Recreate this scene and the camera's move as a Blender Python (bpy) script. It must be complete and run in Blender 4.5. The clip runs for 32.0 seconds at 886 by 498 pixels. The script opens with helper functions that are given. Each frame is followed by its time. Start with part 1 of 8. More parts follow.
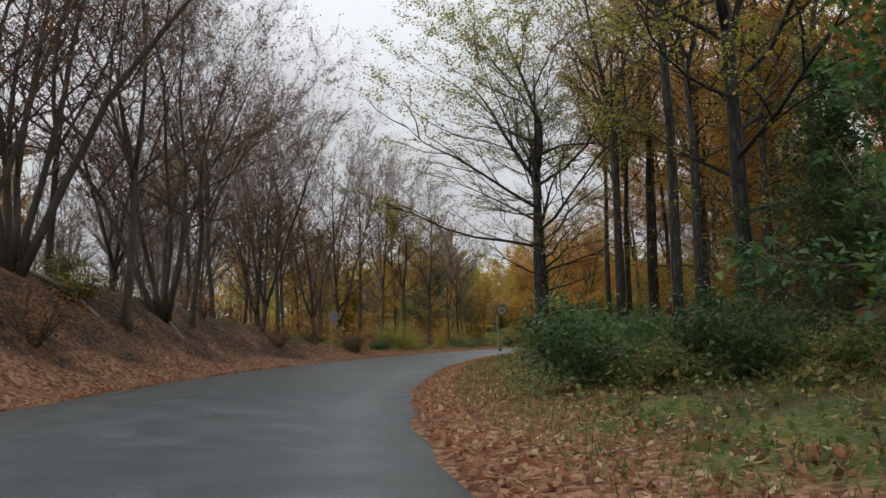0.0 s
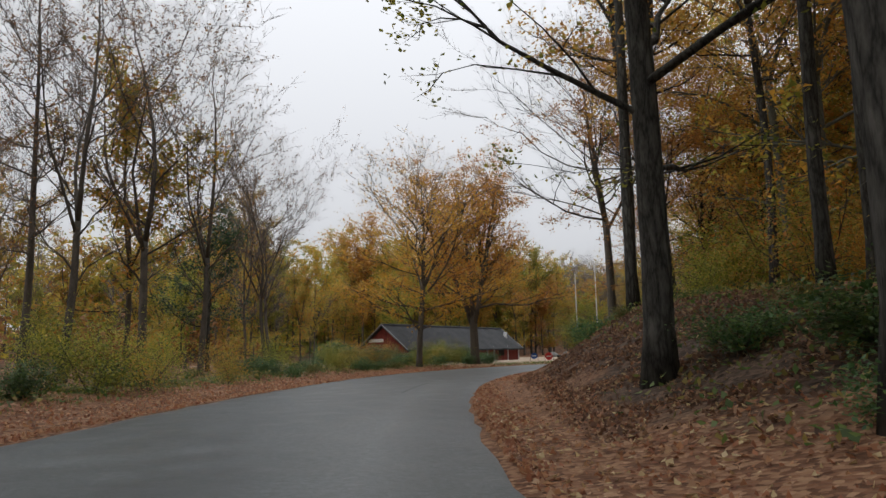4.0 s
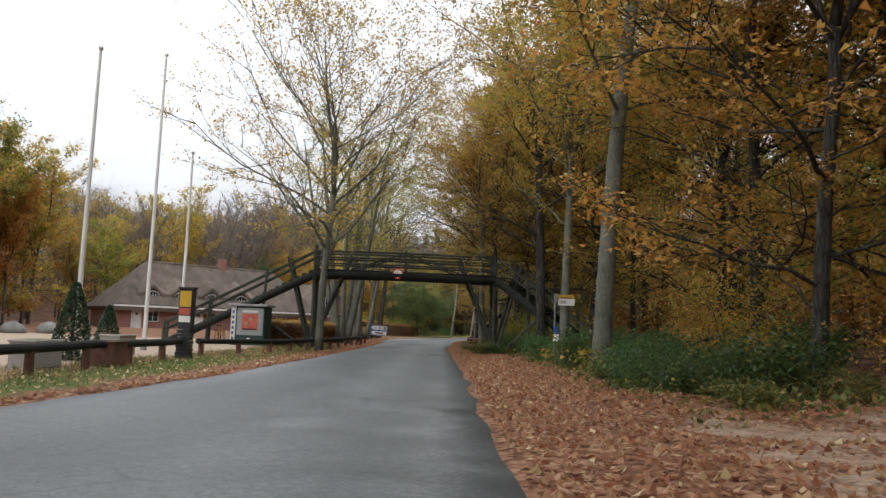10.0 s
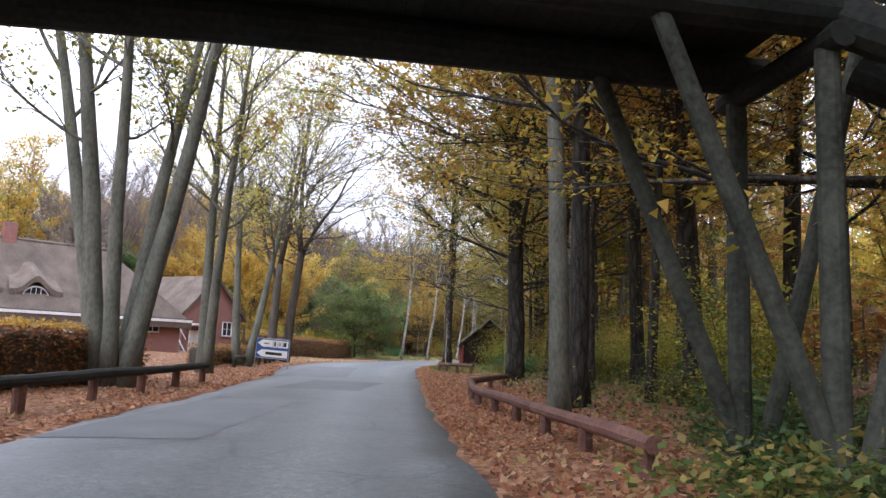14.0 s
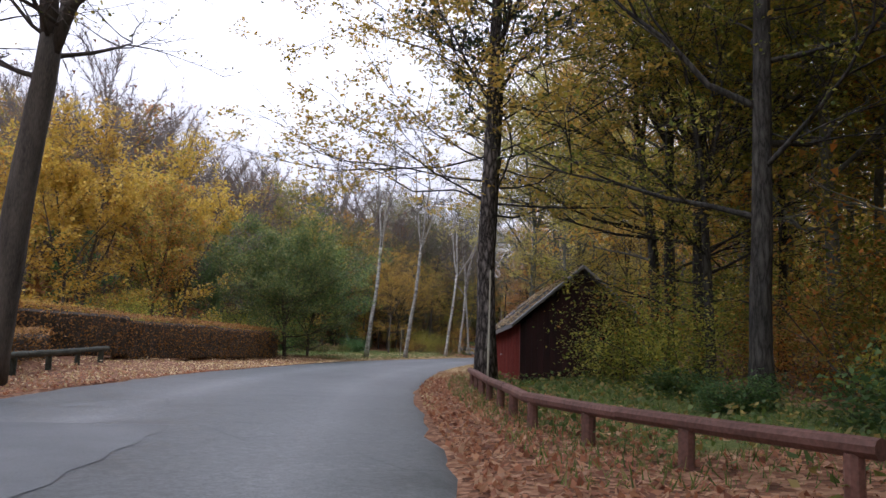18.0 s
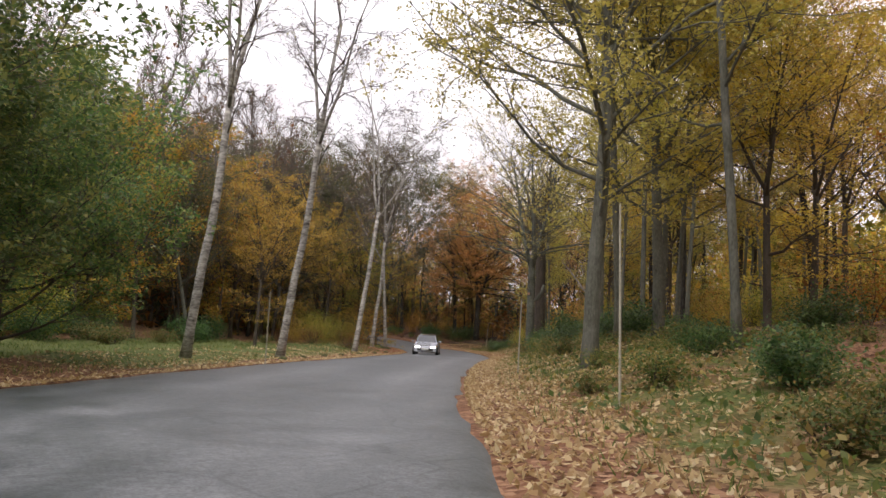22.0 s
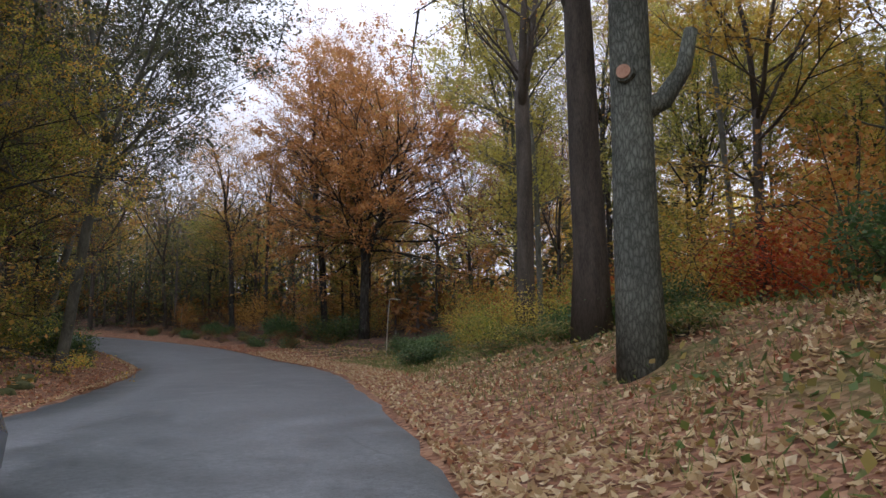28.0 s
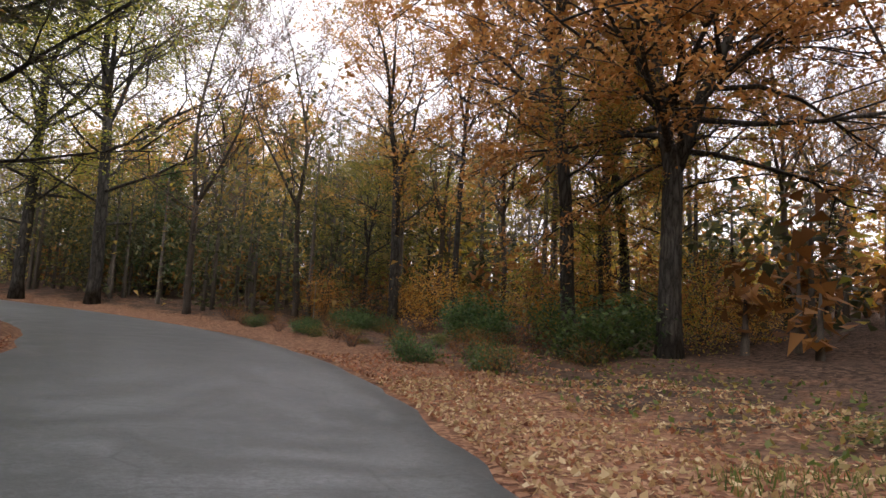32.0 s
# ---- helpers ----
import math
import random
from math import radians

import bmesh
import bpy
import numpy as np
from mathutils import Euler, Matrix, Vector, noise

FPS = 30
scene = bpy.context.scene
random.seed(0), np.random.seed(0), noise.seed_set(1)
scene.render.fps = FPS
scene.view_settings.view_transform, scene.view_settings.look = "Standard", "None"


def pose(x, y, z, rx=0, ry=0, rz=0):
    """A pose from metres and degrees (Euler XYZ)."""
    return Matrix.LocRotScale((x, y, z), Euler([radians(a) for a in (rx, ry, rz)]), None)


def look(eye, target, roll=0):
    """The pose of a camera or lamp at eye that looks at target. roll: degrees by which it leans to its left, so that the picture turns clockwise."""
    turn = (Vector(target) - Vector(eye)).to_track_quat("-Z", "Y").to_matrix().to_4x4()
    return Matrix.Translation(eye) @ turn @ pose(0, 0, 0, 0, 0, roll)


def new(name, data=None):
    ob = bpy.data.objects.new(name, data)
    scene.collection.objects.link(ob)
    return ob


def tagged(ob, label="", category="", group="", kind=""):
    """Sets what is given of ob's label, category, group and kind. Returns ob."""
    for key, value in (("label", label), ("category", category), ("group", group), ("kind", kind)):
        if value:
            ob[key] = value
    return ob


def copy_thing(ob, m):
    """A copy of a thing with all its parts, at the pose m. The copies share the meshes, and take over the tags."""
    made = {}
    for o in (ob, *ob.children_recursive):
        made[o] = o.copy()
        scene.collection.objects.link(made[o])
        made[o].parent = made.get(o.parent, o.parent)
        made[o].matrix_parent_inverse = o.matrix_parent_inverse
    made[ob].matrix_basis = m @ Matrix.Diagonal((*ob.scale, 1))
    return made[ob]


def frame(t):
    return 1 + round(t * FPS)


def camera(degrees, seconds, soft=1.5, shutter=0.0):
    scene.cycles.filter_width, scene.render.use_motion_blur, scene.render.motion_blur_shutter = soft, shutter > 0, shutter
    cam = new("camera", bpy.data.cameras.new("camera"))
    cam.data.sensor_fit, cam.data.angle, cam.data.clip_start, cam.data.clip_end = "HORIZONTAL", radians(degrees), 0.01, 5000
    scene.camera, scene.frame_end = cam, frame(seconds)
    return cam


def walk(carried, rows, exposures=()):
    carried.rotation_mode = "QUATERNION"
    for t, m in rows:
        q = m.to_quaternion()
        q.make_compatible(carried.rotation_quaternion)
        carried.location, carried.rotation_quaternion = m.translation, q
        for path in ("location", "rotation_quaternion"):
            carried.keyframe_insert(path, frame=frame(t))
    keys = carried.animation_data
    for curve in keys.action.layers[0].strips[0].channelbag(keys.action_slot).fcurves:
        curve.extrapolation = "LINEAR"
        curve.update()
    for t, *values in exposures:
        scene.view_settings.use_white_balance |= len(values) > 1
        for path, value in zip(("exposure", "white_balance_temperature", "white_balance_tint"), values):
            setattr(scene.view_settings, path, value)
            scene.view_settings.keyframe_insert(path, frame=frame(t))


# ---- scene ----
cam = camera(61.10, 32.0, soft=1.5)
PATH = [
    (0.0, (13.155, -55.624, 1.242), (10.214, -46.138, 2.415), -0.69),
    (0.5, (10.491, -50.767, 1.260), (7.557, -41.280, 2.438), -0.17),
    (1.0, (8.207, -45.761, 1.221), (5.344, -36.252, 2.401), -0.24),
    (1.5, (6.351, -40.640, 1.243), (4.172, -30.962, 2.505), -0.83),
    (2.0, (4.762, -35.528, 1.216), (3.078, -25.771, 2.618), -1.10),
    (2.5, (3.424, -30.445, 1.273), (2.135, -20.627, 2.667), -1.63),
    (3.0, (2.328, -25.448, 1.289), (1.401, -15.589, 2.684), -1.69),
    (3.5, (1.423, -20.427, 1.275), (0.946, -10.528, 2.612), -2.20),
    (5.5, (-0.007, 0.029, 1.296), (-0.030, 9.923, 2.751), 2.02),
    (6.0, (-0.110, 5.164, 1.191), (0.311, 15.046, 2.661), 1.35),
    (6.5, (0.026, 10.334, 1.284), (1.000, 20.190, 2.667), 1.74),
    (7.0, (0.409, 15.240, 1.222), (2.085, 25.012, 2.523), 1.89),
    (7.5, (1.034, 20.087, 1.240), (3.315, 29.740, 2.509), 1.93),
    (8.0, (1.948, 24.837, 1.220), (5.124, 34.235, 2.483), 2.14),
    (8.5, (3.259, 29.474, 1.240), (7.271, 38.548, 2.491), 1.93),
    (9.0, (4.920, 33.970, 1.221), (9.588, 42.725, 2.473), 1.81),
    (9.5, (6.873, 38.255, 1.293), (12.055, 46.725, 2.480), 1.90),
    (10.0, (8.964, 42.281, 1.249), (14.478, 50.553, 2.328), 2.08),
    (10.5, (11.181, 46.161, 1.258), (16.932, 54.278, 2.283), 2.17),
    (11.0, (13.466, 49.969, 1.278), (19.480, 57.900, 2.247), 2.26),
    (11.5, (15.875, 53.722, 1.280), (21.976, 61.594, 2.178), 2.23),
    (12.0, (18.349, 57.512, 1.261), (24.501, 65.343, 2.162), 2.33),
    (12.5, (20.879, 61.329, 1.233), (26.993, 69.171, 2.292), 2.49),
    (13.0, (23.456, 65.158, 1.206), (29.522, 73.013, 2.434), 2.14),
    (13.5, (26.105, 69.106, 1.193), (32.149, 76.964, 2.506), 2.24),
    (14.0, (28.757, 73.024, 1.202), (34.853, 80.832, 2.564), 2.40),
    (14.5, (31.416, 76.897, 1.155), (37.582, 84.617, 2.699), 1.97),
    (16.5, (41.918, 92.228, 1.334), (48.376, 99.767, 2.540), 2.50),
    (17.0, (44.603, 95.954, 1.274), (51.051, 103.504, 2.460), 2.32),
    (17.5, (47.304, 99.627, 1.277), (53.732, 107.206, 2.393), 2.25),
    (18.0, (49.946, 103.268, 1.220), (56.425, 110.777, 2.500), 2.01),
    (18.5, (52.546, 106.950, 1.293), (59.114, 114.331, 2.842), 1.97),
    (19.0, (55.094, 110.598, 1.227), (61.651, 117.977, 2.827), 1.75),
    (19.5, (57.764, 114.146, 1.136), (64.366, 121.493, 2.694), 1.90),
    (20.0, (60.451, 117.660, 1.179), (67.247, 124.841, 2.678), 2.40),
    (20.5, (63.160, 121.034, 1.257), (70.072, 128.128, 2.637), 2.94),
    (21.0, (65.983, 124.216, 1.200), (73.020, 131.197, 2.524), 2.91),
    (21.5, (68.894, 127.295, 1.206), (76.239, 133.956, 2.501), 3.14),
    (22.0, (71.956, 130.258, 1.208), (79.444, 136.779, 2.394), 2.86),
    (22.5, (75.135, 133.181, 1.214), (82.692, 139.657, 2.188), 2.63),
    (23.0, (78.313, 136.086, 1.241), (85.934, 142.505, 2.092), 2.68),
    (23.5, (81.506, 138.970, 1.212), (89.295, 145.192, 2.002), 2.28),
    (24.0, (84.745, 141.826, 1.179), (92.770, 147.744, 1.930), 2.20),
    (24.5, (88.052, 144.578, 1.266), (96.223, 150.300, 1.961), 1.93),
    (25.0, (91.424, 147.192, 1.215), (99.699, 152.773, 1.845), 1.71),
    (25.5, (94.827, 149.718, 1.238), (103.268, 155.051, 1.804), 1.57),
    (27.5, (108.909, 158.984, 1.291), (117.380, 164.199, 2.307), -0.28),
    (28.0, (112.204, 161.604, 1.236), (120.583, 166.934, 2.408), -0.79),
    (28.5, (115.401, 164.311, 1.213), (123.597, 169.902, 2.463), -0.62),
    (29.0, (118.537, 167.074, 1.233), (126.594, 172.857, 2.508), -0.18),
    (29.5, (121.623, 169.852, 1.276), (129.566, 175.789, 2.569), 0.38),
    (30.0, (124.646, 172.662, 1.257), (132.451, 178.771, 2.591), 1.00),
    (30.5, (127.591, 175.503, 1.282), (135.252, 181.802, 2.562), 1.55),
    (31.0, (130.461, 178.396, 1.277), (137.859, 185.013, 2.494), 1.99),
    (31.5, (133.289, 181.378, 1.302), (140.375, 188.340, 2.453), 2.28),
    (32.0, (136.053, 184.487, 1.248), (142.639, 191.902, 2.527), 2.77),
]
walk(cam, [(t, look(eye, target, roll)) for t, eye, target, roll in PATH],
     [(0.0, -0.85, 6340, 10), (3.0, -0.83, 6340, 10), (6.0, -0.87, 6340, 10), (7.0, -0.84, 6500, 11), (8.0, -0.8, 6650, 12), (9.0, -0.7, 6450, 11), (10.0, -0.35, 6240, 10), (11.0, -0.17, 6190, 11), (12.5, -0.06, 5940, 12), (14.0, 0.4, 5740, 18), (15.5, 0.08, 5760, 18), (17.0, -0.24, 5800, 19), (18.0, -0.24, 5800, 21),
      (19.0, -0.55, 5740, 18), (20.0, -0.12, 5940, 17), (21.0, -0.42, 6290, 18), (22.0, -0.14, 6650, 20), (23.5, -0.14, 6600, 18), (25.5, -0.1, 6050, 17), (28.0, -0.32, 5750, 19), (29.0, -0.34, 5950, 19), (30.0, -0.45, 6300, 19), (31.0, -0.02, 6300, 20), (32.0, 0.24, 6550, 21)])

# ---------------------------------------------------------------- world and light
world = bpy.data.worlds.new("overcast_sky")
scene.world = world
world.use_nodes = True
wn, wl = world.node_tree.nodes, world.node_tree.links
wn.clear()
SUN_EL, SUN_AZ = radians(38), radians(250)
sky = wn.new("ShaderNodeTexSky")
sky.sky_type, sky.sun_disc, sky.sun_elevation, sky.sun_rotation = "NISHITA", False, SUN_EL, SUN_AZ
sky.dust_density, sky.ozone_density = 3.0, 1.0
grey = wn.new("ShaderNodeHueSaturation")
grey.inputs["Saturation"].default_value = 0.16
cloud = wn.new("ShaderNodeMix")
cloud.data_type = "RGBA"
cloud.inputs[0].default_value = 0.72
cloud.inputs[7].default_value = (11.4, 11.5, 11.8, 1)
# an overcast sky is brighter overhead than at the horizon
sky_at = wn.new("ShaderNodeTexCoord")
sky_up = wn.new("ShaderNodeSeparateXYZ")
lift = wn.new("ShaderNodeMapRange")
lift.inputs["To Min"].default_value, lift.inputs["To Max"].default_value = 1.0, 3.0
overhead = wn.new("ShaderNodeVectorMath")
overhead.operation = "SCALE"
wl.new(sky_at.outputs["Generated"], sky_up.inputs[0])
wl.new(sky_up.outputs["Z"], lift.inputs["Value"])
wl.new(cloud.outputs[2], overhead.inputs[0])
wl.new(lift.outputs[0], overhead.inputs["Scale"])
bg = wn.new("ShaderNodeBackground")
bg.inputs["Strength"].default_value = 0.1
wo = wn.new("ShaderNodeOutputWorld")
wl.new(sky.outputs[0], grey.inputs["Color"])
wl.new(grey.outputs[0], cloud.inputs[6])
wl.new(overhead.outputs[0], bg.inputs["Color"])
wl.new(bg.outputs[0], wo.inputs["Surface"])
sun = new("sun", bpy.data.lights.new("sun", "SUN"))
sun.data.energy, sun.data.angle, sun.data.color = 0.6, radians(35), (1.0, 0.96, 0.9)
sun.matrix_world = look((0, 0, 60), (60 * math.cos(SUN_EL) * math.sin(SUN_AZ) * -1, 60 * math.cos(SUN_EL) * math.cos(SUN_AZ) * -1, 60 - 60 * math.sin(SUN_EL)))
scene.view_settings.exposure = 0.0

# ---------------------------------------------------------------- materials
MATS = {}


def mat(name, low, high, rough=0.8, scale=6.0, fine=60.0, bump=0.3, metal=0.0, stretch=(1, 1, 1), leafy=False, glow=0.0, dark=0.0, spec=0.3):
    """A procedural surface: two colours mixed by coarse and fine noise, with bump; or leaves whose colour differs from leaf to leaf."""
    if name in MATS:
        return MATS[name]
    m = bpy.data.materials.new(name)
    m.use_nodes = True
    n, l = m.node_tree.nodes, m.node_tree.links
    b = n["Principled BSDF"]
    b.inputs["Roughness"].default_value, b.inputs["Metallic"].default_value = rough, metal
    b.inputs["Specular IOR Level"].default_value = spec
    if leafy:
        b.inputs["Specular IOR Level"].default_value = 0.55
        g = n.new("ShaderNodeNewGeometry")
        ramp = n.new("ShaderNodeValToRGB")
        cols = [low] + list(leafy) + [high]
        el = ramp.color_ramp.elements
        for i, c in enumerate(cols):
            e = el[i] if i < 2 else el.new(0.5)
            e.position, e.color = 0, (*c, 1)
        for i, c in enumerate(cols):
            el[i].position = i / (len(cols) - 1)
        for i, c in enumerate(cols):
            el[i].color = (*c, 1)
        l.new(g.outputs["Random Per Island"], ramp.inputs["Fac"])
        oi = n.new("ShaderNodeObjectInfo")
        hs = n.new("ShaderNodeHueSaturation")
        mr = n.new("ShaderNodeMapRange")
        mr.inputs["To Min"].default_value, mr.inputs["To Max"].default_value = 0.95, 1.35
        l.new(oi.outputs["Random"], mr.inputs["Value"])
        l.new(mr.outputs[0], hs.inputs["Value"])
        mh = n.new("ShaderNodeMapRange")
        mh.inputs["To Min"].default_value, mh.inputs["To Max"].default_value = 0.486, 0.516
        l.new(oi.outputs["Random"], mh.inputs["Value"])
        l.new(mh.outputs[0], hs.inputs["Hue"])
        l.new(ramp.outputs[0], hs.inputs["Color"])
        l.new(hs.outputs[0], b.inputs["Base Color"])
        t = n.new("ShaderNodeBsdfTranslucent")
        l.new(hs.outputs[0], t.inputs["Color"])
        mx = n.new("ShaderNodeMixShader")
        mx.inputs[0].default_value = 0.5
        l.new(b.outputs[0], mx.inputs[1])
        l.new(t.outputs[0], mx.inputs[2])
        l.new(mx.outputs[0], n["Material Output"].inputs["Surface"])
        MATS[name] = m
        return m
    co = n.new("ShaderNodeTexCoord")
    mp = n.new("ShaderNodeMapping")
    mp.inputs["Scale"].default_value = stretch
    l.new(co.outputs["Object"], mp.inputs["Vector"])
    big = n.new("ShaderNodeTexNoise")
    big.inputs["Scale"].default_value, big.inputs["Detail"].default_value = scale, 4
    small = n.new("ShaderNodeTexNoise")
    small.inputs["Scale"].default_value, small.inputs["Detail"].default_value = fine, 3
    l.new(mp.outputs[0], big.inputs["Vector"])
    l.new(mp.outputs[0], small.inputs["Vector"])
    ad = n.new("ShaderNodeMath")
    ad.operation = "MULTIPLY_ADD"
    ad.inputs[1].default_value, ad.inputs[2].default_value = 0.55, -0.02
    l.new(big.outputs["Fac"], ad.inputs[0])
    ad2 = n.new("ShaderNodeMath")
    ad2.operation = "MULTIPLY_ADD"
    ad2.inputs[1].default_value = 0.5
    l.new(small.outputs["Fac"], ad2.inputs[0])
    l.new(ad.outputs[0], ad2.inputs[2])
    ramp = n.new("ShaderNodeValToRGB")
    ramp.color_ramp.elements[0].position, ramp.color_ramp.elements[0].color = 0.33, (*low, 1)
    ramp.color_ramp.elements[1].position, ramp.color_ramp.elements[1].color = 0.68, (*high, 1)
    l.new(ad2.outputs[0], ramp.inputs["Fac"])
    oi = n.new("ShaderNodeObjectInfo")
    mr = n.new("ShaderNodeMapRange")
    mr.inputs["To Min"].default_value, mr.inputs["To Max"].default_value = 0.82, 1.15
    l.new(oi.outputs["Random"], mr.inputs["Value"])
    hs = n.new("ShaderNodeHueSaturation")
    l.new(mr.outputs[0], hs.inputs["Value"])
    l.new(ramp.outputs[0], hs.inputs["Color"])
    l.new(hs.outputs[0], b.inputs["Base Color"])
    if bump:
        bp = n.new("ShaderNodeBump")
        bp.inputs["Strength"].default_value, bp.inputs["Distance"].default_value = bump, 0.03
        l.new(ad2.outputs[0], bp.inputs["Height"])
        l.new(bp.outputs[0], b.inputs["Normal"])
    if glow:
        b.inputs["Emission Color"].default_value, b.inputs["Emission Strength"].default_value = (*high, 1), glow
    MATS[name] = m
    return m


BARK = mat("grey_brown_bark", (0.04, 0.034, 0.027), (0.13, 0.111, 0.088), 0.9, 1.5, 14, 0.7, stretch=(3, 3, 0.6))
BARK_SMOOTH = mat("smooth_beech_bark", (0.07, 0.075, 0.055), (0.2, 0.2, 0.165), 0.85, 1.2, 9, 0.35, stretch=(2, 2, 0.8))
BARK_BIRCH = mat("white_birch_bark", (0.05, 0.045, 0.04), (0.52, 0.5, 0.45), 0.7, 1.6, 5, 0.3, stretch=(1.2, 1.2, 3.0))
TWIG = mat("twig_bark", (0.1, 0.083, 0.068), (0.21, 0.175, 0.145), 0.85, 2, 12, 0.0)
LEAF_ORANGE = mat("copper_orange_leaves", (0.3, 0.12, 0.028), (0.62, 0.38, 0.09), 0.55, leafy=[(0.5, 0.225, 0.04), (0.56, 0.3, 0.055), (0.4, 0.2, 0.045), (0.46, 0.3, 0.08)])
LEAF_COPPER = mat("golden_copper_leaves", (0.34, 0.17, 0.045), (0.64, 0.42, 0.13), 0.55, leafy=[(0.52, 0.28, 0.065), (0.6, 0.34, 0.075), (0.44, 0.24, 0.06), (0.55, 0.36, 0.11)])
LEAF_AMBER = mat("amber_olive_leaves", (0.2, 0.17, 0.035), (0.62, 0.42, 0.1), 0.55, leafy=[(0.36, 0.27, 0.05), (0.52, 0.34, 0.06), (0.3, 0.27, 0.055), (0.5, 0.27, 0.045)])
LEAF_GOLD = mat("golden_yellow_leaves", (0.34, 0.19, 0.03), (0.62, 0.46, 0.1), 0.55, leafy=[(0.52, 0.33, 0.05), (0.38, 0.29, 0.05), (0.56, 0.39, 0.07)])
LEAF_MAPLE = mat("orange_yellow_maple_leaves", (0.42, 0.17, 0.03), (0.16, 0.17, 0.04), 0.5, leafy=[(0.58, 0.25, 0.036), (0.54, 0.33, 0.06), (0.6, 0.29, 0.04), (0.5, 0.31, 0.06), (0.55, 0.23, 0.035)])
LEAF_MIX = mat("turning_beech_leaves", (0.17, 0.175, 0.035), (0.62, 0.3, 0.05), 0.55, leafy=[(0.27, 0.26, 0.045), (0.46, 0.34, 0.06), (0.38, 0.31, 0.06), (0.52, 0.24, 0.04)])
LEAF_OLIVE = mat("olive_green_leaves", (0.095, 0.132, 0.025), (0.477, 0.382, 0.064), 0.55, leafy=[(0.159, 0.191, 0.032), (0.270, 0.265, 0.038), (0.350, 0.323, 0.051)])
LEAF_PALE = mat("pale_yellow_green_leaves", (0.28, 0.25, 0.06), (0.6, 0.52, 0.17), 0.55, leafy=[(0.42, 0.36, 0.08), (0.52, 0.42, 0.1), (0.38, 0.35, 0.07)])
LEAF_GREEN = mat("dark_evergreen_leaves", (0.028, 0.065, 0.022), (0.16, 0.23, 0.06), 0.42, leafy=[(0.05, 0.11, 0.032), (0.075, 0.145, 0.042), (0.06, 0.12, 0.045), (0.11, 0.18, 0.05)])
LEAF_HOLM = mat("yellowing_green_leaves", (0.05, 0.1, 0.03), (0.36, 0.36, 0.09), 0.5, leafy=[(0.08, 0.145, 0.042), (0.12, 0.19, 0.05), (0.1, 0.165, 0.05), (0.22, 0.26, 0.065)])
LEAF_DUSK = mat("dull_green_leaves", (0.035, 0.045, 0.022), (0.15, 0.14, 0.06), 0.55, leafy=[(0.055, 0.07, 0.03), (0.085, 0.095, 0.04), (0.12, 0.11, 0.045)])
LEAF_BRAMBLE = mat("bramble_leaves", (0.048, 0.074, 0.019), (0.318, 0.250, 0.076), 0.55, leafy=[(0.080, 0.125, 0.028), (0.127, 0.162, 0.038), (0.191, 0.132, 0.038)])
LEAF_BARKBROWN = mat("dull_brown_olive_leaves", (0.1, 0.075, 0.025), (0.32, 0.2, 0.06), 0.55, leafy=[(0.18, 0.14, 0.04), (0.26, 0.18, 0.05), (0.2, 0.17, 0.05), (0.34, 0.19, 0.045)])
LEAF_RED = mat("russet_leaves", (0.207, 0.044, 0.015), (0.556, 0.176, 0.038), 0.55, leafy=[(0.382, 0.088, 0.020), (0.477, 0.118, 0.020)])
LEAF_BROWN = mat("dry_brown_leaves", (0.104, 0.048, 0.018), (0.356, 0.178, 0.059), 0.6, leafy=[(0.193, 0.082, 0.024), (0.267, 0.117, 0.036)])
NEEDLES = mat("pine_needles", (0.018, 0.04, 0.018), (0.06, 0.1, 0.045), 0.5, leafy=[(0.03, 0.06, 0.028), (0.045, 0.08, 0.035)])
FALLEN = mat("fallen_leaves", (0.13, 0.055, 0.032), (0.56, 0.38, 0.23), 0.65, leafy=[(0.32, 0.13, 0.065), (0.4, 0.19, 0.095), (0.25, 0.105, 0.055), (0.5, 0.28, 0.14), (0.36, 0.21, 0.125)])
# darker copy of FALLEN: the trees' shade on the right bank, as colour
FALLEN_SHADED = mat("shaded_fallen_leaves", (0.05, 0.026, 0.017), (0.34, 0.21, 0.13), 0.65, leafy=[(0.12, 0.055, 0.034), (0.17, 0.08, 0.047), (0.09, 0.045, 0.03), (0.24, 0.12, 0.07)])
FALLEN_PALE = mat("pale_fallen_leaves", (0.2, 0.12, 0.06), (0.62, 0.52, 0.34), 0.65, leafy=[(0.36, 0.23, 0.11), (0.48, 0.36, 0.19), (0.3, 0.18, 0.09), (0.56, 0.44, 0.25)])
GRASS = mat("grass_blades", (0.050, 0.079, 0.018), (0.229, 0.238, 0.069), 0.6, leafy=[(0.079, 0.126, 0.025), (0.114, 0.172, 0.034), (0.157, 0.172, 0.052)])
RED_WOOD = mat("red_painted_boards", (0.13, 0.022, 0.016), (0.25, 0.045, 0.032), 0.75, 1.5, 25, 0.35, stretch=(3, 3, 0.5))
DARK_WOOD = mat("dark_boards", (0.006, 0.005, 0.005), (0.022, 0.017, 0.015), 0.85, 1.5, 25, 0.35, stretch=(3, 3, 0.5))
# red gable boards with the shade of the foliage put into their colour
RED_WOOD_SHADED = mat("shaded_red_boards", (0.012, 0.006, 0.006), (0.035, 0.011, 0.01), 0.8, 1.5, 25, 0.35, stretch=(3, 3, 0.5))
LOG = mat("weathered_log", (0.018, 0.021, 0.016), (0.085, 0.092, 0.07), 0.9, 1.5, 16, 0.6)
LOG_DARK = mat("dark_wet_timber", (0.007, 0.008, 0.007), (0.028, 0.03, 0.025), 0.85, 1.5, 16, 0.5)
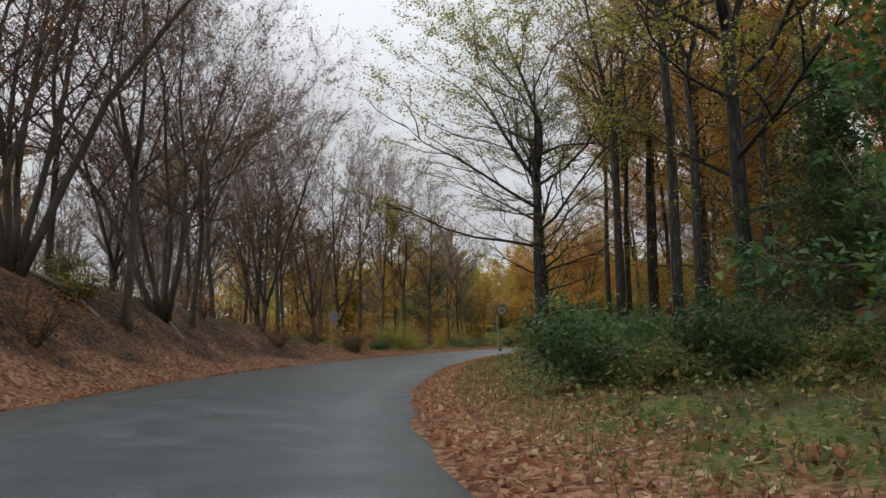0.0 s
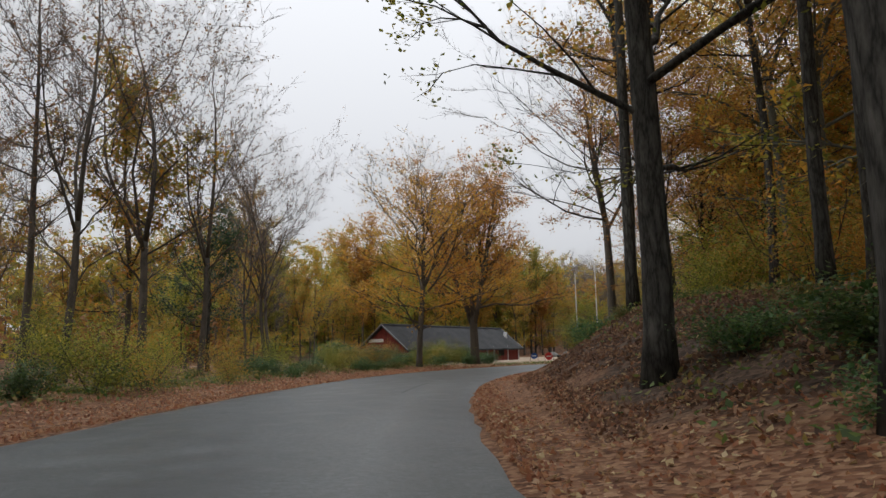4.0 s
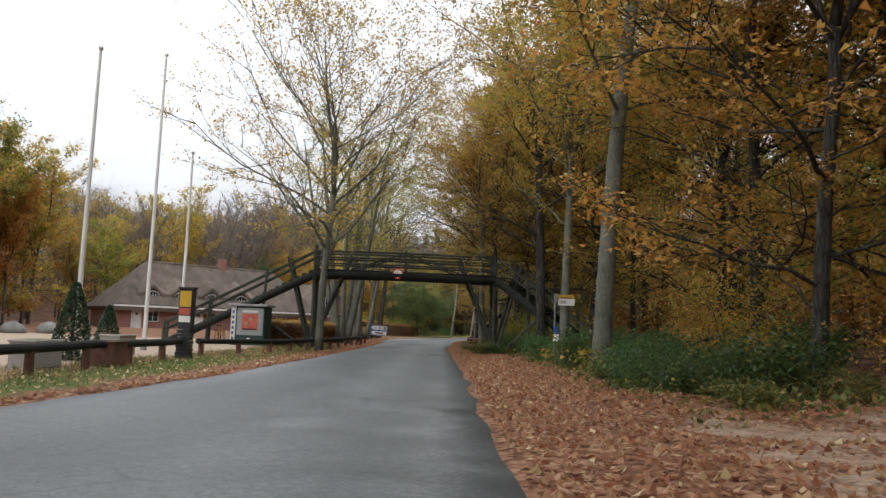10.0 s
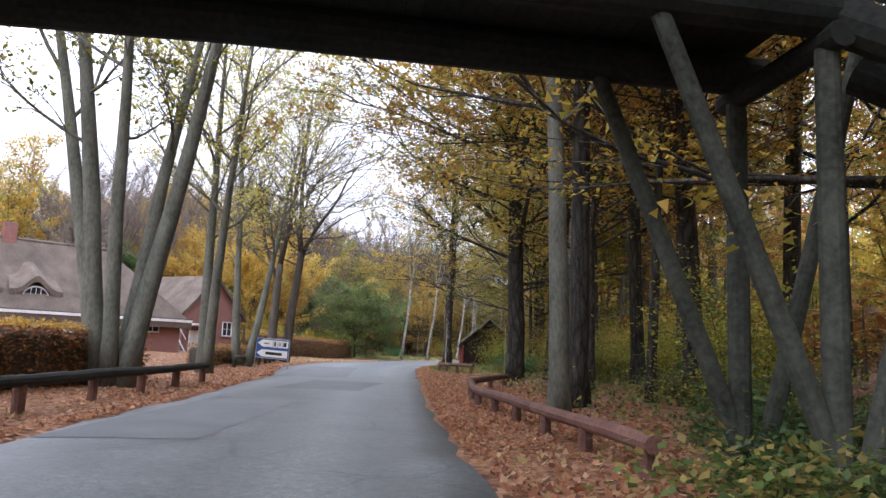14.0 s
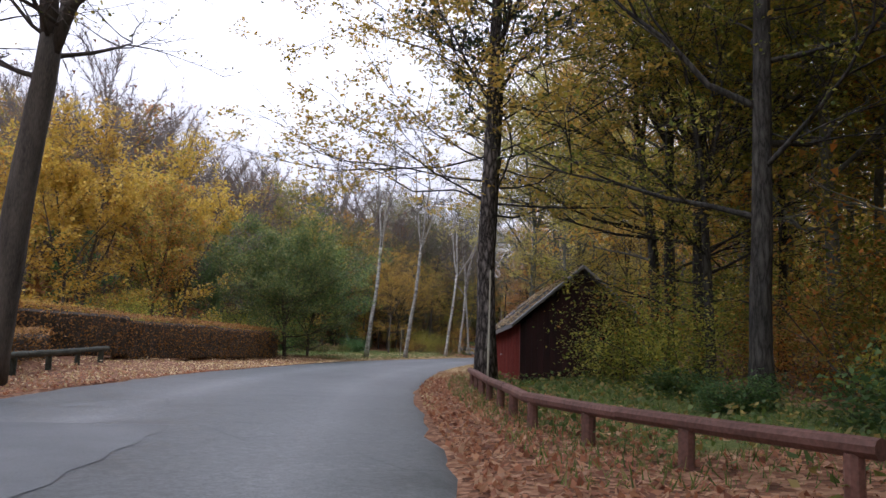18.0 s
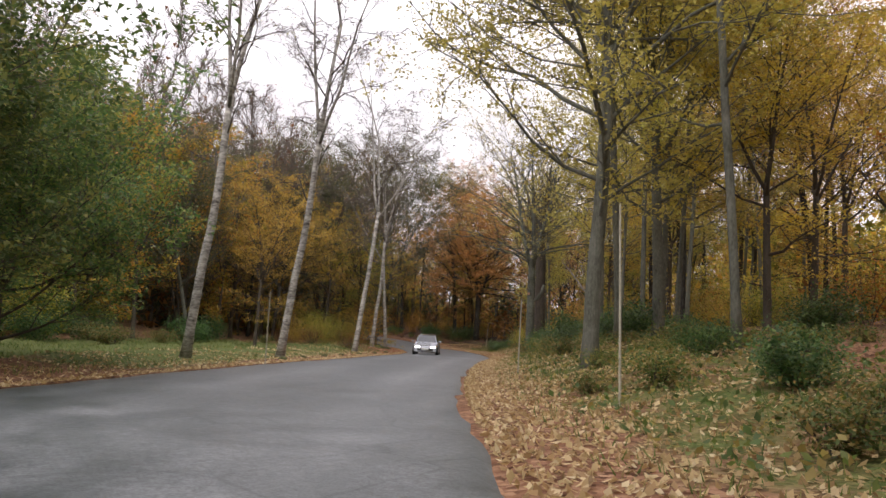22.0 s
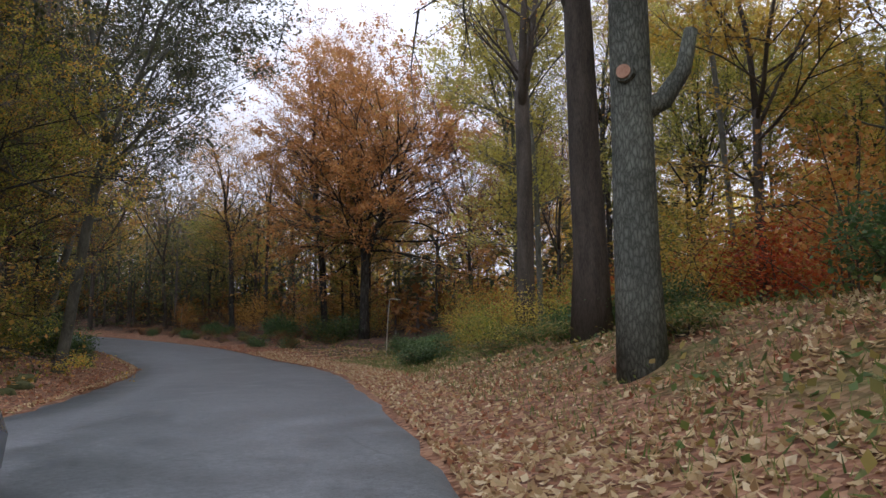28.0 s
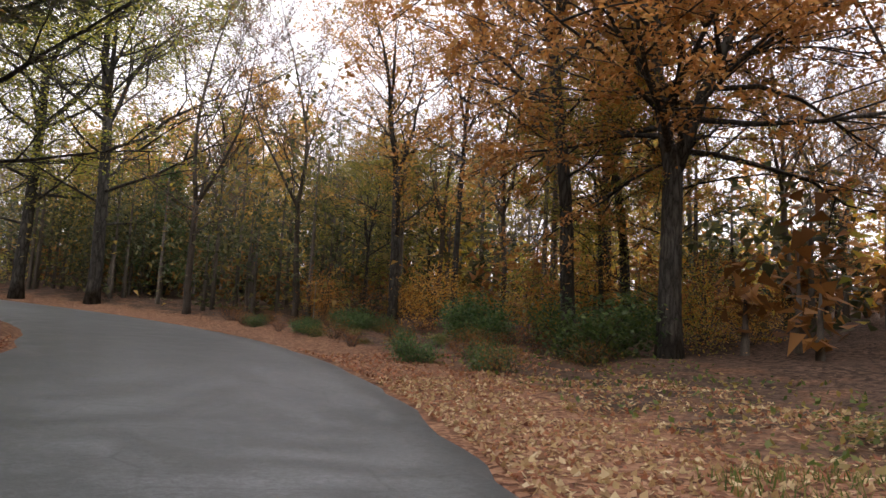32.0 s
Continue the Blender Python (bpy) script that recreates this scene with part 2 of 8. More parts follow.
LOG_RED = mat("red_brown_stained_rail", (0.07, 0.035, 0.026), (0.2, 0.1, 0.075), 0.7, 2, 20, 0.4)
FELT = mat("grey_roofing_felt", (0.05, 0.052, 0.055), (0.13, 0.13, 0.13), 0.9, 1.2, 50, 0.3)
THATCH = mat("weathered_thatch", (0.07, 0.055, 0.045), (0.19, 0.15, 0.12), 0.95, 1.0, 18, 0.8, stretch=(1, 1, 0.4))
TILE_DARK = mat("dark_roof_sheets", (0.02, 0.022, 0.024), (0.06, 0.06, 0.062), 0.8, 1.0, 12, 0.4)
WHITE_PAINT = mat("white_painted_wood", (0.55, 0.55, 0.54), (0.78, 0.78, 0.76), 0.5, 1.5, 20, 0.05)
GALV = mat("galvanised_steel", (0.22, 0.23, 0.23), (0.42, 0.43, 0.43), 0.5, 4, 40, 0.05, metal=0.6)
GLASS = mat("window_glass", (0.02, 0.025, 0.03), (0.035, 0.04, 0.045), 0.06, 1, 5, 0.0, spec=0.6)
SIGN_RED = mat("sign_red", (0.38, 0.02, 0.018), (0.48, 0.035, 0.03), 0.4, 3, 40, 0.02)
SIGN_RED_DULL = mat("dirty_sign_red", (0.1, 0.03, 0.025), (0.17, 0.05, 0.042), 0.55, 6, 40, 0.02)
SIGN_WHITE = mat("sign_white", (0.6, 0.6, 0.56), (0.76, 0.75, 0.7), 0.45, 3, 40, 0.02)
SIGN_CREAM = mat("sign_dirty_cream", (0.2, 0.175, 0.12), (0.38, 0.345, 0.26), 0.55, 5, 30, 0.02)
SIGN_BLUE = mat("sign_blue", (0.02, 0.06, 0.2), (0.035, 0.09, 0.28), 0.4, 3, 40, 0.02)
SIGN_GREY = mat("sign_back_grey", (0.18, 0.18, 0.18), (0.3, 0.3, 0.3), 0.55, 3, 40, 0.02, metal=0.4)
SIGN_BLACK = mat("sign_black", (0.008, 0.008, 0.008), (0.02, 0.02, 0.02), 0.5, 3, 40, 0.0)
YELLOW = mat("yellow_panel", (0.45, 0.27, 0.02), (0.58, 0.37, 0.04), 0.5, 3, 40, 0.02)
KIOSK_GREEN = mat("dark_green_paint", (0.012, 0.035, 0.03), (0.03, 0.065, 0.055), 0.5, 2, 30, 0.05)
KIOSK_GREY = mat("grey_poster_panel", (0.22, 0.25, 0.25), (0.33, 0.35, 0.35), 0.5, 2, 30, 0.03)
POSTER = mat("red_poster_print", (0.4, 0.07, 0.05), (0.55, 0.16, 0.1), 0.5, 5, 9, 0.0)
CONCRETE = mat("pale_concrete", (0.3, 0.29, 0.26), (0.45, 0.43, 0.4), 0.85, 2, 40, 0.2)
STONE = mat("field_stone", (0.12, 0.12, 0.11), (0.3, 0.29, 0.27), 0.85, 2, 20, 0.5)
MOSS = mat("mossy_stump", (0.03, 0.04, 0.014), (0.13, 0.13, 0.05), 0.95, 3, 20, 0.8)
BAMBOO = mat("pale_wooden_stake", (0.25, 0.24, 0.18), (0.45, 0.43, 0.34), 0.7, 2, 20, 0.1)
FLAGPOLE = mat("white_flagpole_paint", (0.55, 0.54, 0.5), (0.75, 0.74, 0.7), 0.5, 1, 20, 0.03)
SILVER = mat("silver_car_paint", (0.32, 0.34, 0.37), (0.4, 0.42, 0.45), 0.25, 1, 5, 0.0, metal=0.6, spec=0.5)
RUBBER = mat("black_rubber", (0.01, 0.01, 0.01), (0.025, 0.025, 0.025), 0.8, 4, 40, 0.1)
LAMP_ON = mat("lit_headlamp", (0.9, 0.9, 0.95), (1.0, 1.0, 1.0), 0.2, 1, 5, 0.0, glow=6.0)
WOUND = mat("pale_branch_scar", (0.3, 0.16, 0.1), (0.46, 0.28, 0.19), 0.8, 8, 40, 0.2)
SNAPPED = mat("bare_dead_wood", (0.2, 0.18, 0.15), (0.38, 0.35, 0.31), 0.9, 3, 20, 0.3)


def bark_material(name, groove, plate, ridge, across=7.0, up=2.0, depth=0.06):
    """Fissured bark: crooked upright plates with dark grooves between them."""
    m = bpy.data.materials.new(name)
    m.use_nodes = True
    n, l = m.node_tree.nodes, m.node_tree.links
    b = n["Principled BSDF"]
    b.inputs["Roughness"].default_value = 0.92
    b.inputs["Specular IOR Level"].default_value = 0.2
    co = n.new("ShaderNodeTexCoord")
    mp = n.new("ShaderNodeMapping")
    mp.inputs["Scale"].default_value = (across, across, up)
    l.new(co.outputs["Object"], mp.inputs["Vector"])
    ns = n.new("ShaderNodeTexNoise")
    ns.inputs["Scale"].default_value, ns.inputs["Detail"].default_value = 1.3, 6
    l.new(mp.outputs[0], ns.inputs["Vector"])
    wp = n.new("ShaderNodeMix")
    wp.data_type = "VECTOR"
    wp.inputs[0].default_value = 0.5
    l.new(mp.outputs[0], wp.inputs[4])
    l.new(ns.outputs["Color"], wp.inputs[5])
    vo = n.new("ShaderNodeTexVoronoi")
    vo.feature = "DISTANCE_TO_EDGE"
    vo.inputs["Scale"].default_value = 1.5
    l.new(wp.outputs[1], vo.inputs["Vector"])
    fine = n.new("ShaderNodeTexNoise")
    fine.inputs["Scale"].default_value, fine.inputs["Detail"].default_value = 5.0, 4
    l.new(mp.outputs[0], fine.inputs["Vector"])
    ad = n.new("ShaderNodeMath")
    ad.operation = "MULTIPLY_ADD"
    ad.inputs[1].default_value = 0.55
    l.new(fine.outputs["Fac"], ad.inputs[0])
    l.new(vo.outputs["Distance"], ad.inputs[2])
    rp = n.new("ShaderNodeValToRGB")
    e = rp.color_ramp.elements
    e[0].position, e[0].color = 0.24, (*groove, 1)
    e[1].position, e[1].color = 0.66, (*ridge, 1)
    x = e.new(0.4)
    x.color = (*plate, 1)
    l.new(ad.outputs[0], rp.inputs["Fac"])
    big = n.new("ShaderNodeTexNoise")
    big.inputs["Scale"].default_value = 0.9
    l.new(co.outputs["Object"], big.inputs["Vector"])
    mr = n.new("ShaderNodeMapRange")
    mr.inputs["From Min"].default_value, mr.inputs["From Max"].default_value, mr.inputs["To Min"].default_value, mr.inputs["To Max"].default_value = 0.3, 0.7, 0.7, 1.3
    l.new(big.outputs["Fac"], mr.inputs["Value"])
    hs = n.new("ShaderNodeHueSaturation")
    l.new(mr.outputs[0], hs.inputs["Value"])
    l.new(rp.outputs[0], hs.inputs["Color"])
    l.new(hs.outputs[0], b.inputs["Base Color"])
    bp = n.new("ShaderNodeBump")
    bp.inputs["Strength"].default_value, bp.inputs["Distance"].default_value = 0.9, depth
    l.new(ad.outputs[0], bp.inputs["Height"])
    l.new(bp.outputs[0], b.inputs["Normal"])
    return m


BARK_PINE = bark_material("plated_pine_bark", (0.012, 0.011, 0.01), (0.085, 0.074, 0.065), (0.25, 0.225, 0.2), 11.0, 3.2, 0.12)
BARK_OAK = bark_material("grey_green_oak_bark", (0.05, 0.054, 0.043), (0.115, 0.124, 0.1), (0.18, 0.19, 0.158), 24.0, 8.0, 0.02)
BARK_DARK = bark_material("dark_beech_bark", (0.02, 0.019, 0.016), (0.05, 0.047, 0.04), (0.088, 0.083, 0.072), 9.0, 1.8, 0.025)


def brick_material():
    m = bpy.data.materials.new("red_brickwork")
    m.use_nodes = True
    n, l = m.node_tree.nodes, m.node_tree.links
    b = n["Principled BSDF"]
    b.inputs["Roughness"].default_value = 0.9
    co = n.new("ShaderNodeTexCoord")
    br = n.new("ShaderNodeTexBrick")
    br.inputs["Scale"].default_value = 1.0
    br.inputs["Brick Width"].default_value, br.inputs["Row Height"].default_value, br.inputs["Mortar Size"].default_value = 0.24, 0.066, 0.006
    br.inputs["Color1"].default_value, br.inputs["Color2"].default_value, br.inputs["Mortar"].default_value = (0.3, 0.11, 0.085, 1), (0.22, 0.085, 0.07, 1), (0.3, 0.24, 0.21, 1)
    mp = n.new("ShaderNodeMapping")
    mp.inputs["Rotation"].default_value = (radians(90), 0, 0)
    l.new(co.outputs["Object"], mp.inputs["Vector"])
    l.new(mp.outputs[0], br.inputs["Vector"])
    ns = n.new("ShaderNodeTexNoise")
    ns.inputs["Scale"].default_value = 1.4
    l.new(co.outputs["Object"], ns.inputs["Vector"])
    mx = n.new("ShaderNodeMix")
    mx.data_type = "RGBA"
    mx.inputs[7].default_value = (0.2, 0.11, 0.09, 1)
    rp = n.new("ShaderNodeMapRange")
    rp.inputs["From Min"].default_value, rp.inputs["From Max"].default_value, rp.inputs["To Max"].default_value = 0.4, 0.75, 0.6
    l.new(ns.outputs["Fac"], rp.inputs["Value"])
    l.new(rp.outputs[0], mx.inputs[0])
    l.new(br.outputs["Color"], mx.inputs[6])
    l.new(mx.outputs[2], b.inputs["Base Color"])
    return m


BRICK = brick_material()


def asphalt_material():
    m = bpy.data.materials.new("worn_asphalt")
    m.use_nodes = True
    n, l = m.node_tree.nodes, m.node_tree.links
    b = n["Principled BSDF"]
    co = n.new("ShaderNodeTexCoord")

    def noise_node(scale, detail=4):
        t = n.new("ShaderNodeTexNoise")
        t.inputs["Scale"].default_value, t.inputs["Detail"].default_value = scale, detail
        l.new(co.outputs["Object"], t.inputs["Vector"])
        return t

    big, mid, grit = noise_node(0.13), noise_node(1.1, 8), noise_node(38, 3)
    grain = noise_node(9, 6)
    at = n.new("ShaderNodeAttribute")
    at.attribute_name = "wear"
    ramp = n.new("ShaderNodeValToRGB")
    el = ramp.color_ramp.elements
    el[0].position, el[0].color = 0.3, (0.052, 0.062, 0.064, 1)
    el[1].position, el[1].color = 0.85, (0.21, 0.222, 0.228, 1)
    mid_el = el.new(0.55)
    mid_el.color = (0.108, 0.12, 0.124, 1)

    def plus(noise_out, gain, rest):
        m_ = n.new("ShaderNodeMath")
        m_.operation = "MULTIPLY_ADD"
        m_.inputs[1].default_value = gain
        l.new(noise_out, m_.inputs[0])
        l.new(rest, m_.inputs[2])
        return m_.outputs[0]

    tone = plus(mid.outputs["Fac"], 0.7, plus(grain.outputs["Fac"], 0.55, plus(big.outputs["Fac"], 0.5, at.outputs["Fac"])))
    # cracks: thin edges between crooked cells, only in worn stretches
    warp = n.new("ShaderNodeMix")
    warp.data_type = "VECTOR"
    warp.inputs[0].default_value = 0.12
    l.new(co.outputs["Object"], warp.inputs[4])
    l.new(mid.outputs["Color"], warp.inputs[5])
    cell = n.new("ShaderNodeTexVoronoi")
    cell.feature = "DISTANCE_TO_EDGE"
    cell.inputs["Scale"].default_value = 0.75
    l.new(warp.outputs[1], cell.inputs["Vector"])
    thin = n.new("ShaderNodeMapRange")
    thin.inputs["From Min"].default_value, thin.inputs["From Max"].default_value, thin.inputs["To Min"].default_value, thin.inputs["To Max"].default_value = 0.006, 0.022, 1.0, 0.0
    l.new(cell.outputs["Distance"], thin.inputs["Value"])
    where = noise_node(0.35, 3)
    worn = n.new("ShaderNodeMapRange")
    worn.inputs["From Min"].default_value, worn.inputs["From Max"].default_value, worn.inputs["To Max"].default_value = 0.5, 0.6, -0.16
    l.new(where.outputs["Fac"], worn.inputs["Value"])
    crack = n.new("ShaderNodeMath")
    crack.operation = "MULTIPLY_ADD"
    l.new(thin.outputs[0], crack.inputs[0])
    l.new(worn.outputs[0], crack.inputs[1])
    l.new(tone, crack.inputs[2])
    l.new(crack.outputs[0], ramp.inputs["Fac"])
    gm = n.new("ShaderNodeMix")
    gm.data_type, gm.blend_type = "RGBA", "MULTIPLY"
    gm.inputs[0].default_value = 0.8
    gr = n.new("ShaderNodeMapRange")
    gr.inputs["From Min"].default_value, gr.inputs["From Max"].default_value, gr.inputs["To Min"].default_value, gr.inputs["To Max"].default_value = 0.3, 0.7, 0.5, 1.5
    l.new(grit.outputs["Fac"], gr.inputs["Value"])
    l.new(ramp.outputs[0], gm.inputs[6])
    l.new(gr.outputs[0], gm.inputs[7])
    l.new(gm.outputs[2], b.inputs["Base Color"])
    rr = n.new("ShaderNodeMapRange")
    rr.inputs["To Min"].default_value, rr.inputs["To Max"].default_value = 0.3, 0.62
    l.new(mid.outputs["Fac"], rr.inputs["Value"])
    l.new(rr.outputs[0], b.inputs["Roughness"])
    bp = n.new("ShaderNodeBump")
    bp.inputs["Strength"].default_value, bp.inputs["Distance"].default_value = 0.35, 0.01
    l.new(grit.outputs["Fac"], bp.inputs["Height"])
    l.new(bp.outputs[0], b.inputs["Normal"])
    return m


def ground_material():
    """Leaf litter, sand and grass, by the ground's own cover attribute and noise."""
    m = bpy.data.materials.new("woodland_ground")
    m.use_nodes = True
    n, l = m.node_tree.nodes, m.node_tree.links
    b = n["Principled BSDF"]
    b.inputs["Roughness"].default_value = 0.95
    b.inputs["Specular IOR Level"].default_value = 0.15
    co = n.new("ShaderNodeTexCoord")
    at = n.new("ShaderNodeAttribute")
    at.attribute_name = "cover"
    sep = n.new("ShaderNodeSeparateColor")
    l.new(at.outputs["Color"], sep.inputs[0])

    def noisy(scale, c0, c1, c2):
        t = n.new("ShaderNodeTexVoronoi")
        t.inputs["Scale"].default_value = scale
        l.new(co.outputs["Object"], t.inputs["Vector"])
        r = n.new("ShaderNodeValToRGB")
        e = r.color_ramp.elements
        e[0].position, e[0].color = 0.1, (*c0, 1)
        e[1].position, e[1].color = 0.9, (*c2, 1)
        x = e.new(0.5)
        x.color = (*c1, 1)
        l.new(t.outputs["Color"], r.inputs["Fac"])
        return r, t

    litter, vor = noisy(11, (0.075, 0.036, 0.021), (0.21, 0.105, 0.06), (0.36, 0.22, 0.13))
    sand, _ = noisy(25, (0.3, 0.23, 0.17), (0.38, 0.3, 0.22), (0.46, 0.37, 0.28))
    grass, _ = noisy(18, (0.045, 0.068, 0.02), (0.095, 0.125, 0.035), (0.17, 0.17, 0.06))
    nz = n.new("ShaderNodeTexNoise")
    nz.inputs["Scale"].default_value, nz.inputs["Detail"].default_value = 0.8, 6
    l.new(co.outputs["Object"], nz.inputs["Vector"])

    def blend(fac, a, c):
        add = n.new("ShaderNodeMath")
        add.operation = "ADD"
        l.new(fac, add.inputs[0])
        l.new(nz.outputs["Fac"], add.inputs[1])
        mr = n.new("ShaderNodeMapRange")
        mr.inputs["From Min"].default_value, mr.inputs["From Max"].default_value = 0.85, 1.15
        l.new(add.outputs[0], mr.inputs["Value"])
        x = n.new("ShaderNodeMix")
        x.data_type = "RGBA"
        l.new(mr.outputs[0], x.inputs[0])
        l.new(a, x.inputs[6])
        l.new(c, x.inputs[7])
        return x.outputs[2]

    earth, _ = noisy(9, (0.03, 0.02, 0.014), (0.075, 0.05, 0.036), (0.15, 0.1, 0.07))
    c = blend(sep.outputs[2], litter.outputs[0], grass.outputs[0])
    c = blend(sep.outputs[0], c, earth.outputs[0])
    c = blend(sep.outputs[1], c, sand.outputs[0])
    l.new(c, b.inputs["Base Color"])
    bp = n.new("ShaderNodeBump")
    bp.inputs["Strength"].default_value, bp.inputs["Distance"].default_value = 0.7, 0.05
    l.new(vor.outputs["Distance"], bp.inputs["Height"])
    l.new(bp.outputs[0], b.inputs["Normal"])
    return m


ASPHALT, GROUND = asphalt_material(), ground_material()
PATCH = mat("newer_asphalt_patch", (0.095, 0.104, 0.11), (0.185, 0.195, 0.2), 0.6, 0.8, 50, 0.25)
TAR = mat("dark_tar_patch", (0.02, 0.024, 0.026), (0.075, 0.083, 0.088), 0.55, 1.5, 30, 0.4)
CHALK = mat("worn_white_line", (0.09, 0.1, 0.1), (0.2, 0.21, 0.21), 0.7, 2.5, 30, 0.1)

# ---------------------------------------------------------------- plan of the road: driven line, edges, terrain
LINE = [(60, -125), (40, -99), (25, -76.5), (13.2, -55.6), (6.8, -42.2), (2.9, -28.3), (0.9, -14.4), (0.0, -0.4), (0.2, 13.6), (2.3, 27.4), (7.3, 40.4),
        (14.6, 52.4), (22.5, 64), (30.4, 75.6), (38.3, 87.1), (46.6, 98.6), (54.7, 110), (63.2, 121), (73, 131), (83.4, 140.5), (94.3, 149.3),
        (105.6, 157.5), (116, 164.8), (126.4, 174.3), (135.6, 184), (143, 194.3), (147.5, 206), (149.5, 218), (149.2, 232), (145, 250), (136, 270), (120, 296)]


def spline(points, step=1.0):
    p = np.array([points[0], *points, points[-1]], float)
    out = []
    for i in range(1, len(p) - 2):
        n = max(2, int(np.linalg.norm(p[i + 1] - p[i]) / step))
        for k in range(n):
            t = k / n
            out.append(0.5 * (2 * p[i] + (p[i + 1] - p[i - 1]) * t + (2 * p[i - 1] - 5 * p[i] + 4 * p[i + 1] - p[i + 2]) * t**2 + (3 * p[i] - p[i - 1] - 3 * p[i + 1] + p[i + 2]) * t**3))
    return np.array(out)


LP = spline(LINE)
LT = np.gradient(LP, axis=0)
LT /= np.linalg.norm(LT, axis=1, keepdims=True)
LS = np.r_[0, np.cumsum(np.linalg.norm(np.diff(LP, axis=0), axis=1))]
LS -= LS[int(np.argmin(np.linalg.norm(LP - (13.155, -55.624), axis=1)))]


def along(s, l):
    """World x, y of the place s metres along the driven line and l metres to its right."""
    x, y = np.interp(s, LS, LP[:, 0]), np.interp(s, LS, LP[:, 1])
    tx, ty = np.interp(s, LS, LT[:, 0]), np.interp(s, LS, LT[:, 1])
    return x + ty * l, y - tx * l


def heading(s):
    return math.atan2(np.interp(s, LS, LT[:, 1]), np.interp(s, LS, LT[:, 0]))


def nearest(x, y):
    x, y = np.atleast_1d(np.asarray(x, float)), np.atleast_1d(np.asarray(y, float))
    s, l = np.empty(len(x)), np.empty(len(x))
    for a in range(0, len(x), 4000):
        q = np.stack([x[a:a + 4000], y[a:a + 4000]], 1)
        d = ((q[:, None, :] - LP[None]) ** 2).sum(-1)
        k = d.argmin(1)
        v = q - LP[k]
        s[a:a + 4000] = LS[k] + (v * LT[k]).sum(1).clip(-1, 1)
        l[a:a + 4000] = np.sign(v[:, 0] * LT[k, 1] - v[:, 1] * LT[k, 0]) * np.sqrt(d.min(1))
    return s, l


RIGHT_S, RIGHT_L = [-80, 0, 27, 45, 60, 72, 90, 104, 120, 135, 150, 173, 192, 215, 235, 250, 268, 290, 320, 420], [1.5, 1.4, 1.6, 1.1, 0.9, 1.1, 1.6, 1.7, 1.8, 1.5, 1.1, 1.0, 1.1, 0.8, 0.9, 0.9, 1.0, 1.3, 1.5, 1.5]
LEFT_S, LEFT_L = [-80, 5, 24, 45, 60, 76, 90, 104, 112, 120, 140, 155, 170, 184, 200, 224, 236, 250, 272, 290, 310, 420], [6.2, 6.3, 6.4, 6.8, 6.6, 6.4, 6.5, 6.0, 5.4, 4.6, 4.4, 4.5, 5.2, 7.0, 7.3, 7.4, 6.7, 5.8, 5.5, 6.2, 6.6, 6.5]
RBANK_S, RBANK_H = [-80, 0, 30, 50, 62, 72, 84, 92, 100, 160, 185, 215, 228, 250, 268, 282, 296, 320, 420], [0.8, 0.5, 0.7, 1.4, 2.6, 2.9, 2.7, 1.4, 0.25, 0.2, 0.2, 0.45, 1.4, 1.7, 1.9, 1.3, 0.25, 0.3, 1.8]
LBANK_S, LBANK_H = [-80, 0, 20, 28, 36, 46, 54, 62, 95, 168, 178, 202, 212, 230, 290, 320, 420], [3.2, 3.8, 3.7, 3.4, 2.7, 1.6, 0.8, 0.3, 0.15, 0.12, 0.35, 0.35, 0.12, 0.1, 0.4, 1.4, 1.4]


def smooth(u):
    u = np.clip(u, 0, 1)
    return u * u * (3 - 2 * u)


def height(x, y, s=None, l=None):
    x, y = np.atleast_1d(np.asarray(x, float)), np.atleast_1d(np.asarray(y, float))
    if s is None:
        s, l = nearest(x, y)
    re, le = np.interp(s, RIGHT_S, RIGHT_L), np.interp(s, LEFT_S, LEFT_L)
    over_r, over_l = np.maximum(l - re - 0.5, 0), np.maximum(-l - le - 0.5, 0)
    z = np.interp(s, RBANK_S, RBANK_H) * smooth(over_r / 6.5) + 0.055 * np.maximum(over_r - 7, 0) * (over_r < 80) + 0.055 * 73 * (over_r >= 80)
    z += np.interp(s, LBANK_S, LBANK_H) * smooth(over_l / 4.6)
    z -= smooth((over_l - 6) / 22) * np.interp(s, [-80, 30, 60], [6.5, 5.5, 0])
    z += 0.06 * np.maximum(over_l - 45, 0) * (over_l < 110) * np.interp(s, [40, 90], [0, 1]) + 0.06 * 65 * (over_l >= 110) * np.interp(s, [40, 90], [0, 1])
    z += 0.055 * np.clip(s - 303, 0, 80) * smooth((s - 296) / 20)
    z += 0.05 * np.clip(over_r - 6, 0, 50) * smooth((s - 218) / 20)
    z += 0.11 * np.clip(over_l - 15, 0, 45) * smooth((s - 208) / 14)
    z += (0.13 * np.sin(x * 0.9 + 1.7 * np.sin(y * 0.43)) * np.sin(y * 0.8 + 1.3) + 0.05 * np.sin(x * 2.3 + y * 1.7)) * smooth((np.maximum(over_r, over_l) - 0.5) / 3) * np.where((s > 96) & (s < 160) & (l < 0), 0.15, 1)
    z += 0.03 * smooth(np.maximum(over_r, over_l) / 0.3)
    return z - 0.03


def hz(x, y):
    return float(height(x, y)[0])

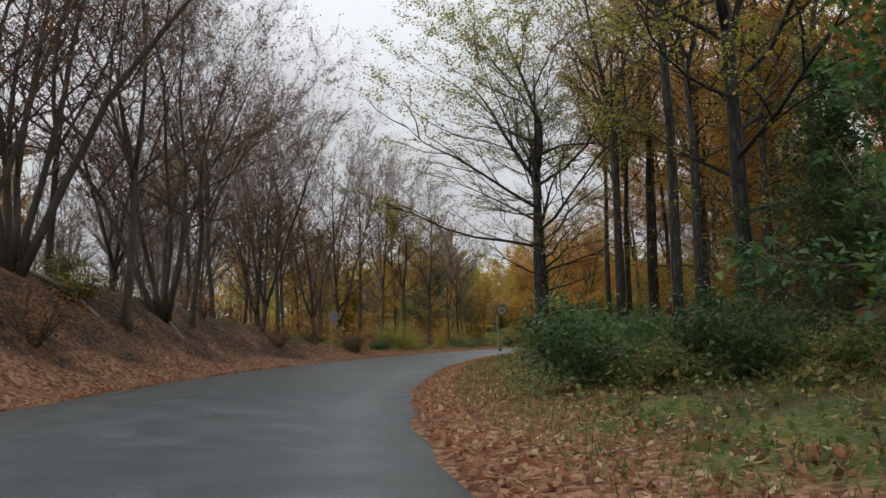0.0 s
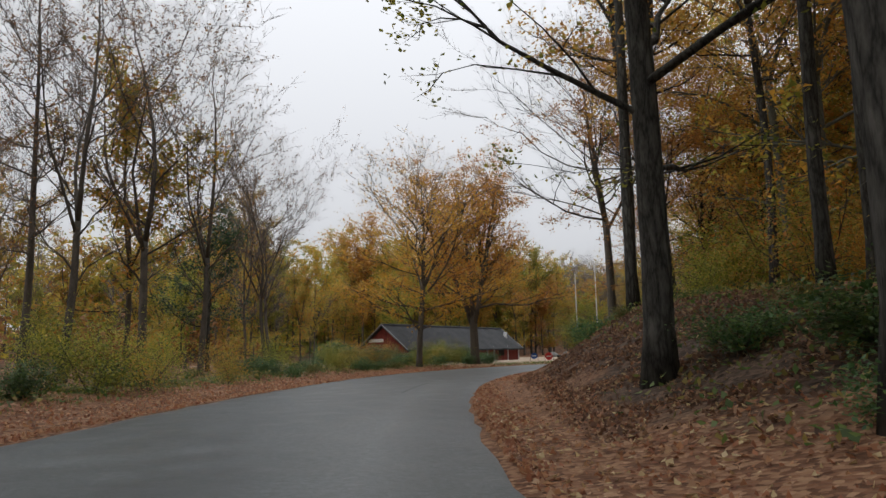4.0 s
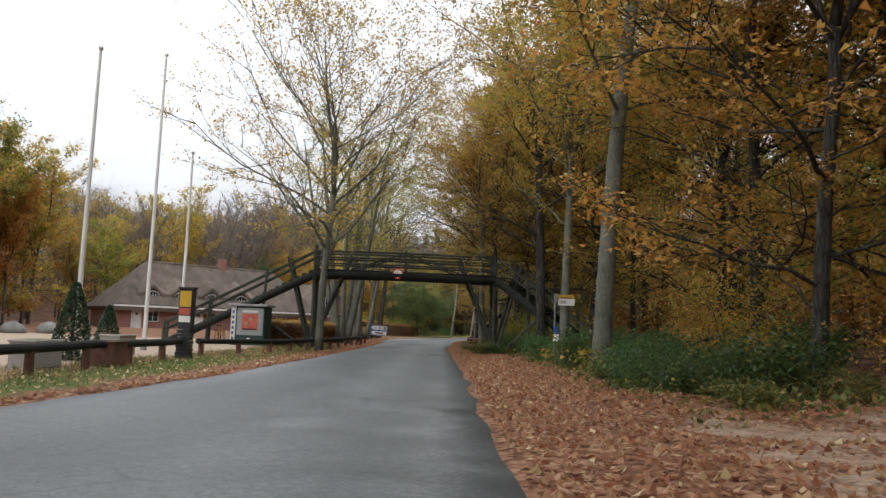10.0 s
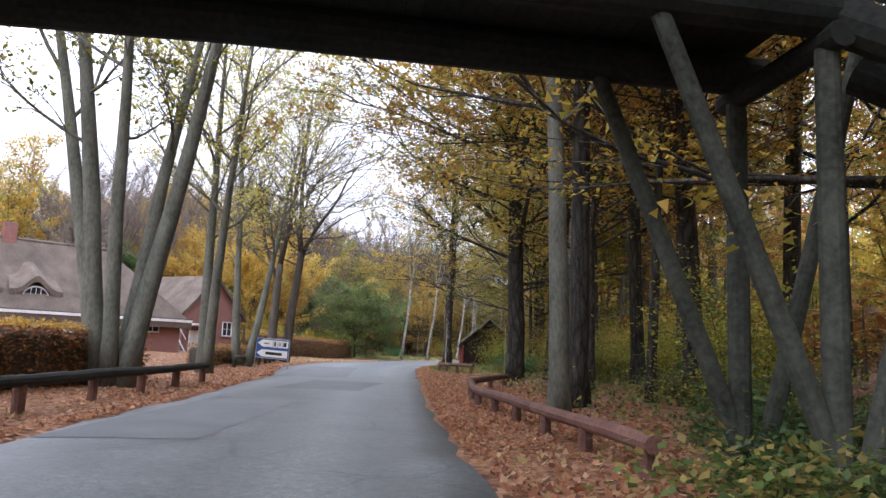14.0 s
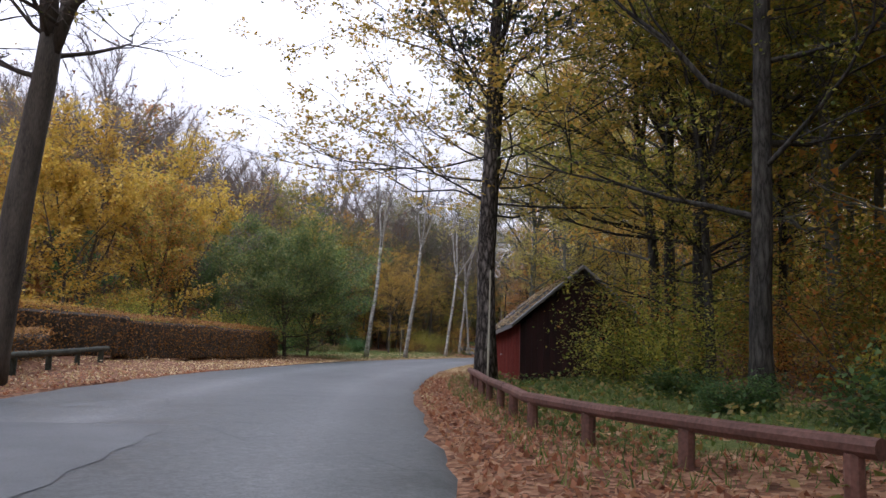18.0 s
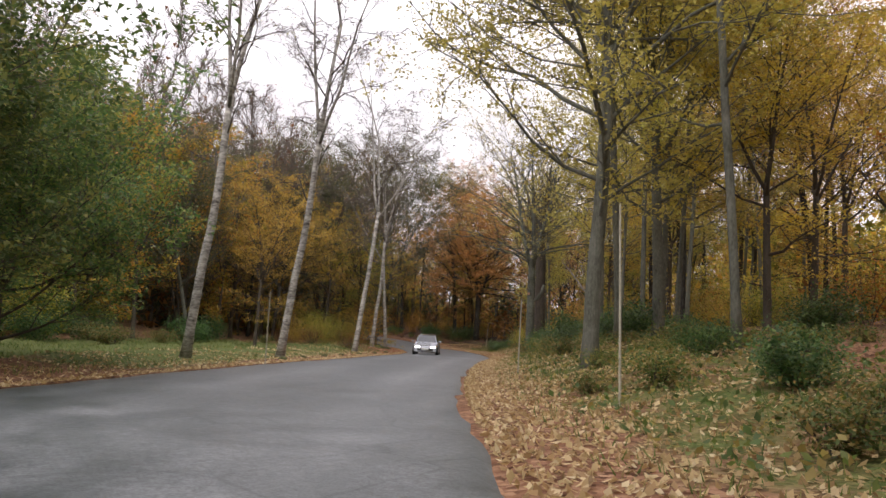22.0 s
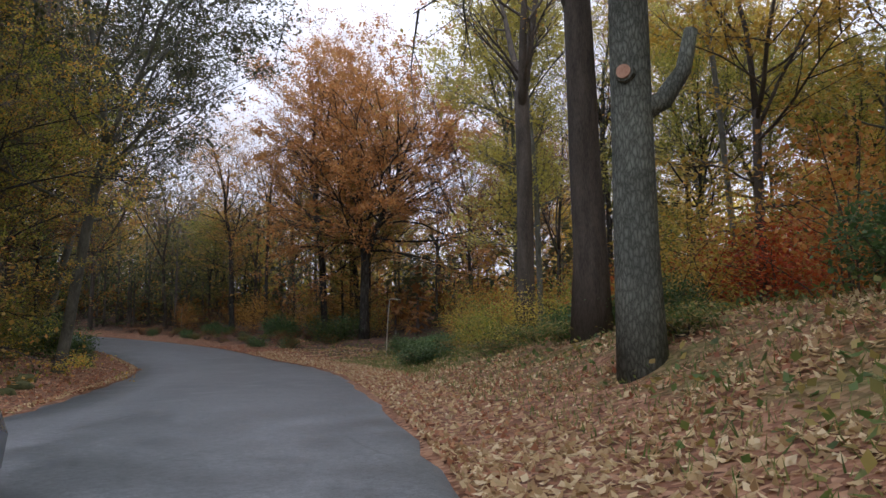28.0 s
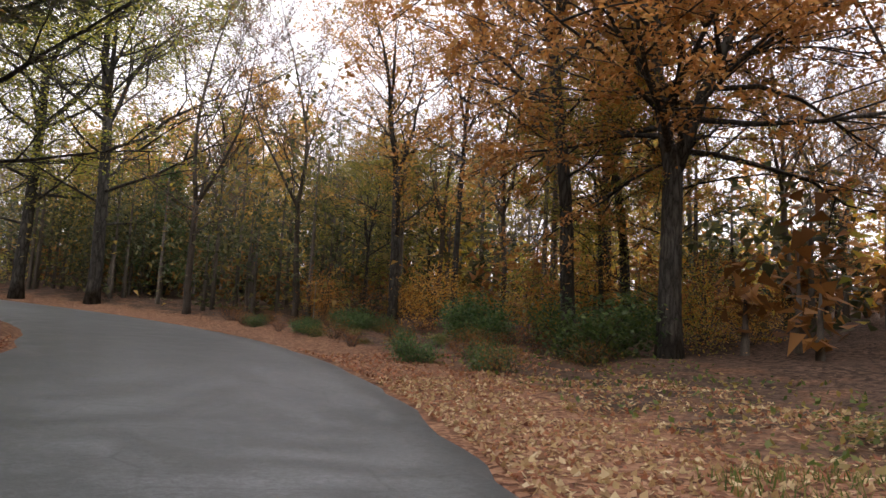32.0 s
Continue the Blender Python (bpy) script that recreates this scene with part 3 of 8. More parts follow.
# ---------------------------------------------------------------- building helpers
def link_mesh(name, verts, faces, material, parent=None, label="", smooth_faces=False):
    me = bpy.data.meshes.new(name)
    me.from_pydata([tuple(v) for v in verts], [], [tuple(f) for f in faces])
    me.materials.append(material)
    if smooth_faces:
        me.polygons.foreach_set("use_smooth", [True] * len(me.polygons))
    me.update()
    ob = new(name, me)
    ob.parent = parent
    if label:
        ob["label"] = label
    return ob


def soup(name, v, f, material, parent=None, label=""):
    """A mesh from numpy arrays: vertices and equal-sided faces."""
    me = bpy.data.meshes.new(name)
    k = f.shape[1]
    me.vertices.add(len(v))
    me.vertices.foreach_set("co", np.ascontiguousarray(v, np.float32).ravel())
    me.loops.add(f.size)
    me.loops.foreach_set("vertex_index", np.ascontiguousarray(f, np.int32).ravel())
    me.polygons.add(len(f))
    me.polygons.foreach_set("loop_start", np.arange(0, f.size, k, dtype=np.int32))
    me.polygons.foreach_set("loop_total", np.full(len(f), k, np.int32))
    me.materials.append(material)
    me.update(calc_edges=True)
    ob = new(name, me)
    ob.parent = parent
    if label:
        ob["label"] = label
    return ob


class Geo:
    """Collects shapes into one mesh."""

    def __init__(self):
        self.v, self.f = [], []

    def add(self, v, f):
        o = len(self.v)
        self.v += [tuple(map(float, p)) for p in v]
        self.f += [tuple(i + o for i in q) for q in f]
        return self

    def box(self, c, size, turn=0.0, tilt=0.0, bev=0.012):
        """A block with chamfered edges: centre, full size, turn about z and tilt about its own y, in radians."""
        hx, hy, hzz = (a / 2 for a in size)
        b = min(bev, 0.3 * min(hx, hy, hzz) * 2)
        vs, ids = [], {}
        for sx in (-1, 1):
            for sy in (-1, 1):
                for sz in (-1, 1):
                    for ax in range(3):
                        p = [sx * hx, sy * hy, sz * hzz]
                        for k in range(3):
                            if k != ax:
                                p[k] -= (sx, sy, sz)[k] * b
                        ids[sx, sy, sz, ax] = len(vs)
                        vs.append(p)
        fs = []
        for ax in range(3):
            o = [k for k in range(3) if k != ax]
            for s in (-1, 1):
                q = []
                for a, c2 in ((-1, -1), (1, -1), (1, 1), (-1, 1)):
                    sg = [0, 0, 0]
                    sg[ax], sg[o[0]], sg[o[1]] = s, a, c2
                    q.append(ids[(*sg, ax)])
                fs.append(q if (s > 0) != (ax == 1) else q[::-1])
            for a in (-1, 1):
                for c2 in (-1, 1):
                    q = []
                    for s in (-1, 1):
                        sg = [0, 0, 0]
                        sg[ax], sg[o[0]], sg[o[1]] = s, a, c2
                        q.append((ids[(*sg, o[0])], ids[(*sg, o[1])]))
                    fs.append((q[0][0], q[1][0], q[1][1], q[0][1]))
        for sx in (-1, 1):
            for sy in (-1, 1):
                for sz in (-1, 1):
                    fs.append([ids[sx, sy, sz, k] for k in range(3)])
        m = Matrix.Translation(c) @ Matrix.Rotation(turn, 4, "Z") @ Matrix.Rotation(tilt, 4, "Y")
        return self.add([m @ Vector(p) for p in vs], fs)

    def tube(self, pts, rad, k=8, cap=True):
        pts = [Vector(p) for p in pts]
        o = len(self.v)
        for i, p in enumerate(pts):
            d = (pts[min(i + 1, len(pts) - 1)] - pts[max(i - 1, 0)]).normalized()
            a = d.cross(Vector((0.31, 0.17, 0.93)) if abs(d.z) < 0.9 else Vector((1, 0.2, 0))).normalized()
            b = d.cross(a)
            r = float(rad[i]) if hasattr(rad, "__len__") else rad
            for j in range(k):
                w = 2 * math.pi * j / k
                self.v.append(tuple(p + r * (math.cos(w) * a + math.sin(w) * b)))
        for i in range(len(pts) - 1):
            for j in range(k):
                self.f.append((o + i * k + j, o + i * k + (j + 1) % k, o + (i + 1) * k + (j + 1) % k, o + (i + 1) * k + j))
        if cap:
            self.f.append(tuple(o + j for j in range(k))[::-1])
            self.f.append(tuple(o + (len(pts) - 1) * k + j for j in range(k)))
        return self

    def disc(self, c, normal, r, thick, k=28):
        n = Vector(normal).normalized()
        c = Vector(c)
        return self.tube([c - n * thick / 2, c + n * thick / 2], r, k)

    def make(self, name, material, parent=None, label="", smooth_faces=False):
        return link_mesh(name, self.v, self.f, material, parent, label, smooth_faces)


def thing(name, at, turn=0.0, label="", category="", group="", kind=""):
    ob = new(name)
    ob.empty_display_size = 0.2
    ob.matrix_world = Matrix.Translation(at) @ Matrix.Rotation(turn, 4, "Z")
    return tagged(ob, label, category, group, kind)


def lettering(text, size, material, parent, at, turn_m, name="lettering", label=""):
    """Flat letters of the built-in font, as a mesh."""
    cu = bpy.data.curves.new(name, "FONT")
    cu.body, cu.size, cu.align_x, cu.align_y, cu.extrude = text, size, "CENTER", "CENTER", 0.002
    tmp = bpy.data.objects.new(name, cu)
    me = bpy.data.meshes.new_from_object(tmp)
    bpy.data.objects.remove(tmp)
    me.materials.append(material)
    ob = new(name, me)
    ob.parent = parent
    ob.matrix_local = Matrix.Translation(at) @ turn_m
    if label:
        ob["label"] = label
    return ob


UP_FACE = Matrix.Rotation(radians(90), 4, "X")

# ---------------------------------------------------------------- ground and road


def axis(lo, hi, step):
    inner = np.arange(lo, hi + 0.1, step)
    far = np.cumsum(np.geomspace(3, 700, 16))
    return np.r_[(lo - far)[::-1], inner, hi + far]


GX, GY = axis(-62, 215, 1.35), axis(-110, 292, 1.35)
gx, gy = (a.ravel() for a in np.meshgrid(GX, GY))
gs, gl = nearest(gx, gy)
gz = height(gx, gy, gs, gl)
on_road = (gl < np.interp(gs, RIGHT_S, RIGHT_L) - 0.2) & (gl > -np.interp(gs, LEFT_S, LEFT_L) + 0.2)
gz = np.where(on_road, gz - 0.14, gz)
nx, ny = len(GX), len(GY)
ii, jj = (a.ravel() for a in np.meshgrid(np.arange(nx - 1), np.arange(ny - 1)))
gf = np.stack([jj * nx + ii, jj * nx + ii + 1, (jj + 1) * nx + ii + 1, (jj + 1) * nx + ii], 1)
ground = soup("ground", np.stack([gx, gy, gz], 1), gf, GROUND)
tagged(ground, "woodland ground under brown leaf litter, grass and sand", "ground", kind="structure")
ground.data.polygons.foreach_set("use_smooth", [True] * len(ground.data.polygons))


def box01(v, a, b, soft):
    return smooth((v - a) / soft) * smooth((b - v) / soft)


yard = box01(gs, 99, 152, 4) * box01(-gl, 6.8, 46, 3)
track = box01(gs, 97, 116, 4) * box01(gl, 2.6, 12, 2) * 0.6 + box01(gs, 164, 180, 3) * box01(gl, 1.2, 7, 1) * 0.6
grassy = box01(gs, -20, 42, 8) * box01(gl, 2.2, 9, 2) * 0.75 + box01(gs, 228, 268, 5) * box01(-gl, 6.6, 22, 2) + box01(gs, 285, 302, 4) * box01(gl, 3.0, 7.6, 1.5) + box01(gs, 182, 204, 4) * box01(gl, 2.0, 9, 1.5) * 0.9
grassy += box01(gs, 104, 150, 4) * box01(-gl, 5.0, 8.0, 1) * 0.7 + box01(gs, 20, 100, 10) * box01(-gl, 8.5, 14, 2) * 0.6
grassy += box01(gs, 262, 292, 5) * box01(gl, 2.5, 9, 2) * 0.45 + box01(gs, 204, 262, 5) * box01(gl, 1.6, 9, 1.5) * 0.55
sandy = np.clip(yard + track * 0.8, 0, 1)
cov = ground.data.attributes.new("cover", "FLOAT_COLOR", "POINT")
# earth on left bank and in woods; right verge darkened for tree shade
earth_and_shade = box01(gs, -60, 52, 10) * box01(-gl, 7.0, 30, 1.2) * 0.62 + box01(gs, 298, 400, 6) * box01(gl, 3.2, 90, 2.5) * 0.62 + box01(gl, 11, 90, 5) * 0.5 + box01(-gl, 48, 120, 6) * 0.5 + box01(gs, -30, 50, 8) * box01(gl, 3.4, 11, 1.5) * 0.5 + box01(gs, 48, 99, 5) * box01(gl, 2.2, 11, 1.2) * 0.75
cov.data.foreach_set("color", np.stack([np.clip(earth_and_shade, 0, 1), sandy, np.clip(grassy, 0, 1), np.ones_like(gs)], 1).astype(np.float32).ravel())

rs = np.arange(-95, 410, 1.0)
across = np.array([0, 0.03, 0.12, 0.22, 0.36, 0.5, 0.64, 0.78, 0.88, 0.97, 1.0])
rv, wear = [], []
edge_noise = np.random.RandomState(4)
for s in rs:
    a, b = -np.interp(s, LEFT_S, LEFT_L) + edge_noise.uniform(-0.12, 0.12), np.interp(s, RIGHT_S, RIGHT_L) + edge_noise.uniform(-0.09, 0.09)
    base = 0.055 * max(0.0, min(s - 303, 80)) * float(smooth(np.array((s - 296) / 20)))
    for u in across:
        l = a + (b - a) * u
        x, y = along(s, l)
        crown = 0.05 * (1 - (2 * u - 1) ** 2)
        rv.append((x, y, base + crown + (-0.1 if u in (0, 1) else 0.0) - 0.03))
        track_wear = math.exp(-((l + 0.75) / 0.35) ** 2) + math.exp(-((l - 0.75) / 0.35) ** 2) + math.exp(-((l + 4.2) / 0.5) ** 2) * (0.2 if s < 97 else 1.0)
        wear.append(-0.42 - 0.13 * float(smooth(np.array((97 - s) / 12))) - 0.1 * float(smooth(np.array((s - 268) / 14))) + 0.2 * track_wear - 0.12 * (u < 0.05 or u > 0.95))
m = len(across)
rf = [(i * m + j, i * m + j + 1, (i + 1) * m + j + 1, (i + 1) * m + j) for i in range(len(rs) - 1) for j in range(m - 1)]
road = link_mesh("road", rv, rf, ASPHALT, smooth_faces=True)
tagged(road, "worn grey asphalt forest road with leaf-strewn edges", "road", kind="structure")
road.data.attributes.new("wear", "FLOAT", "POINT").data.foreach_set("value", wear)


def patch(s0, s1, l0, l1, material, name, label, skew=0.0):
    pts, n = [], max(2, int((s1 - s0) / 0.6))
    for i in range(n + 1):
        s = s0 + (s1 - s0) * i / n
        for k in range(4):
            l = l0 + (l1 - l0) * k / 3 + skew * (i / n) + 0.05 * math.sin(3.1 * i + 2 * k)
            a, b = -float(np.interp(s, LEFT_S, LEFT_L)), float(np.interp(s, RIGHT_S, RIGHT_L))
            u = (l - a) / (b - a)
            x, y = along(s, l)
            pts.append((x, y, 0.05 * (1 - (2 * u - 1) ** 2) - 0.03 + 0.006))
    tagged(link_mesh(name, pts, [(i * 4 + j, i * 4 + j + 1, i * 4 + j + 5, i * 4 + j + 4) for i in range(n) for j in range(3)], material), label, "road patch", kind="structure")


patch(46.2, 47.6, -1.5, -0.75, TAR, "asphalt_patch", "small dark crumbling patch in the road", 0.2)
patch(148, 156, -4.2, -2.2, PATCH, "asphalt_patch", "paler asphalt repair patch in the road", 0.4)
patch(138.5, 141.5, 0.1, 1.0, PATCH, "asphalt_patch", "small pale asphalt repair patch in the road")
patch(169, 186, -4.9, -2.0, PATCH, "asphalt_patch", "long pale asphalt repair patch in the road", -0.6)
patch(160, 166, -3.4, -0.9, PATCH, "asphalt_patch", "pale asphalt repair patch in the road", 0.5)
patch(66, 73, -1.33, -1.24, CHALK, "worn_line", "worn white painted line on the asphalt", 0.0)

# ---------------------------------------------------------------- trees


def wander(rng, p0, d0, length, n, bend, lift):
    """A crooked line of n steps from p0 along d0, bending at random and by lift towards the sky."""
    p, d, out = np.array(p0, float), np.array(d0, float), [np.array(p0, float)]
    for _ in range(n):
        d = d + rng.normal(0, bend, 3) + np.array((0, 0, lift))
        d /= np.linalg.norm(d)
        p = p + d * length / n
        out.append(p)
    return out


def make_tree(name, label, H, r, first=0.3, limbs=18, spread=4.5, rise=35, levels=2, twigs=900, leaves=3000, leaf=0.13, foliage=None, bark=None,
              fork=0.0, stems=1, shape="round", droop=0.0, seed=1, lean=0.0, tri=False, low_leaf=0.0, category="tree", clump=0.25, limb_lift=0.1, flare=1.35, group="", bark_twig=None, thick=0.011, tilt=0.15, leader=0.0, sprays=3, bend=0.018, sides=0):
    """A tree: trunk, co-leaders above a fork, limbs, branches in flat sprays, twigs and leaves."""
    rng = np.random.RandomState(seed)
    wood = Geo()
    boughs = Geo() if bark is BARK_BIRCH else wood
    stem_lines = []
    sides = sides or (10 if levels > 1 else 6)

    def stem(p0, d0, h, r0, n=8, tip=0.14, wild=0.035):
        line = wander(rng, p0, d0, h, n, wild, 0.03)
        rad = [r0 * (1 - (1 - tip) * (i / n) ** 1.1) for i in range(n + 1)]
        stem_lines.append((line, rad))
        return line, rad

    if fork:
        fh = H * fork
        line = wander(rng, (0, 0, -0.25), (lean, 0, 1), fh + 0.25, 4, 0.02, 0.02)
        rad = [r * flare, r * 1.03, r * 0.96, r * 0.92, r * 0.86, r * 0.4]
        top = line[-1]
        wood.tube(list(line) + [top + (line[-1] - line[-2]) * 0.2], rad, sides)
        n = max(2, stems)
        for i in range(n):
            a = 2 * math.pi * (i + rng.uniform(-0.2, 0.2)) / n
            stem(top - np.array((0, 0, r * 2.2)), (0.3 * math.cos(a) + lean, 0.3 * math.sin(a), 1), (H - fh) * rng.uniform(0.85, 1.05), r * 0.72 / math.sqrt(n / 2), 8, 0.14, 0.075)
    elif leader:
        line, rad = stem((0, 0, -0.25), (lean, 0, 1), H * leader + 0.25, r, 8, 0.68, bend)
        rad[0] *= flare
        top, ahead = line[-1], line[-1] - line[-2]
        ahead = ahead / np.linalg.norm(ahead)
        turn = rng.uniform(0, 6)
        for i, (open_out, share) in enumerate(((0.12, 1.0), (0.42, 0.85), (0.5, 0.7))):
            a = turn + i * 2.2
            stem(top - ahead * r * (0.6 + 1.5 * i), (ahead[0] + open_out * math.cos(a), ahead[1] + open_out * math.sin(a), ahead[2]), H * (1 - leader) * share, r * (0.6, 0.46, 0.4)[i], 7, 0.12, 0.08)
    else:
        for i in range(stems):
            a = 2 * math.pi * i / max(stems, 1) + rng.uniform(0, 1)
            o = 0.0 if stems == 1 else r * 1.1
            t = 0.0 if stems == 1 else tilt * rng.uniform(0.5, 1.3)
            line, rad = stem((o * math.cos(a), o * math.sin(a), -0.25), (t * math.cos(a) + lean, t * math.sin(a), 1), H * rng.uniform(0.85, 1.0) if stems > 1 else H, r * (1 if stems == 1 else rng.uniform(0.75, 1.1)), 10, 0.14, bend)
            rad[0] *= flare
    for line, rad in stem_lines:
        wood.tube(line, rad, sides)
    sub_lines = []
    lo = first * H
    spans = np.array([max(0.01, ln[-1][2] - max(lo, ln[0][2] + 0.6)) for ln, _ in stem_lines])
    counts = np.maximum(1, np.round(limbs * spans / spans.sum())).astype(int)
    for (line, rad), per in zip(stem_lines, counts):
        zs = np.array([p[2] for p in line])
        if zs[-1] < lo + 0.3:
            continue
        a = rng.uniform(0, 6)
        for i in range(per):
            z0 = max(lo, line[0][2] + 0.6)
            z = z0 + (line[-1][2] - z0) * (i + rng.uniform(0.0, 1.0)) / per * 0.98
            u = (z - lo) / max(H - lo, 0.1)
            k = int(np.clip(np.searchsorted(zs, z), 1, len(line) - 1))
            f = (z - zs[k - 1]) / max(zs[k] - zs[k - 1], 1e-3)
            p = line[k - 1] + (line[k] - line[k - 1]) * f
            rr = rad[k - 1] + (rad[k] - rad[k - 1]) * f
            a += 2.4 + rng.uniform(-0.8, 0.8)
            prof = (0.45 + 0.75 * math.sin(math.pi * min(1, 0.15 + 0.85 * u))) if shape == "round" else (1.08 - u) if shape == "cone" else (0.35 + 0.75 * u)
            L = spread * prof * rng.uniform(0.55, 1.25)
            el = radians(rise + (62 - rise) * u * 0.85 + rng.uniform(-16, 16))
            d = (math.cos(a) * math.cos(el), math.sin(a) * math.cos(el), math.sin(el))
            nseg = 5 if levels > 1 else 2
            lim = wander(rng, p, d, L, nseg, 0.17, limb_lift - droop * 0.35)
            r0 = min(0.5 * rr, 0.02 + thick * L)
            boughs.tube(lim, [r0 * (1 - 0.82 * q / nseg) for q in range(nseg + 1)], 5 if levels > 1 else 3, cap=False)
            sub_lines.append((lim, 0.4))
            if levels > 1:
                flip = 1
                for q in range(6):
                    w = 0.18 + 0.8 * (q + rng.uniform(0, 1)) / 6
                    kk = min(nseg - 1, int(w * nseg))
                    b = lim[kk] + (lim[kk + 1] - lim[kk]) * (w * nseg - kk)
                    ax = lim[kk + 1] - lim[kk]
                    ax = ax / np.linalg.norm(ax)
                    flat = np.array((-ax[1], ax[0], 0.0)) * flip
                    flip = -flip
                    dd = ax + flat * rng.uniform(0.5, 1.1) + rng.normal(0, 0.25, 3) + np.array((0, 0, 0.12 - droop * 0.5))
                    dd /= np.linalg.norm(dd)
                    sub = wander(rng, b, dd, L * 0.55 * (1.15 - 0.55 * w), 3, 0.16, 0.05 - droop * 0.3)
                    boughs.tube(sub, [r0 * 0.45, r0 * 0.32, r0 * 0.22, r0 * 0.1], 3, cap=False)
                    sub_lines.append((sub, 1.0))
                    for e in range(sprays):
                        m = 1 + e % 2
                        g = sub[m] + (sub[m + 1] - sub[m]) * rng.rand()
                        d3 = (sub[m + 1] - sub[m]) / max(np.linalg.norm(sub[m + 1] - sub[m]), 1e-6)
                        d3 = d3 + np.array((-d3[1], d3[0], 0.0)) * rng.choice((-1, 1)) * rng.uniform(0.4, 1.0) + rng.normal(0, 0.2, 3)
                        d3 /= np.linalg.norm(d3)
                        tiny = wander(rng, g, d3, L * 0.27 * rng.uniform(0.6, 1.2), 2, 0.14, 0.04 - droop * 0.25)
                        boughs.tube(tiny, [r0 * 0.2, r0 * 0.14, r0 * 0.05], 3, cap=False)
                        sub_lines.append((tiny, 1.3))
        sub_lines.append((line[-4:], 0.6))
    tree = thing(name, (0, 0, 0), 0, label, category, group)
    wood.make("trunk", bark or BARK, tree, smooth_faces=True)
    if boughs is not wood:
        boughs.make("crown_wood", BARK, tree, smooth_faces=True)
    # twigs and leaves
    wts = np.array([w * np.linalg.norm(ln[-1] - ln[0]) for ln, w in sub_lines])
    wts /= wts.sum()
    pick = rng.choice(len(sub_lines), twigs, p=wts)
    tb, td = np.empty((twigs, 3)), np.empty((twigs, 3))
    for i, k in enumerate(pick):
        ln = sub_lines[k][0]
        w = rng.uniform(0.06, 1.0) * (len(ln) - 1)
        q = min(len(ln) - 2, int(w))
        tb[i] = ln[q] + (ln[q + 1] - ln[q]) * (w - q)
        dd = ln[q + 1] - ln[q]
        td[i] = dd / max(np.linalg.norm(dd), 1e-6)
    td = td * 0.8 + rng.normal(0, 0.5, (twigs, 3)) * (1, 1, 0.7) + np.array((0, 0, 0.16 - droop))
    td /= np.linalg.norm(td, axis=1, keepdims=True)
    tl = rng.uniform(0.3, 1.1, (twigs, 1)) * (0.9 if levels > 1 else 1.6)
    tip = tb + td * tl
    side = np.cross(td, rng.normal(0, 1, (twigs, 3)))
    side /= np.linalg.norm(side, axis=1, keepdims=True)
    oth = np.cross(td, side)
    tr = (0.008 if levels > 1 else 0.018) + 0.004 * rng.rand(twigs, 1)
    tv = np.stack([tb + side * tr, tb - 0.5 * side * tr + 0.87 * oth * tr, tb - 0.5 * side * tr - 0.87 * oth * tr, tip], 1).reshape(-1, 3)
    o = np.arange(twigs)[:, None] * 4
    tf = np.concatenate([o + (0, 1, 3), o + (1, 2, 3), o + (2, 0, 3)])
    lv, lf = np.zeros((0, 3)), np.zeros((0, 3 if tri else 4), int)
    if leaves:
        k = rng.randint(0, twigs, leaves)
        c = tb[k] + td[k] * tl[k] * rng.uniform(0.2, 1.05, (leaves, 1)) + rng.normal(0, clump * 0.5, (leaves, 3)) * (1, 1, 0.55)
        if low_leaf:
            c = c[rng.rand(leaves) < np.clip(1.25 - low_leaf * c[:, 2] / H, 0.04, 1)]
        lv, lf = leaf_shapes(c, leaf, rng, tri)
    mixed_soup("crown", tv, tf, lv, lf, bark_twig or TWIG, foliage, tree)
    return tree


def leaf_shapes(c, size, rng, tri=False, flat=0.35):
    """Small bent leaves round the points c: kites of four corners, or triangles for far trees."""
    n = len(c)
    d = rng.normal(0, 1, (n, 3)) * (1, 1, flat + 0.3)
    d[:, 2] -= 0.25
    d /= np.linalg.norm(d, axis=1, keepdims=True)
    s = np.cross(d, rng.normal(0, 1, (n, 3)) * (flat, flat, 0) + (0, 0, 1.0))
    s /= np.linalg.norm(s, axis=1, keepdims=True)
    nn = np.cross(d, s)
    L = size * rng.uniform(0.6, 1.25, (n, 1))
    if tri:
        v = np.stack([c - d * L * 0.5 + s * L * 0.4, c - d * L * 0.5 - s * L * 0.4, c + d * L * 0.6], 1).reshape(-1, 3)
        return v, np.arange(n * 3).reshape(-1, 3)
    v = np.stack([c - d * L * 0.5, c + s * L * 0.34 + nn * L * 0.1, c + d * L * 0.55, c - s * L * 0.34 + nn * L * 0.1], 1).reshape(-1, 3)
    return v, np.arange(n * 4).reshape(-1, 4)


def soup_leaves(name, c, size, material, parent, rng, tri=False, flat=0.35, label=""):
    v, f = leaf_shapes(c, size, rng, tri, flat)
    return soup(name, v, f, material, parent, label)


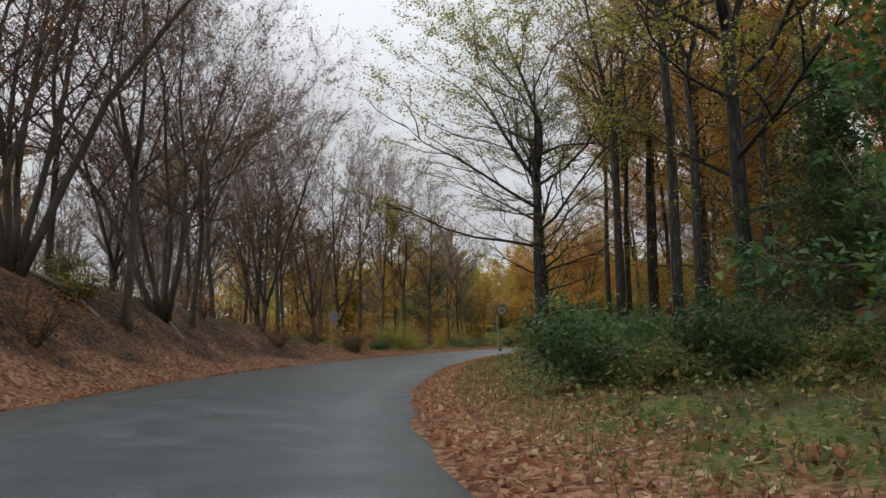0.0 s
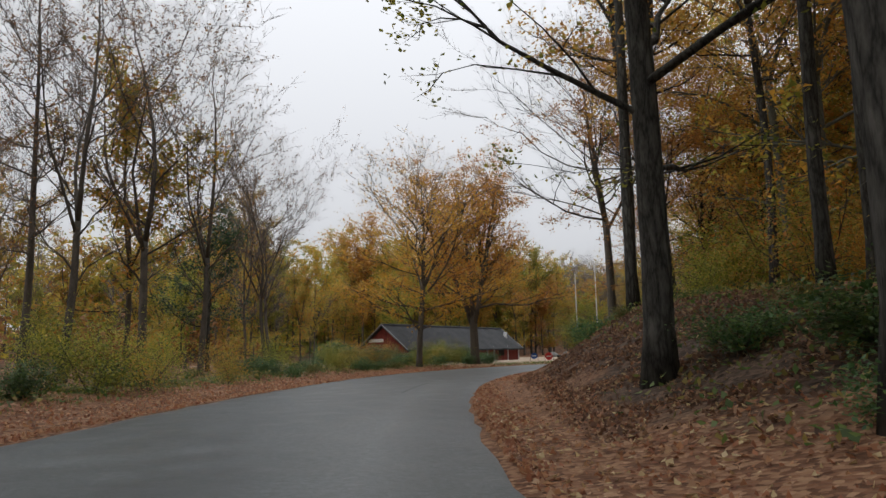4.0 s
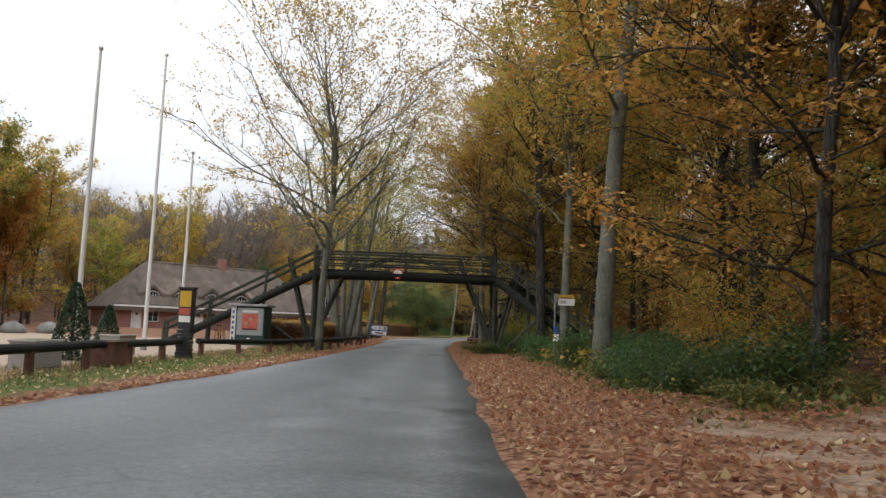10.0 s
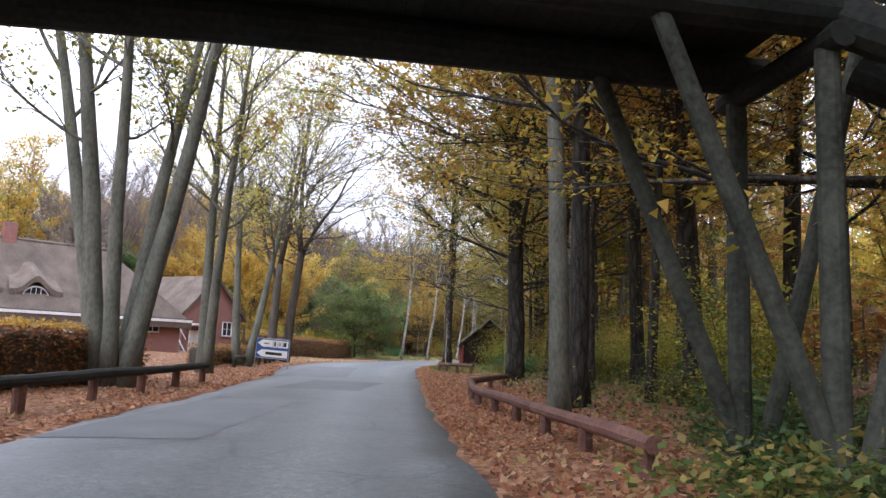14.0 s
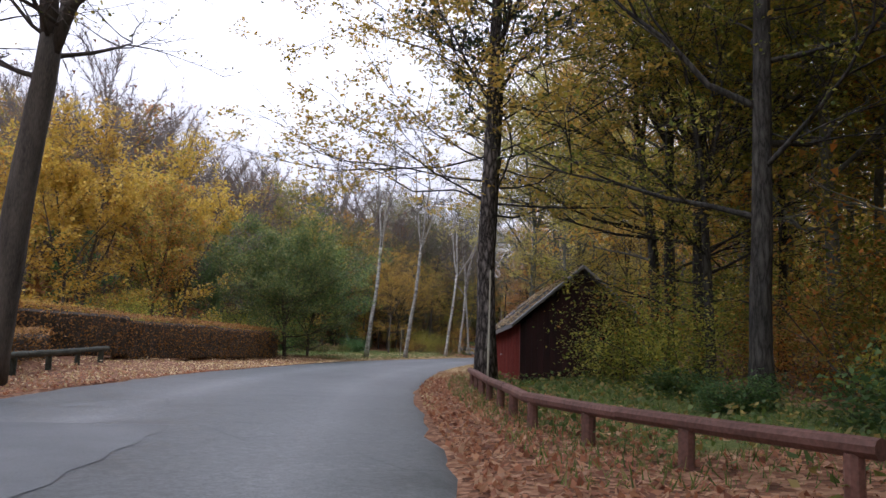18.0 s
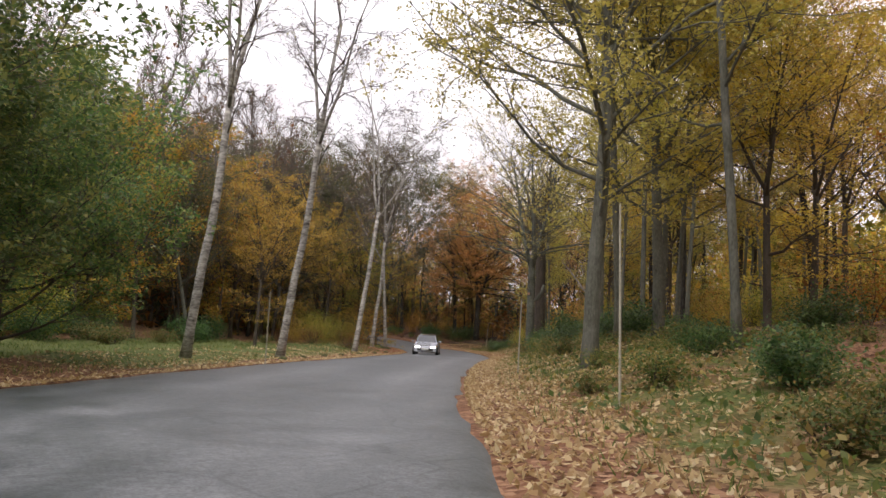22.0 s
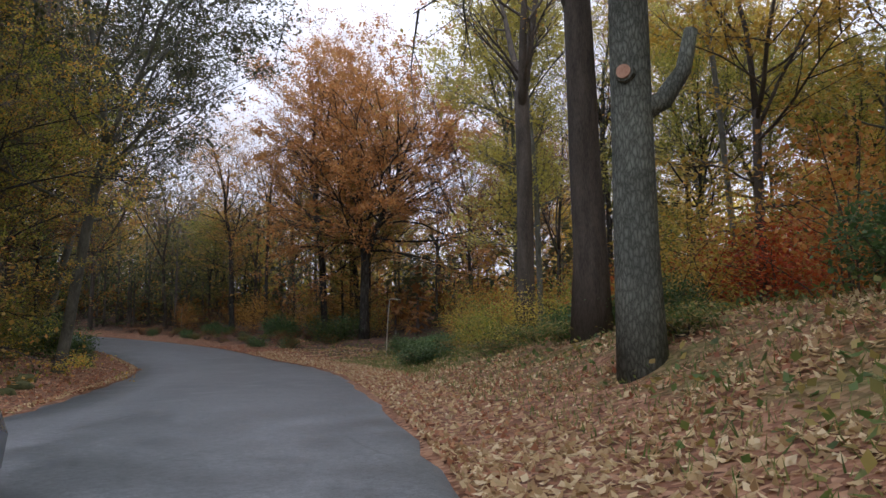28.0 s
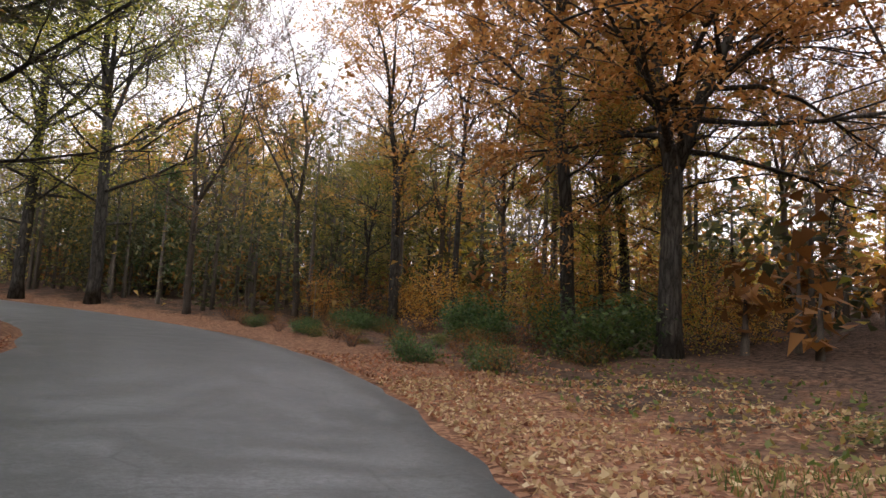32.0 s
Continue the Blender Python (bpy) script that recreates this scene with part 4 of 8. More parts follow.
def mixed_soup(name, v0, f0, v1, f1, m0, m1, parent):
    """One mesh of two face kinds and two materials: twigs and leaves."""
    me = bpy.data.meshes.new(name)
    v = np.concatenate([v0, v1])
    f1 = f1 + len(v0)
    me.vertices.add(len(v))
    me.vertices.foreach_set("co", np.ascontiguousarray(v, np.float32).ravel())
    me.loops.add(f0.size + f1.size)
    me.loops.foreach_set("vertex_index", np.concatenate([f0.ravel(), f1.ravel()]).astype(np.int32))
    tot = np.r_[np.full(len(f0), f0.shape[1]), np.full(len(f1), f1.shape[1])].astype(np.int32)
    me.polygons.add(len(tot))
    me.polygons.foreach_set("loop_start", np.r_[0, np.cumsum(tot)[:-1]].astype(np.int32))
    me.polygons.foreach_set("loop_total", tot)
    me.materials.append(m0)
    if m1:
        me.materials.append(m1)
    me.polygons.foreach_set("material_index", np.r_[np.zeros(len(f0)), np.ones(len(f1)) if m1 else np.zeros(len(f1))].astype(np.int32))
    me.update(calc_edges=True)
    ob = new(name, me)
    ob.parent = parent
    return ob


def make_bush(name, label, R, H, leaves, leaf, foliage, seed=1, stems=7, tri=False, category="bush", group=""):
    rng = np.random.RandomState(seed)
    g = Geo()
    tips = []
    for i in range(stems):
        a = rng.uniform(0, 6.28)
        e = rng.uniform(0.15, 0.85)
        line = wander(rng, (0.1 * math.cos(a), 0.1 * math.sin(a), -0.1), (e * math.cos(a), e * math.sin(a), 0.9), H * rng.uniform(0.7, 1.05), 4, 0.16, 0.0)
        g.tube(line, [0.025, 0.02, 0.016, 0.011, 0.004], 4, cap=False)
        tips += line[1:]
        for _ in range(3):
            k = rng.randint(1, 4)
            b = rng.uniform(0, 6.28)
            sub = wander(rng, line[k], (math.cos(b), math.sin(b), rng.uniform(0, 0.7)), H * 0.4, 3, 0.2, 0.0)
            g.tube(sub, [0.013, 0.01, 0.007, 0.003], 3, cap=False)
            tips += sub[1:]
    bush = thing(name, (0, 0, 0), 0, label, category, group)
    g.tube([(0, 0, -0.2), (0, 0, 0.06)], [0.16, 0.11], 7)
    tips = np.array(tips)
    lobes = np.array([(R * 0.75 * math.cos(a) * q, R * 0.75 * math.sin(a) * q, H * z) for a, q, z in zip(rng.uniform(0, 6.28, 16), rng.uniform(0.1, 1, 16) ** 0.5, rng.uniform(0.2, 0.85, 16))])
    n2 = leaves // 2
    c = np.concatenate([tips[rng.randint(0, len(tips), n2)] + rng.normal(0, 0.12 * H, (n2, 3)),
                        lobes[rng.randint(0, 16, leaves - n2)] + rng.normal(0, 1, (leaves - n2, 3)) * (R * 0.24, R * 0.24, H * 0.13)])
    c[:, 2] = np.abs(c[:, 2]) + 0.03
    lv, lf = leaf_shapes(c, leaf, rng, tri)
    quads = np.array([f for f in g.f if len(f) == 4])
    tagged(soup("stem", np.array(g.v), quads, BARK, bush), kind="stuff")
    soup("foliage", lv, lf, foliage, bush)
    return bush


PROTO, USED = {}, {}
PLANTED = []


def plant(kind, x, y, scale=1.0, turn=0.0, label="", wide=1.0, sink=0.05):
    """Sets out one more of a kind of tree or bush, standing on the ground."""
    pose_m = Matrix.Translation((x, y, hz(x, y) - sink)) @ Matrix.Rotation(turn, 4, "Z") @ Matrix.Diagonal((scale * wide, scale * wide, scale, 1))
    if not USED.get(kind):
        USED[kind] = True
        ob = PROTO[kind]
        ob.matrix_basis = pose_m
    else:
        ob = PROTO[kind]
        ob = copy_thing(ob, pose_m @ Matrix.Diagonal((*(1 / a for a in ob.scale), 1)))
    if label:
        ob["label"] = label
    PLANTED.append((x, y))
    return ob


WOODS = "trees of the wood"
P = PROTO
P["beech_a"] = make_tree("beech_tree", "tall beech with copper-orange autumn leaves and a grey trunk", 22, 0.24, 0.16, 30, 5.6, 16, foliage=LEAF_ORANGE, bark=BARK_SMOOTH, twigs=1000, leaves=14000, leaf=0.17, seed=11, tri=True, group=WOODS, droop=0.12, clump=0.5, leader=0.5, sprays=1)
P["beech_b"] = make_tree("beech_tree", "tall beech with green leaves turning orange", 21, 0.23, 0.1, 32, 5.6, 10, foliage=LEAF_MIX, bark=BARK_SMOOTH, twigs=1000, leaves=14000, leaf=0.17, seed=12, droop=0.2, tri=True, group=WOODS, clump=0.5, leader=0.45, sprays=1)
P["olive"] = make_tree("beech_tree", "beech with olive green and yellowing leaves", 19, 0.2, 0.12, 30, 5.2, 16, foliage=LEAF_OLIVE, bark=BARK_SMOOTH, twigs=1000, leaves=14000, leaf=0.17, seed=13, droop=0.16, tri=True, group=WOODS, clump=0.5, leader=0.42, sprays=1)
P["gold"] = make_tree("beech_tree", "tree with golden yellow autumn leaves", 18, 0.2, 0.12, 30, 5.0, 18, foliage=LEAF_GOLD, bark=BARK, twigs=1000, leaves=12000, leaf=0.17, seed=14, droop=0.12, tri=True, group=WOODS, clump=0.5, leader=0.4, sprays=1)
P["bare_a"] = make_tree("bare_tree", "almost leafless tree with a haze of fine twigs", 18, 0.17, 0.16, 30, 5.2, 34, foliage=LEAF_BROWN, bark=BARK, twigs=3600, leaves=3000, leaf=0.11, seed=15, group=WOODS, thick=0.009, leader=0.34, bend=0.06, tri=True)
P["bare_b"] = make_tree("bare_tree", "crooked bare tree with some dry brown leaves", 15, 0.15, 0.14, 28, 4.8, 30, foliage=LEAF_BROWN, bark=BARK, twigs=3200, leaves=3400, leaf=0.11, seed=16, lean=0.14, fork=0.12, stems=3, group=WOODS, thick=0.009, tri=True)
P["tall"] = make_tree("beech_tree", "tall straight beech with a bare trunk and orange-brown crown", 24, 0.23, 0.34, 26, 4.6, 24, foliage=LEAF_ORANGE, bark=BARK_DARK, twigs=1300, leaves=8000, leaf=0.17, seed=17, tri=True, group=WOODS, clump=0.5, leader=0.6, sprays=1)
P["tall_pale"] = make_tree("beech_tree", "slim straight tree with a thin yellow-green crown", 21, 0.13, 0.26, 26, 3.6, 22, foliage=LEAF_PALE, bark=BARK_SMOOTH, twigs=900, leaves=10500, leaf=0.15, seed=18, tri=True, group=WOODS, clump=0.5, leader=0.62, sprays=1)
P["far_orange"] = make_tree("forest_tree", "distant orange-brown autumn tree", 20, 0.2, 0.08, 22, 5.2, 16, 1, 700, 9500, 0.28, LEAF_ORANGE, BARK, seed=21, tri=True, group=WOODS, clump=0.7, leader=0.4)
P["far_mix"] = make_tree("forest_tree", "distant tree with green and orange leaves", 19, 0.2, 0.06, 22, 5.2, 14, 1, 700, 9500, 0.28, LEAF_MIX, BARK, seed=22, tri=True, group=WOODS, clump=0.7, leader=0.38)
P["far_olive"] = make_tree("forest_tree", "distant tree with olive green leaves", 18, 0.2, 0.06, 22, 5.0, 16, 1, 700, 9500, 0.28, LEAF_OLIVE, BARK, seed=23, tri=True, group=WOODS, clump=0.7, leader=0.38)
P["far_gold"] = make_tree("forest_tree", "distant tree with yellow leaves", 17, 0.18, 0.06, 22, 4.8, 16, 1, 700, 9500, 0.28, LEAF_GOLD, BARK, seed=24, tri=True, group=WOODS, clump=0.7, leader=0.36)
P["far_bare"] = make_tree("forest_tree", "distant bare tree with fine grey twigs", 19, 0.17, 0.16, 34, 5.4, 38, 1, 2600, 160, 0.3, LEAF_BROWN, BARK, seed=25, tri=True, group=WOODS, leader=0.34, bend=0.05)
P["far_green"] = make_tree("forest_tree", "distant dark green tree", 14, 0.2, 0.04, 20, 4.6, 8, 1, 700, 9500, 0.28, LEAF_GREEN, BARK, seed=26, tri=True, group=WOODS, clump=0.7)
P["birch"] = make_tree("birch_tree", "white-barked birch with dark blotches and thin hanging twigs", 25, 0.19, 0.26, 30, 3.4, 52, foliage=LEAF_PALE, bark=BARK_BIRCH, twigs=3200, leaves=900, leaf=0.08, droop=0.4, seed=27, group="birches by the road", thick=0.009, leader=0.42, lean=0.05, bend=0.05, sprays=2)
P["low_beech"] = make_tree("beech_tree", "beech with low sweeping branches of green and orange leaves", 18, 0.2, 0.08, 40, 5.6, 4, foliage=LEAF_MIX, bark=BARK_DARK, twigs=2000, leaves=34000, leaf=0.125, seed=28, droop=0.2, group=WOODS, clump=0.42, thick=0.008, leader=0.5, sprays=2, tri=True)
P["low_orange"] = make_tree("beech_tree", "beech with low sweeping branches of copper-orange leaves", 17, 0.19, 0.1, 40, 5.4, 6, foliage=LEAF_ORANGE, bark=BARK_DARK, twigs=2000, leaves=34000, leaf=0.125, seed=29, droop=0.18, group=WOODS, clump=0.42, thick=0.008, leader=0.48, sprays=2, tri=True)
P["near_olive"] = make_tree("beech_tree", "dark-trunked beech with fine olive and yellow leaves", 20, 0.25, 0.2, 38, 5.8, 18, foliage=LEAF_OLIVE, bark=BARK_DARK, twigs=2000, leaves=24000, leaf=0.12, seed=91, clump=0.36, droop=0.12, group=WOODS, thick=0.011, leader=0.5, sprays=2)
P["near_mix"] = make_tree("beech_tree", "dark-trunked beech with fine green and orange leaves", 21, 0.26, 0.24, 38, 5.8, 18, foliage=LEAF_MIX, bark=BARK_DARK, twigs=2000, leaves=24000, leaf=0.12, seed=92, clump=0.36, droop=0.12, group=WOODS, thick=0.011, leader=0.5, sprays=2)
P["near_orange"] = make_tree("beech_tree", "dark-trunked beech with fine copper-orange leaves", 21, 0.25, 0.24, 38, 5.6, 16, foliage=LEAF_ORANGE, bark=BARK_DARK, twigs=2000, leaves=24000, leaf=0.12, seed=93, clump=0.36, droop=0.12, group=WOODS, thick=0.011, leader=0.5, sprays=2)
P["ev_bush"] = make_bush("evergreen_bush", "dark green glossy-leaved evergreen bush", 1.6, 2.0, 3200, 0.14, LEAF_GREEN, 31)
P["bramble"] = make_bush("bramble_bush", "low tangle of green and brown bramble leaves", 1.3, 1.0, 2000, 0.1, LEAF_BRAMBLE, 32)
P["orange_sap"] = make_bush("beech_sapling", "young beech with drooping orange leaves", 1.5, 3.2, 2600, 0.11, LEAF_ORANGE, 33, stems=5, category="sapling")
P["gold_sap"] = make_bush("beech_sapling", "young tree with yellow-green leaves", 1.6, 3.4, 2600, 0.11, LEAF_AMBER, 34, stems=5, category="sapling")
P["mix_sap"] = make_bush("beech_sapling", "young beech with green and orange leaves", 1.7, 3.6, 2800, 0.11, LEAF_MIX, 35, stems=5, category="sapling")
P["red_sap"] = make_bush("beech_sapling", "young beech with russet leaves", 1.5, 2.6, 2400, 0.11, LEAF_RED, 36, stems=5, category="sapling")
P["olive_sap"] = make_bush("understorey_bush", "tall green understorey bush with yellowing leaves", 2.0, 4.2, 4600, 0.13, LEAF_OLIVE, 37, stems=6)
P["brush"] = make_bush("dry_brush", "dry brown brushwood with thin stems", 1.4, 1.8, 700, 0.11, LEAF_BROWN, 38, stems=14)

# single trees that stand out, from the start of the road to its end
P["maple_r"] = make_tree("maple_tree", "broad maple with orange, yellow and green leaves, bare at the tip", 15.5, 0.3, 0.15, 56, 5.8, 24, foliage=LEAF_MAPLE, bark=BARK, twigs=3400, leaves=40000, leaf=0.14, shape="cone", clump=0.45, fork=0.2, stems=3, seed=41, limb_lift=0.05, sprays=2, tri=False)
P["maple_l"] = make_tree("maple_tree", "maple with a dark trunk and thin orange leaves", 14, 0.25, 0.16, 40, 5.6, 16, foliage=LEAF_MAPLE, bark=BARK, twigs=3400, leaves=46000, leaf=0.16, low_leaf=1.2, seed=42, clump=0.45, leader=0.45, sprays=2, droop=0.05, tri=True)
P["oak"] = make_tree("oak_tree", "old oak with a thick grey-green trunk and crooked limbs of pale yellow leaves", 19, 0.335, 0.34, 44, 7.8, 22, foliage=LEAF_PALE, bark=BARK_OAK, twigs=3600, leaves=17000, thick=0.017, leaf=0.13, clump=0.4, seed=43, fork=0.38, stems=3, limb_lift=0.02, sides=18, flare=1.2)
P["oak_bare"] = make_tree("oak_tree", "dark grey oak with bare crooked limbs", 18, 0.41, 0.45, 22, 5.4, 30, foliage=LEAF_MIX, bark=BARK, twigs=1600, leaves=1200, thick=0.017, leaf=0.12, clump=0.4, seed=44, fork=0.5, stems=3, sides=16)
P["orange_fork"] = make_tree("beech_tree", "forked beech with a broad crown of golden copper leaves", 20, 0.36, 0.16, 70, 7.6, 6, foliage=LEAF_COPPER, bark=BARK_DARK, twigs=4200, leaves=76000, leaf=0.18, clump=0.42, seed=45, fork=0.33, stems=2, droop=0.22, sprays=2, tri=True, limb_lift=0.08)
P["pine"] = make_tree("pine_tree", "tall pine with a dark fissured trunk and needles high up", 21, 0.29, 0.36, 22, 4.2, 10, foliage=NEEDLES, bark=BARK_PINE, twigs=1600, leaves=6000, leaf=0.2, seed=46, clump=0.2, sides=20)
P["larch"] = make_tree("larch_tree", "slim larch with thin brown needles", 17, 0.17, 0.3, 30, 2.6, 5, foliage=LEAF_BROWN, bark=BARK, twigs=1800, leaves=3600, leaf=0.1, shape="round", seed=47)
P["small_pine"] = make_tree("pine_tree", "small crooked pine with dense green needle pads", 9, 0.16, 0.3, 14, 3.4, 10, foliage=NEEDLES, bark=BARK_DARK, twigs=900, leaves=5200, leaf=0.2, seed=48, clump=0.4)
P["leaning"] = make_tree("beech_tree", "leaning beech with a forked trunk and nearly bare limbs", 19, 0.27, 0.4, 36, 7.4, 26, foliage=LEAF_BROWN, bark=BARK, twigs=3600, leaves=1600, leaf=0.1, seed=49, leader=0.44, lean=-0.06)
P["multi"] = make_tree("lime_tree", "many-stemmed lime with smooth grey trunks", 17, 0.27, 0.34, 30, 4.2, 36, foliage=LEAF_OLIVE, bark=BARK_SMOOTH, twigs=2000, leaves=11000, leaf=0.15, seed=50, clump=0.45, stems=5, tilt=0.2, sprays=2)
P["twin"] = make_tree("lime_tree", "twin-stemmed lime with smooth grey trunks", 17, 0.25, 0.3, 28, 4.6, 36, foliage=LEAF_PALE, bark=BARK_SMOOTH, twigs=2200, leaves=9000, leaf=0.15, seed=51, clump=0.45, stems=2, sprays=2)
P["fan"] = make_tree("bare_tree", "many-stemmed bare beech leaning over the bank", 15, 0.14, 0.16, 50, 4.8, 24, foliage=LEAF_BROWN, bark=BARK, twigs=5200, leaves=6000, leaf=0.11, seed=52, stems=6, thick=0.008, tilt=0.4, bend=0.09, sprays=2, tri=True)
P["bush_tree"] = make_tree("evergreen_tree", "broad dark green bushy tree", 8.5, 0.16, 0.02, 46, 4.8, 6, foliage=LEAF_HOLM, bark=BARK, twigs=2400, leaves=44000, leaf=0.15, seed=53, clump=0.5, category="tree", leader=0.3, sprays=2, tri=True)
P["oak_dark"] = make_tree("oak_tree", "dark slim forked oak with crooked spreading limbs", 19, 0.33, 0.5, 18, 4.4, 34, foliage=LEAF_MIX, bark=BARK, twigs=1200, leaves=900, leaf=0.13, clump=0.4, seed=55, fork=0.52, stems=3, thick=0.016)
P["low_olive"] = make_tree("beech_tree", "beech with low branches of olive and yellow leaves", 17, 0.2, 0.1, 42, 5.8, 2, foliage=LEAF_OLIVE, bark=BARK_DARK, twigs=2000, leaves=34000, leaf=0.12, seed=56, droop=0.2, group=WOODS, clump=0.42, thick=0.008, leader=0.45, sprays=2, tri=True)
P["bridge_gold"] = make_tree("maple_tree", "golden-leaved tree with a grey trunk beside the foot bridge", 16, 0.2, 0.26, 48, 6.4, 20, foliage=LEAF_GOLD, bark=BARK_SMOOTH, twigs=2800, leaves=44000, leaf=0.125, seed=57, clump=0.4, thick=0.01, leader=0.5, sprays=2, tri=True, low_leaf=0.9)
P["dusk_tree"] = make_tree("beech_tree", "leaning tree with dull green leaves and a slim grey trunk", 17, 0.17, 0.26, 40, 6.0, 24, foliage=LEAF_DUSK, bark=BARK_SMOOTH, twigs=3600, leaves=34000, leaf=0.12, seed=58, lean=0.2, clump=0.4, thick=0.009, leader=0.45, sprays=2, tri=True)
P["overhang"] = make_tree("beech_tree", "slim beech behind the pine, its amber branches over the road", 15, 0.12, 0.36, 50, 7.0, 6, foliage=LEAF_AMBER, bark=BARK_DARK, twigs=1500, leaves=36000, leaf=0.125, seed=59, clump=0.36, droop=0.1, thick=0.008, sprays=2, tri=True)
P["grey_trunk"] = make_tree("beech_tree", "beech with a smooth pale grey trunk", 20, 0.25, 0.34, 30, 4.6, 22, foliage=LEAF_MIX, bark=BARK_SMOOTH, twigs=1400, leaves=20000, leaf=0.14, seed=54, clump=0.45, droop=0.12, leader=0.55, sprays=2, tri=True)
P["thin"] = make_tree("beech_tree", "tall straight beech with a dark trunk and thinning brown leaves", 24, 0.21, 0.4, 28, 4.6, 26, foliage=LEAF_ORANGE, bark=BARK_DARK, twigs=1900, leaves=3200, leaf=0.13, seed=61, group=WOODS, clump=0.45, leader=0.55, sprays=2)
P["lean_lime"] = make_tree("lime_tree", "leaning lime with a thick dark trunk and few green leaves", 19, 0.36, 0.36, 36, 6.5, 20, foliage=LEAF_OLIVE, bark=BARK, twigs=3000, leaves=4200, leaf=0.12, seed=60, clump=0.42, lean=0.14, droop=0.1, flare=1.2, leader=0.42)
P["lime"] = make_tree("lime_tree", "straight lime with a thick grey trunk and few green leaves", 19, 0.36, 0.36, 32, 6.0, 22, foliage=LEAF_OLIVE, bark=BARK, twigs=3000, leaves=4200, leaf=0.12, seed=62, clump=0.42, droop=0.06, flare=1.2, leader=0.36)
P["holly"] = make_tree("holly_tree", "tall dense dark evergreen holly at the wood's edge", 10, 0.14, 0.02, 44, 3.4, 6, foliage=LEAF_GREEN, bark=BARK, twigs=1800, leaves=20000, leaf=0.15, seed=63, shape="cone", clump=0.45, sprays=1, tri=True)
P["broad_pale"] = make_tree("beech_tree", "tall beech with a straight grey-brown trunk and wide yellow-green crown", 18, 0.25, 0.24, 50, 7.6, 12, foliage=LEAF_PALE, bark=BARK_SMOOTH, twigs=3000, leaves=44000, leaf=0.13, seed=65, droop=0.1, group=WOODS, clump=0.42, thick=0.009, leader=0.55, sprays=2, tri=True)
P["broad_gold"] = make_tree("beech_tree", "broad beech with low golden and olive branches over the road", 18, 0.27, 0.16, 56, 8.2, 6, foliage=LEAF_AMBER, bark=BARK_DARK, twigs=3200, leaves=60000, leaf=0.125, seed=64, droop=0.14, group=WOODS, clump=0.42, thick=0.01, leader=0.42, sprays=2, tri=True)

SINGLES = [("leaning", 9.4, 29.6, 0.95, 0.0, 1.1), ("tall", 8.0, 18.2, 1.0, 1.0), ("tall", 8.9, 16.6, 0.95, 3.0), ("tall", 7.3, 14.6, 1.05, 5.0),
           ("maple_l", -3.0, 40.8, 1.0, 0.5), ("maple_r", 1.2, 50.3, 1.28, 1.2), ("larch", -18.4, 16.4, 1.1, 0.0), ("small_pine", -16.5, 34, 0.95, 0.7),
           ("near_olive", 4.95, -8.3, 1.15, 0.4, 1.3), ("near_olive", 4.1, -1.9, 0.95, 2.2, 1.2), ("thin", 11.6, -2.5, 1.2, 2.0), ("holly", 19.4, -41.5, 1.15, 0.0), ("holly", 17.2, -35.0, 0.75, 2.0), ("near_olive", 15.0, -33.5, 0.95, 2.0), ("thin", 13.2, -27.0, 1.0, 4.0), ("bare_a", -19.5, 3.0, 1.1, 1.0), ("thin", 9.9, -6.9, 1.0, 0.2), ("thin", 9.7, 3.6, 1.0, 1.3), ("thin", 11.7, 5.1, 0.9, 2.9),
           ("thin", 10.2, -13.8, 1.0, 4.0), ("fan", -7.0, -29.5, 1.0, 0.6), ("bare_b", -9.2, -18.0, 0.95, 2.0), ("bare_a", -9.6, -22.3, 0.85, 1.0), ("bare_a", -7.4, -27.0, 0.8, 3.3),
           ("bare_b", -13.0, -11.9, 0.9, 4.0), ("bare_a", -5.4, -33.6, 0.95, 5.0), ("fan", -6.4, -37.5, 1.1, 3.6), ("near_orange", -7.6, -42.0, 0.85, 2.0), ("bare_b", -4.6, -40.6, 1.0, 1.0), ("bare_a", -9.5, -33.0, 0.9, 2.4), ("bare_b", -11.5, -27.5, 1.0, 0.2)]
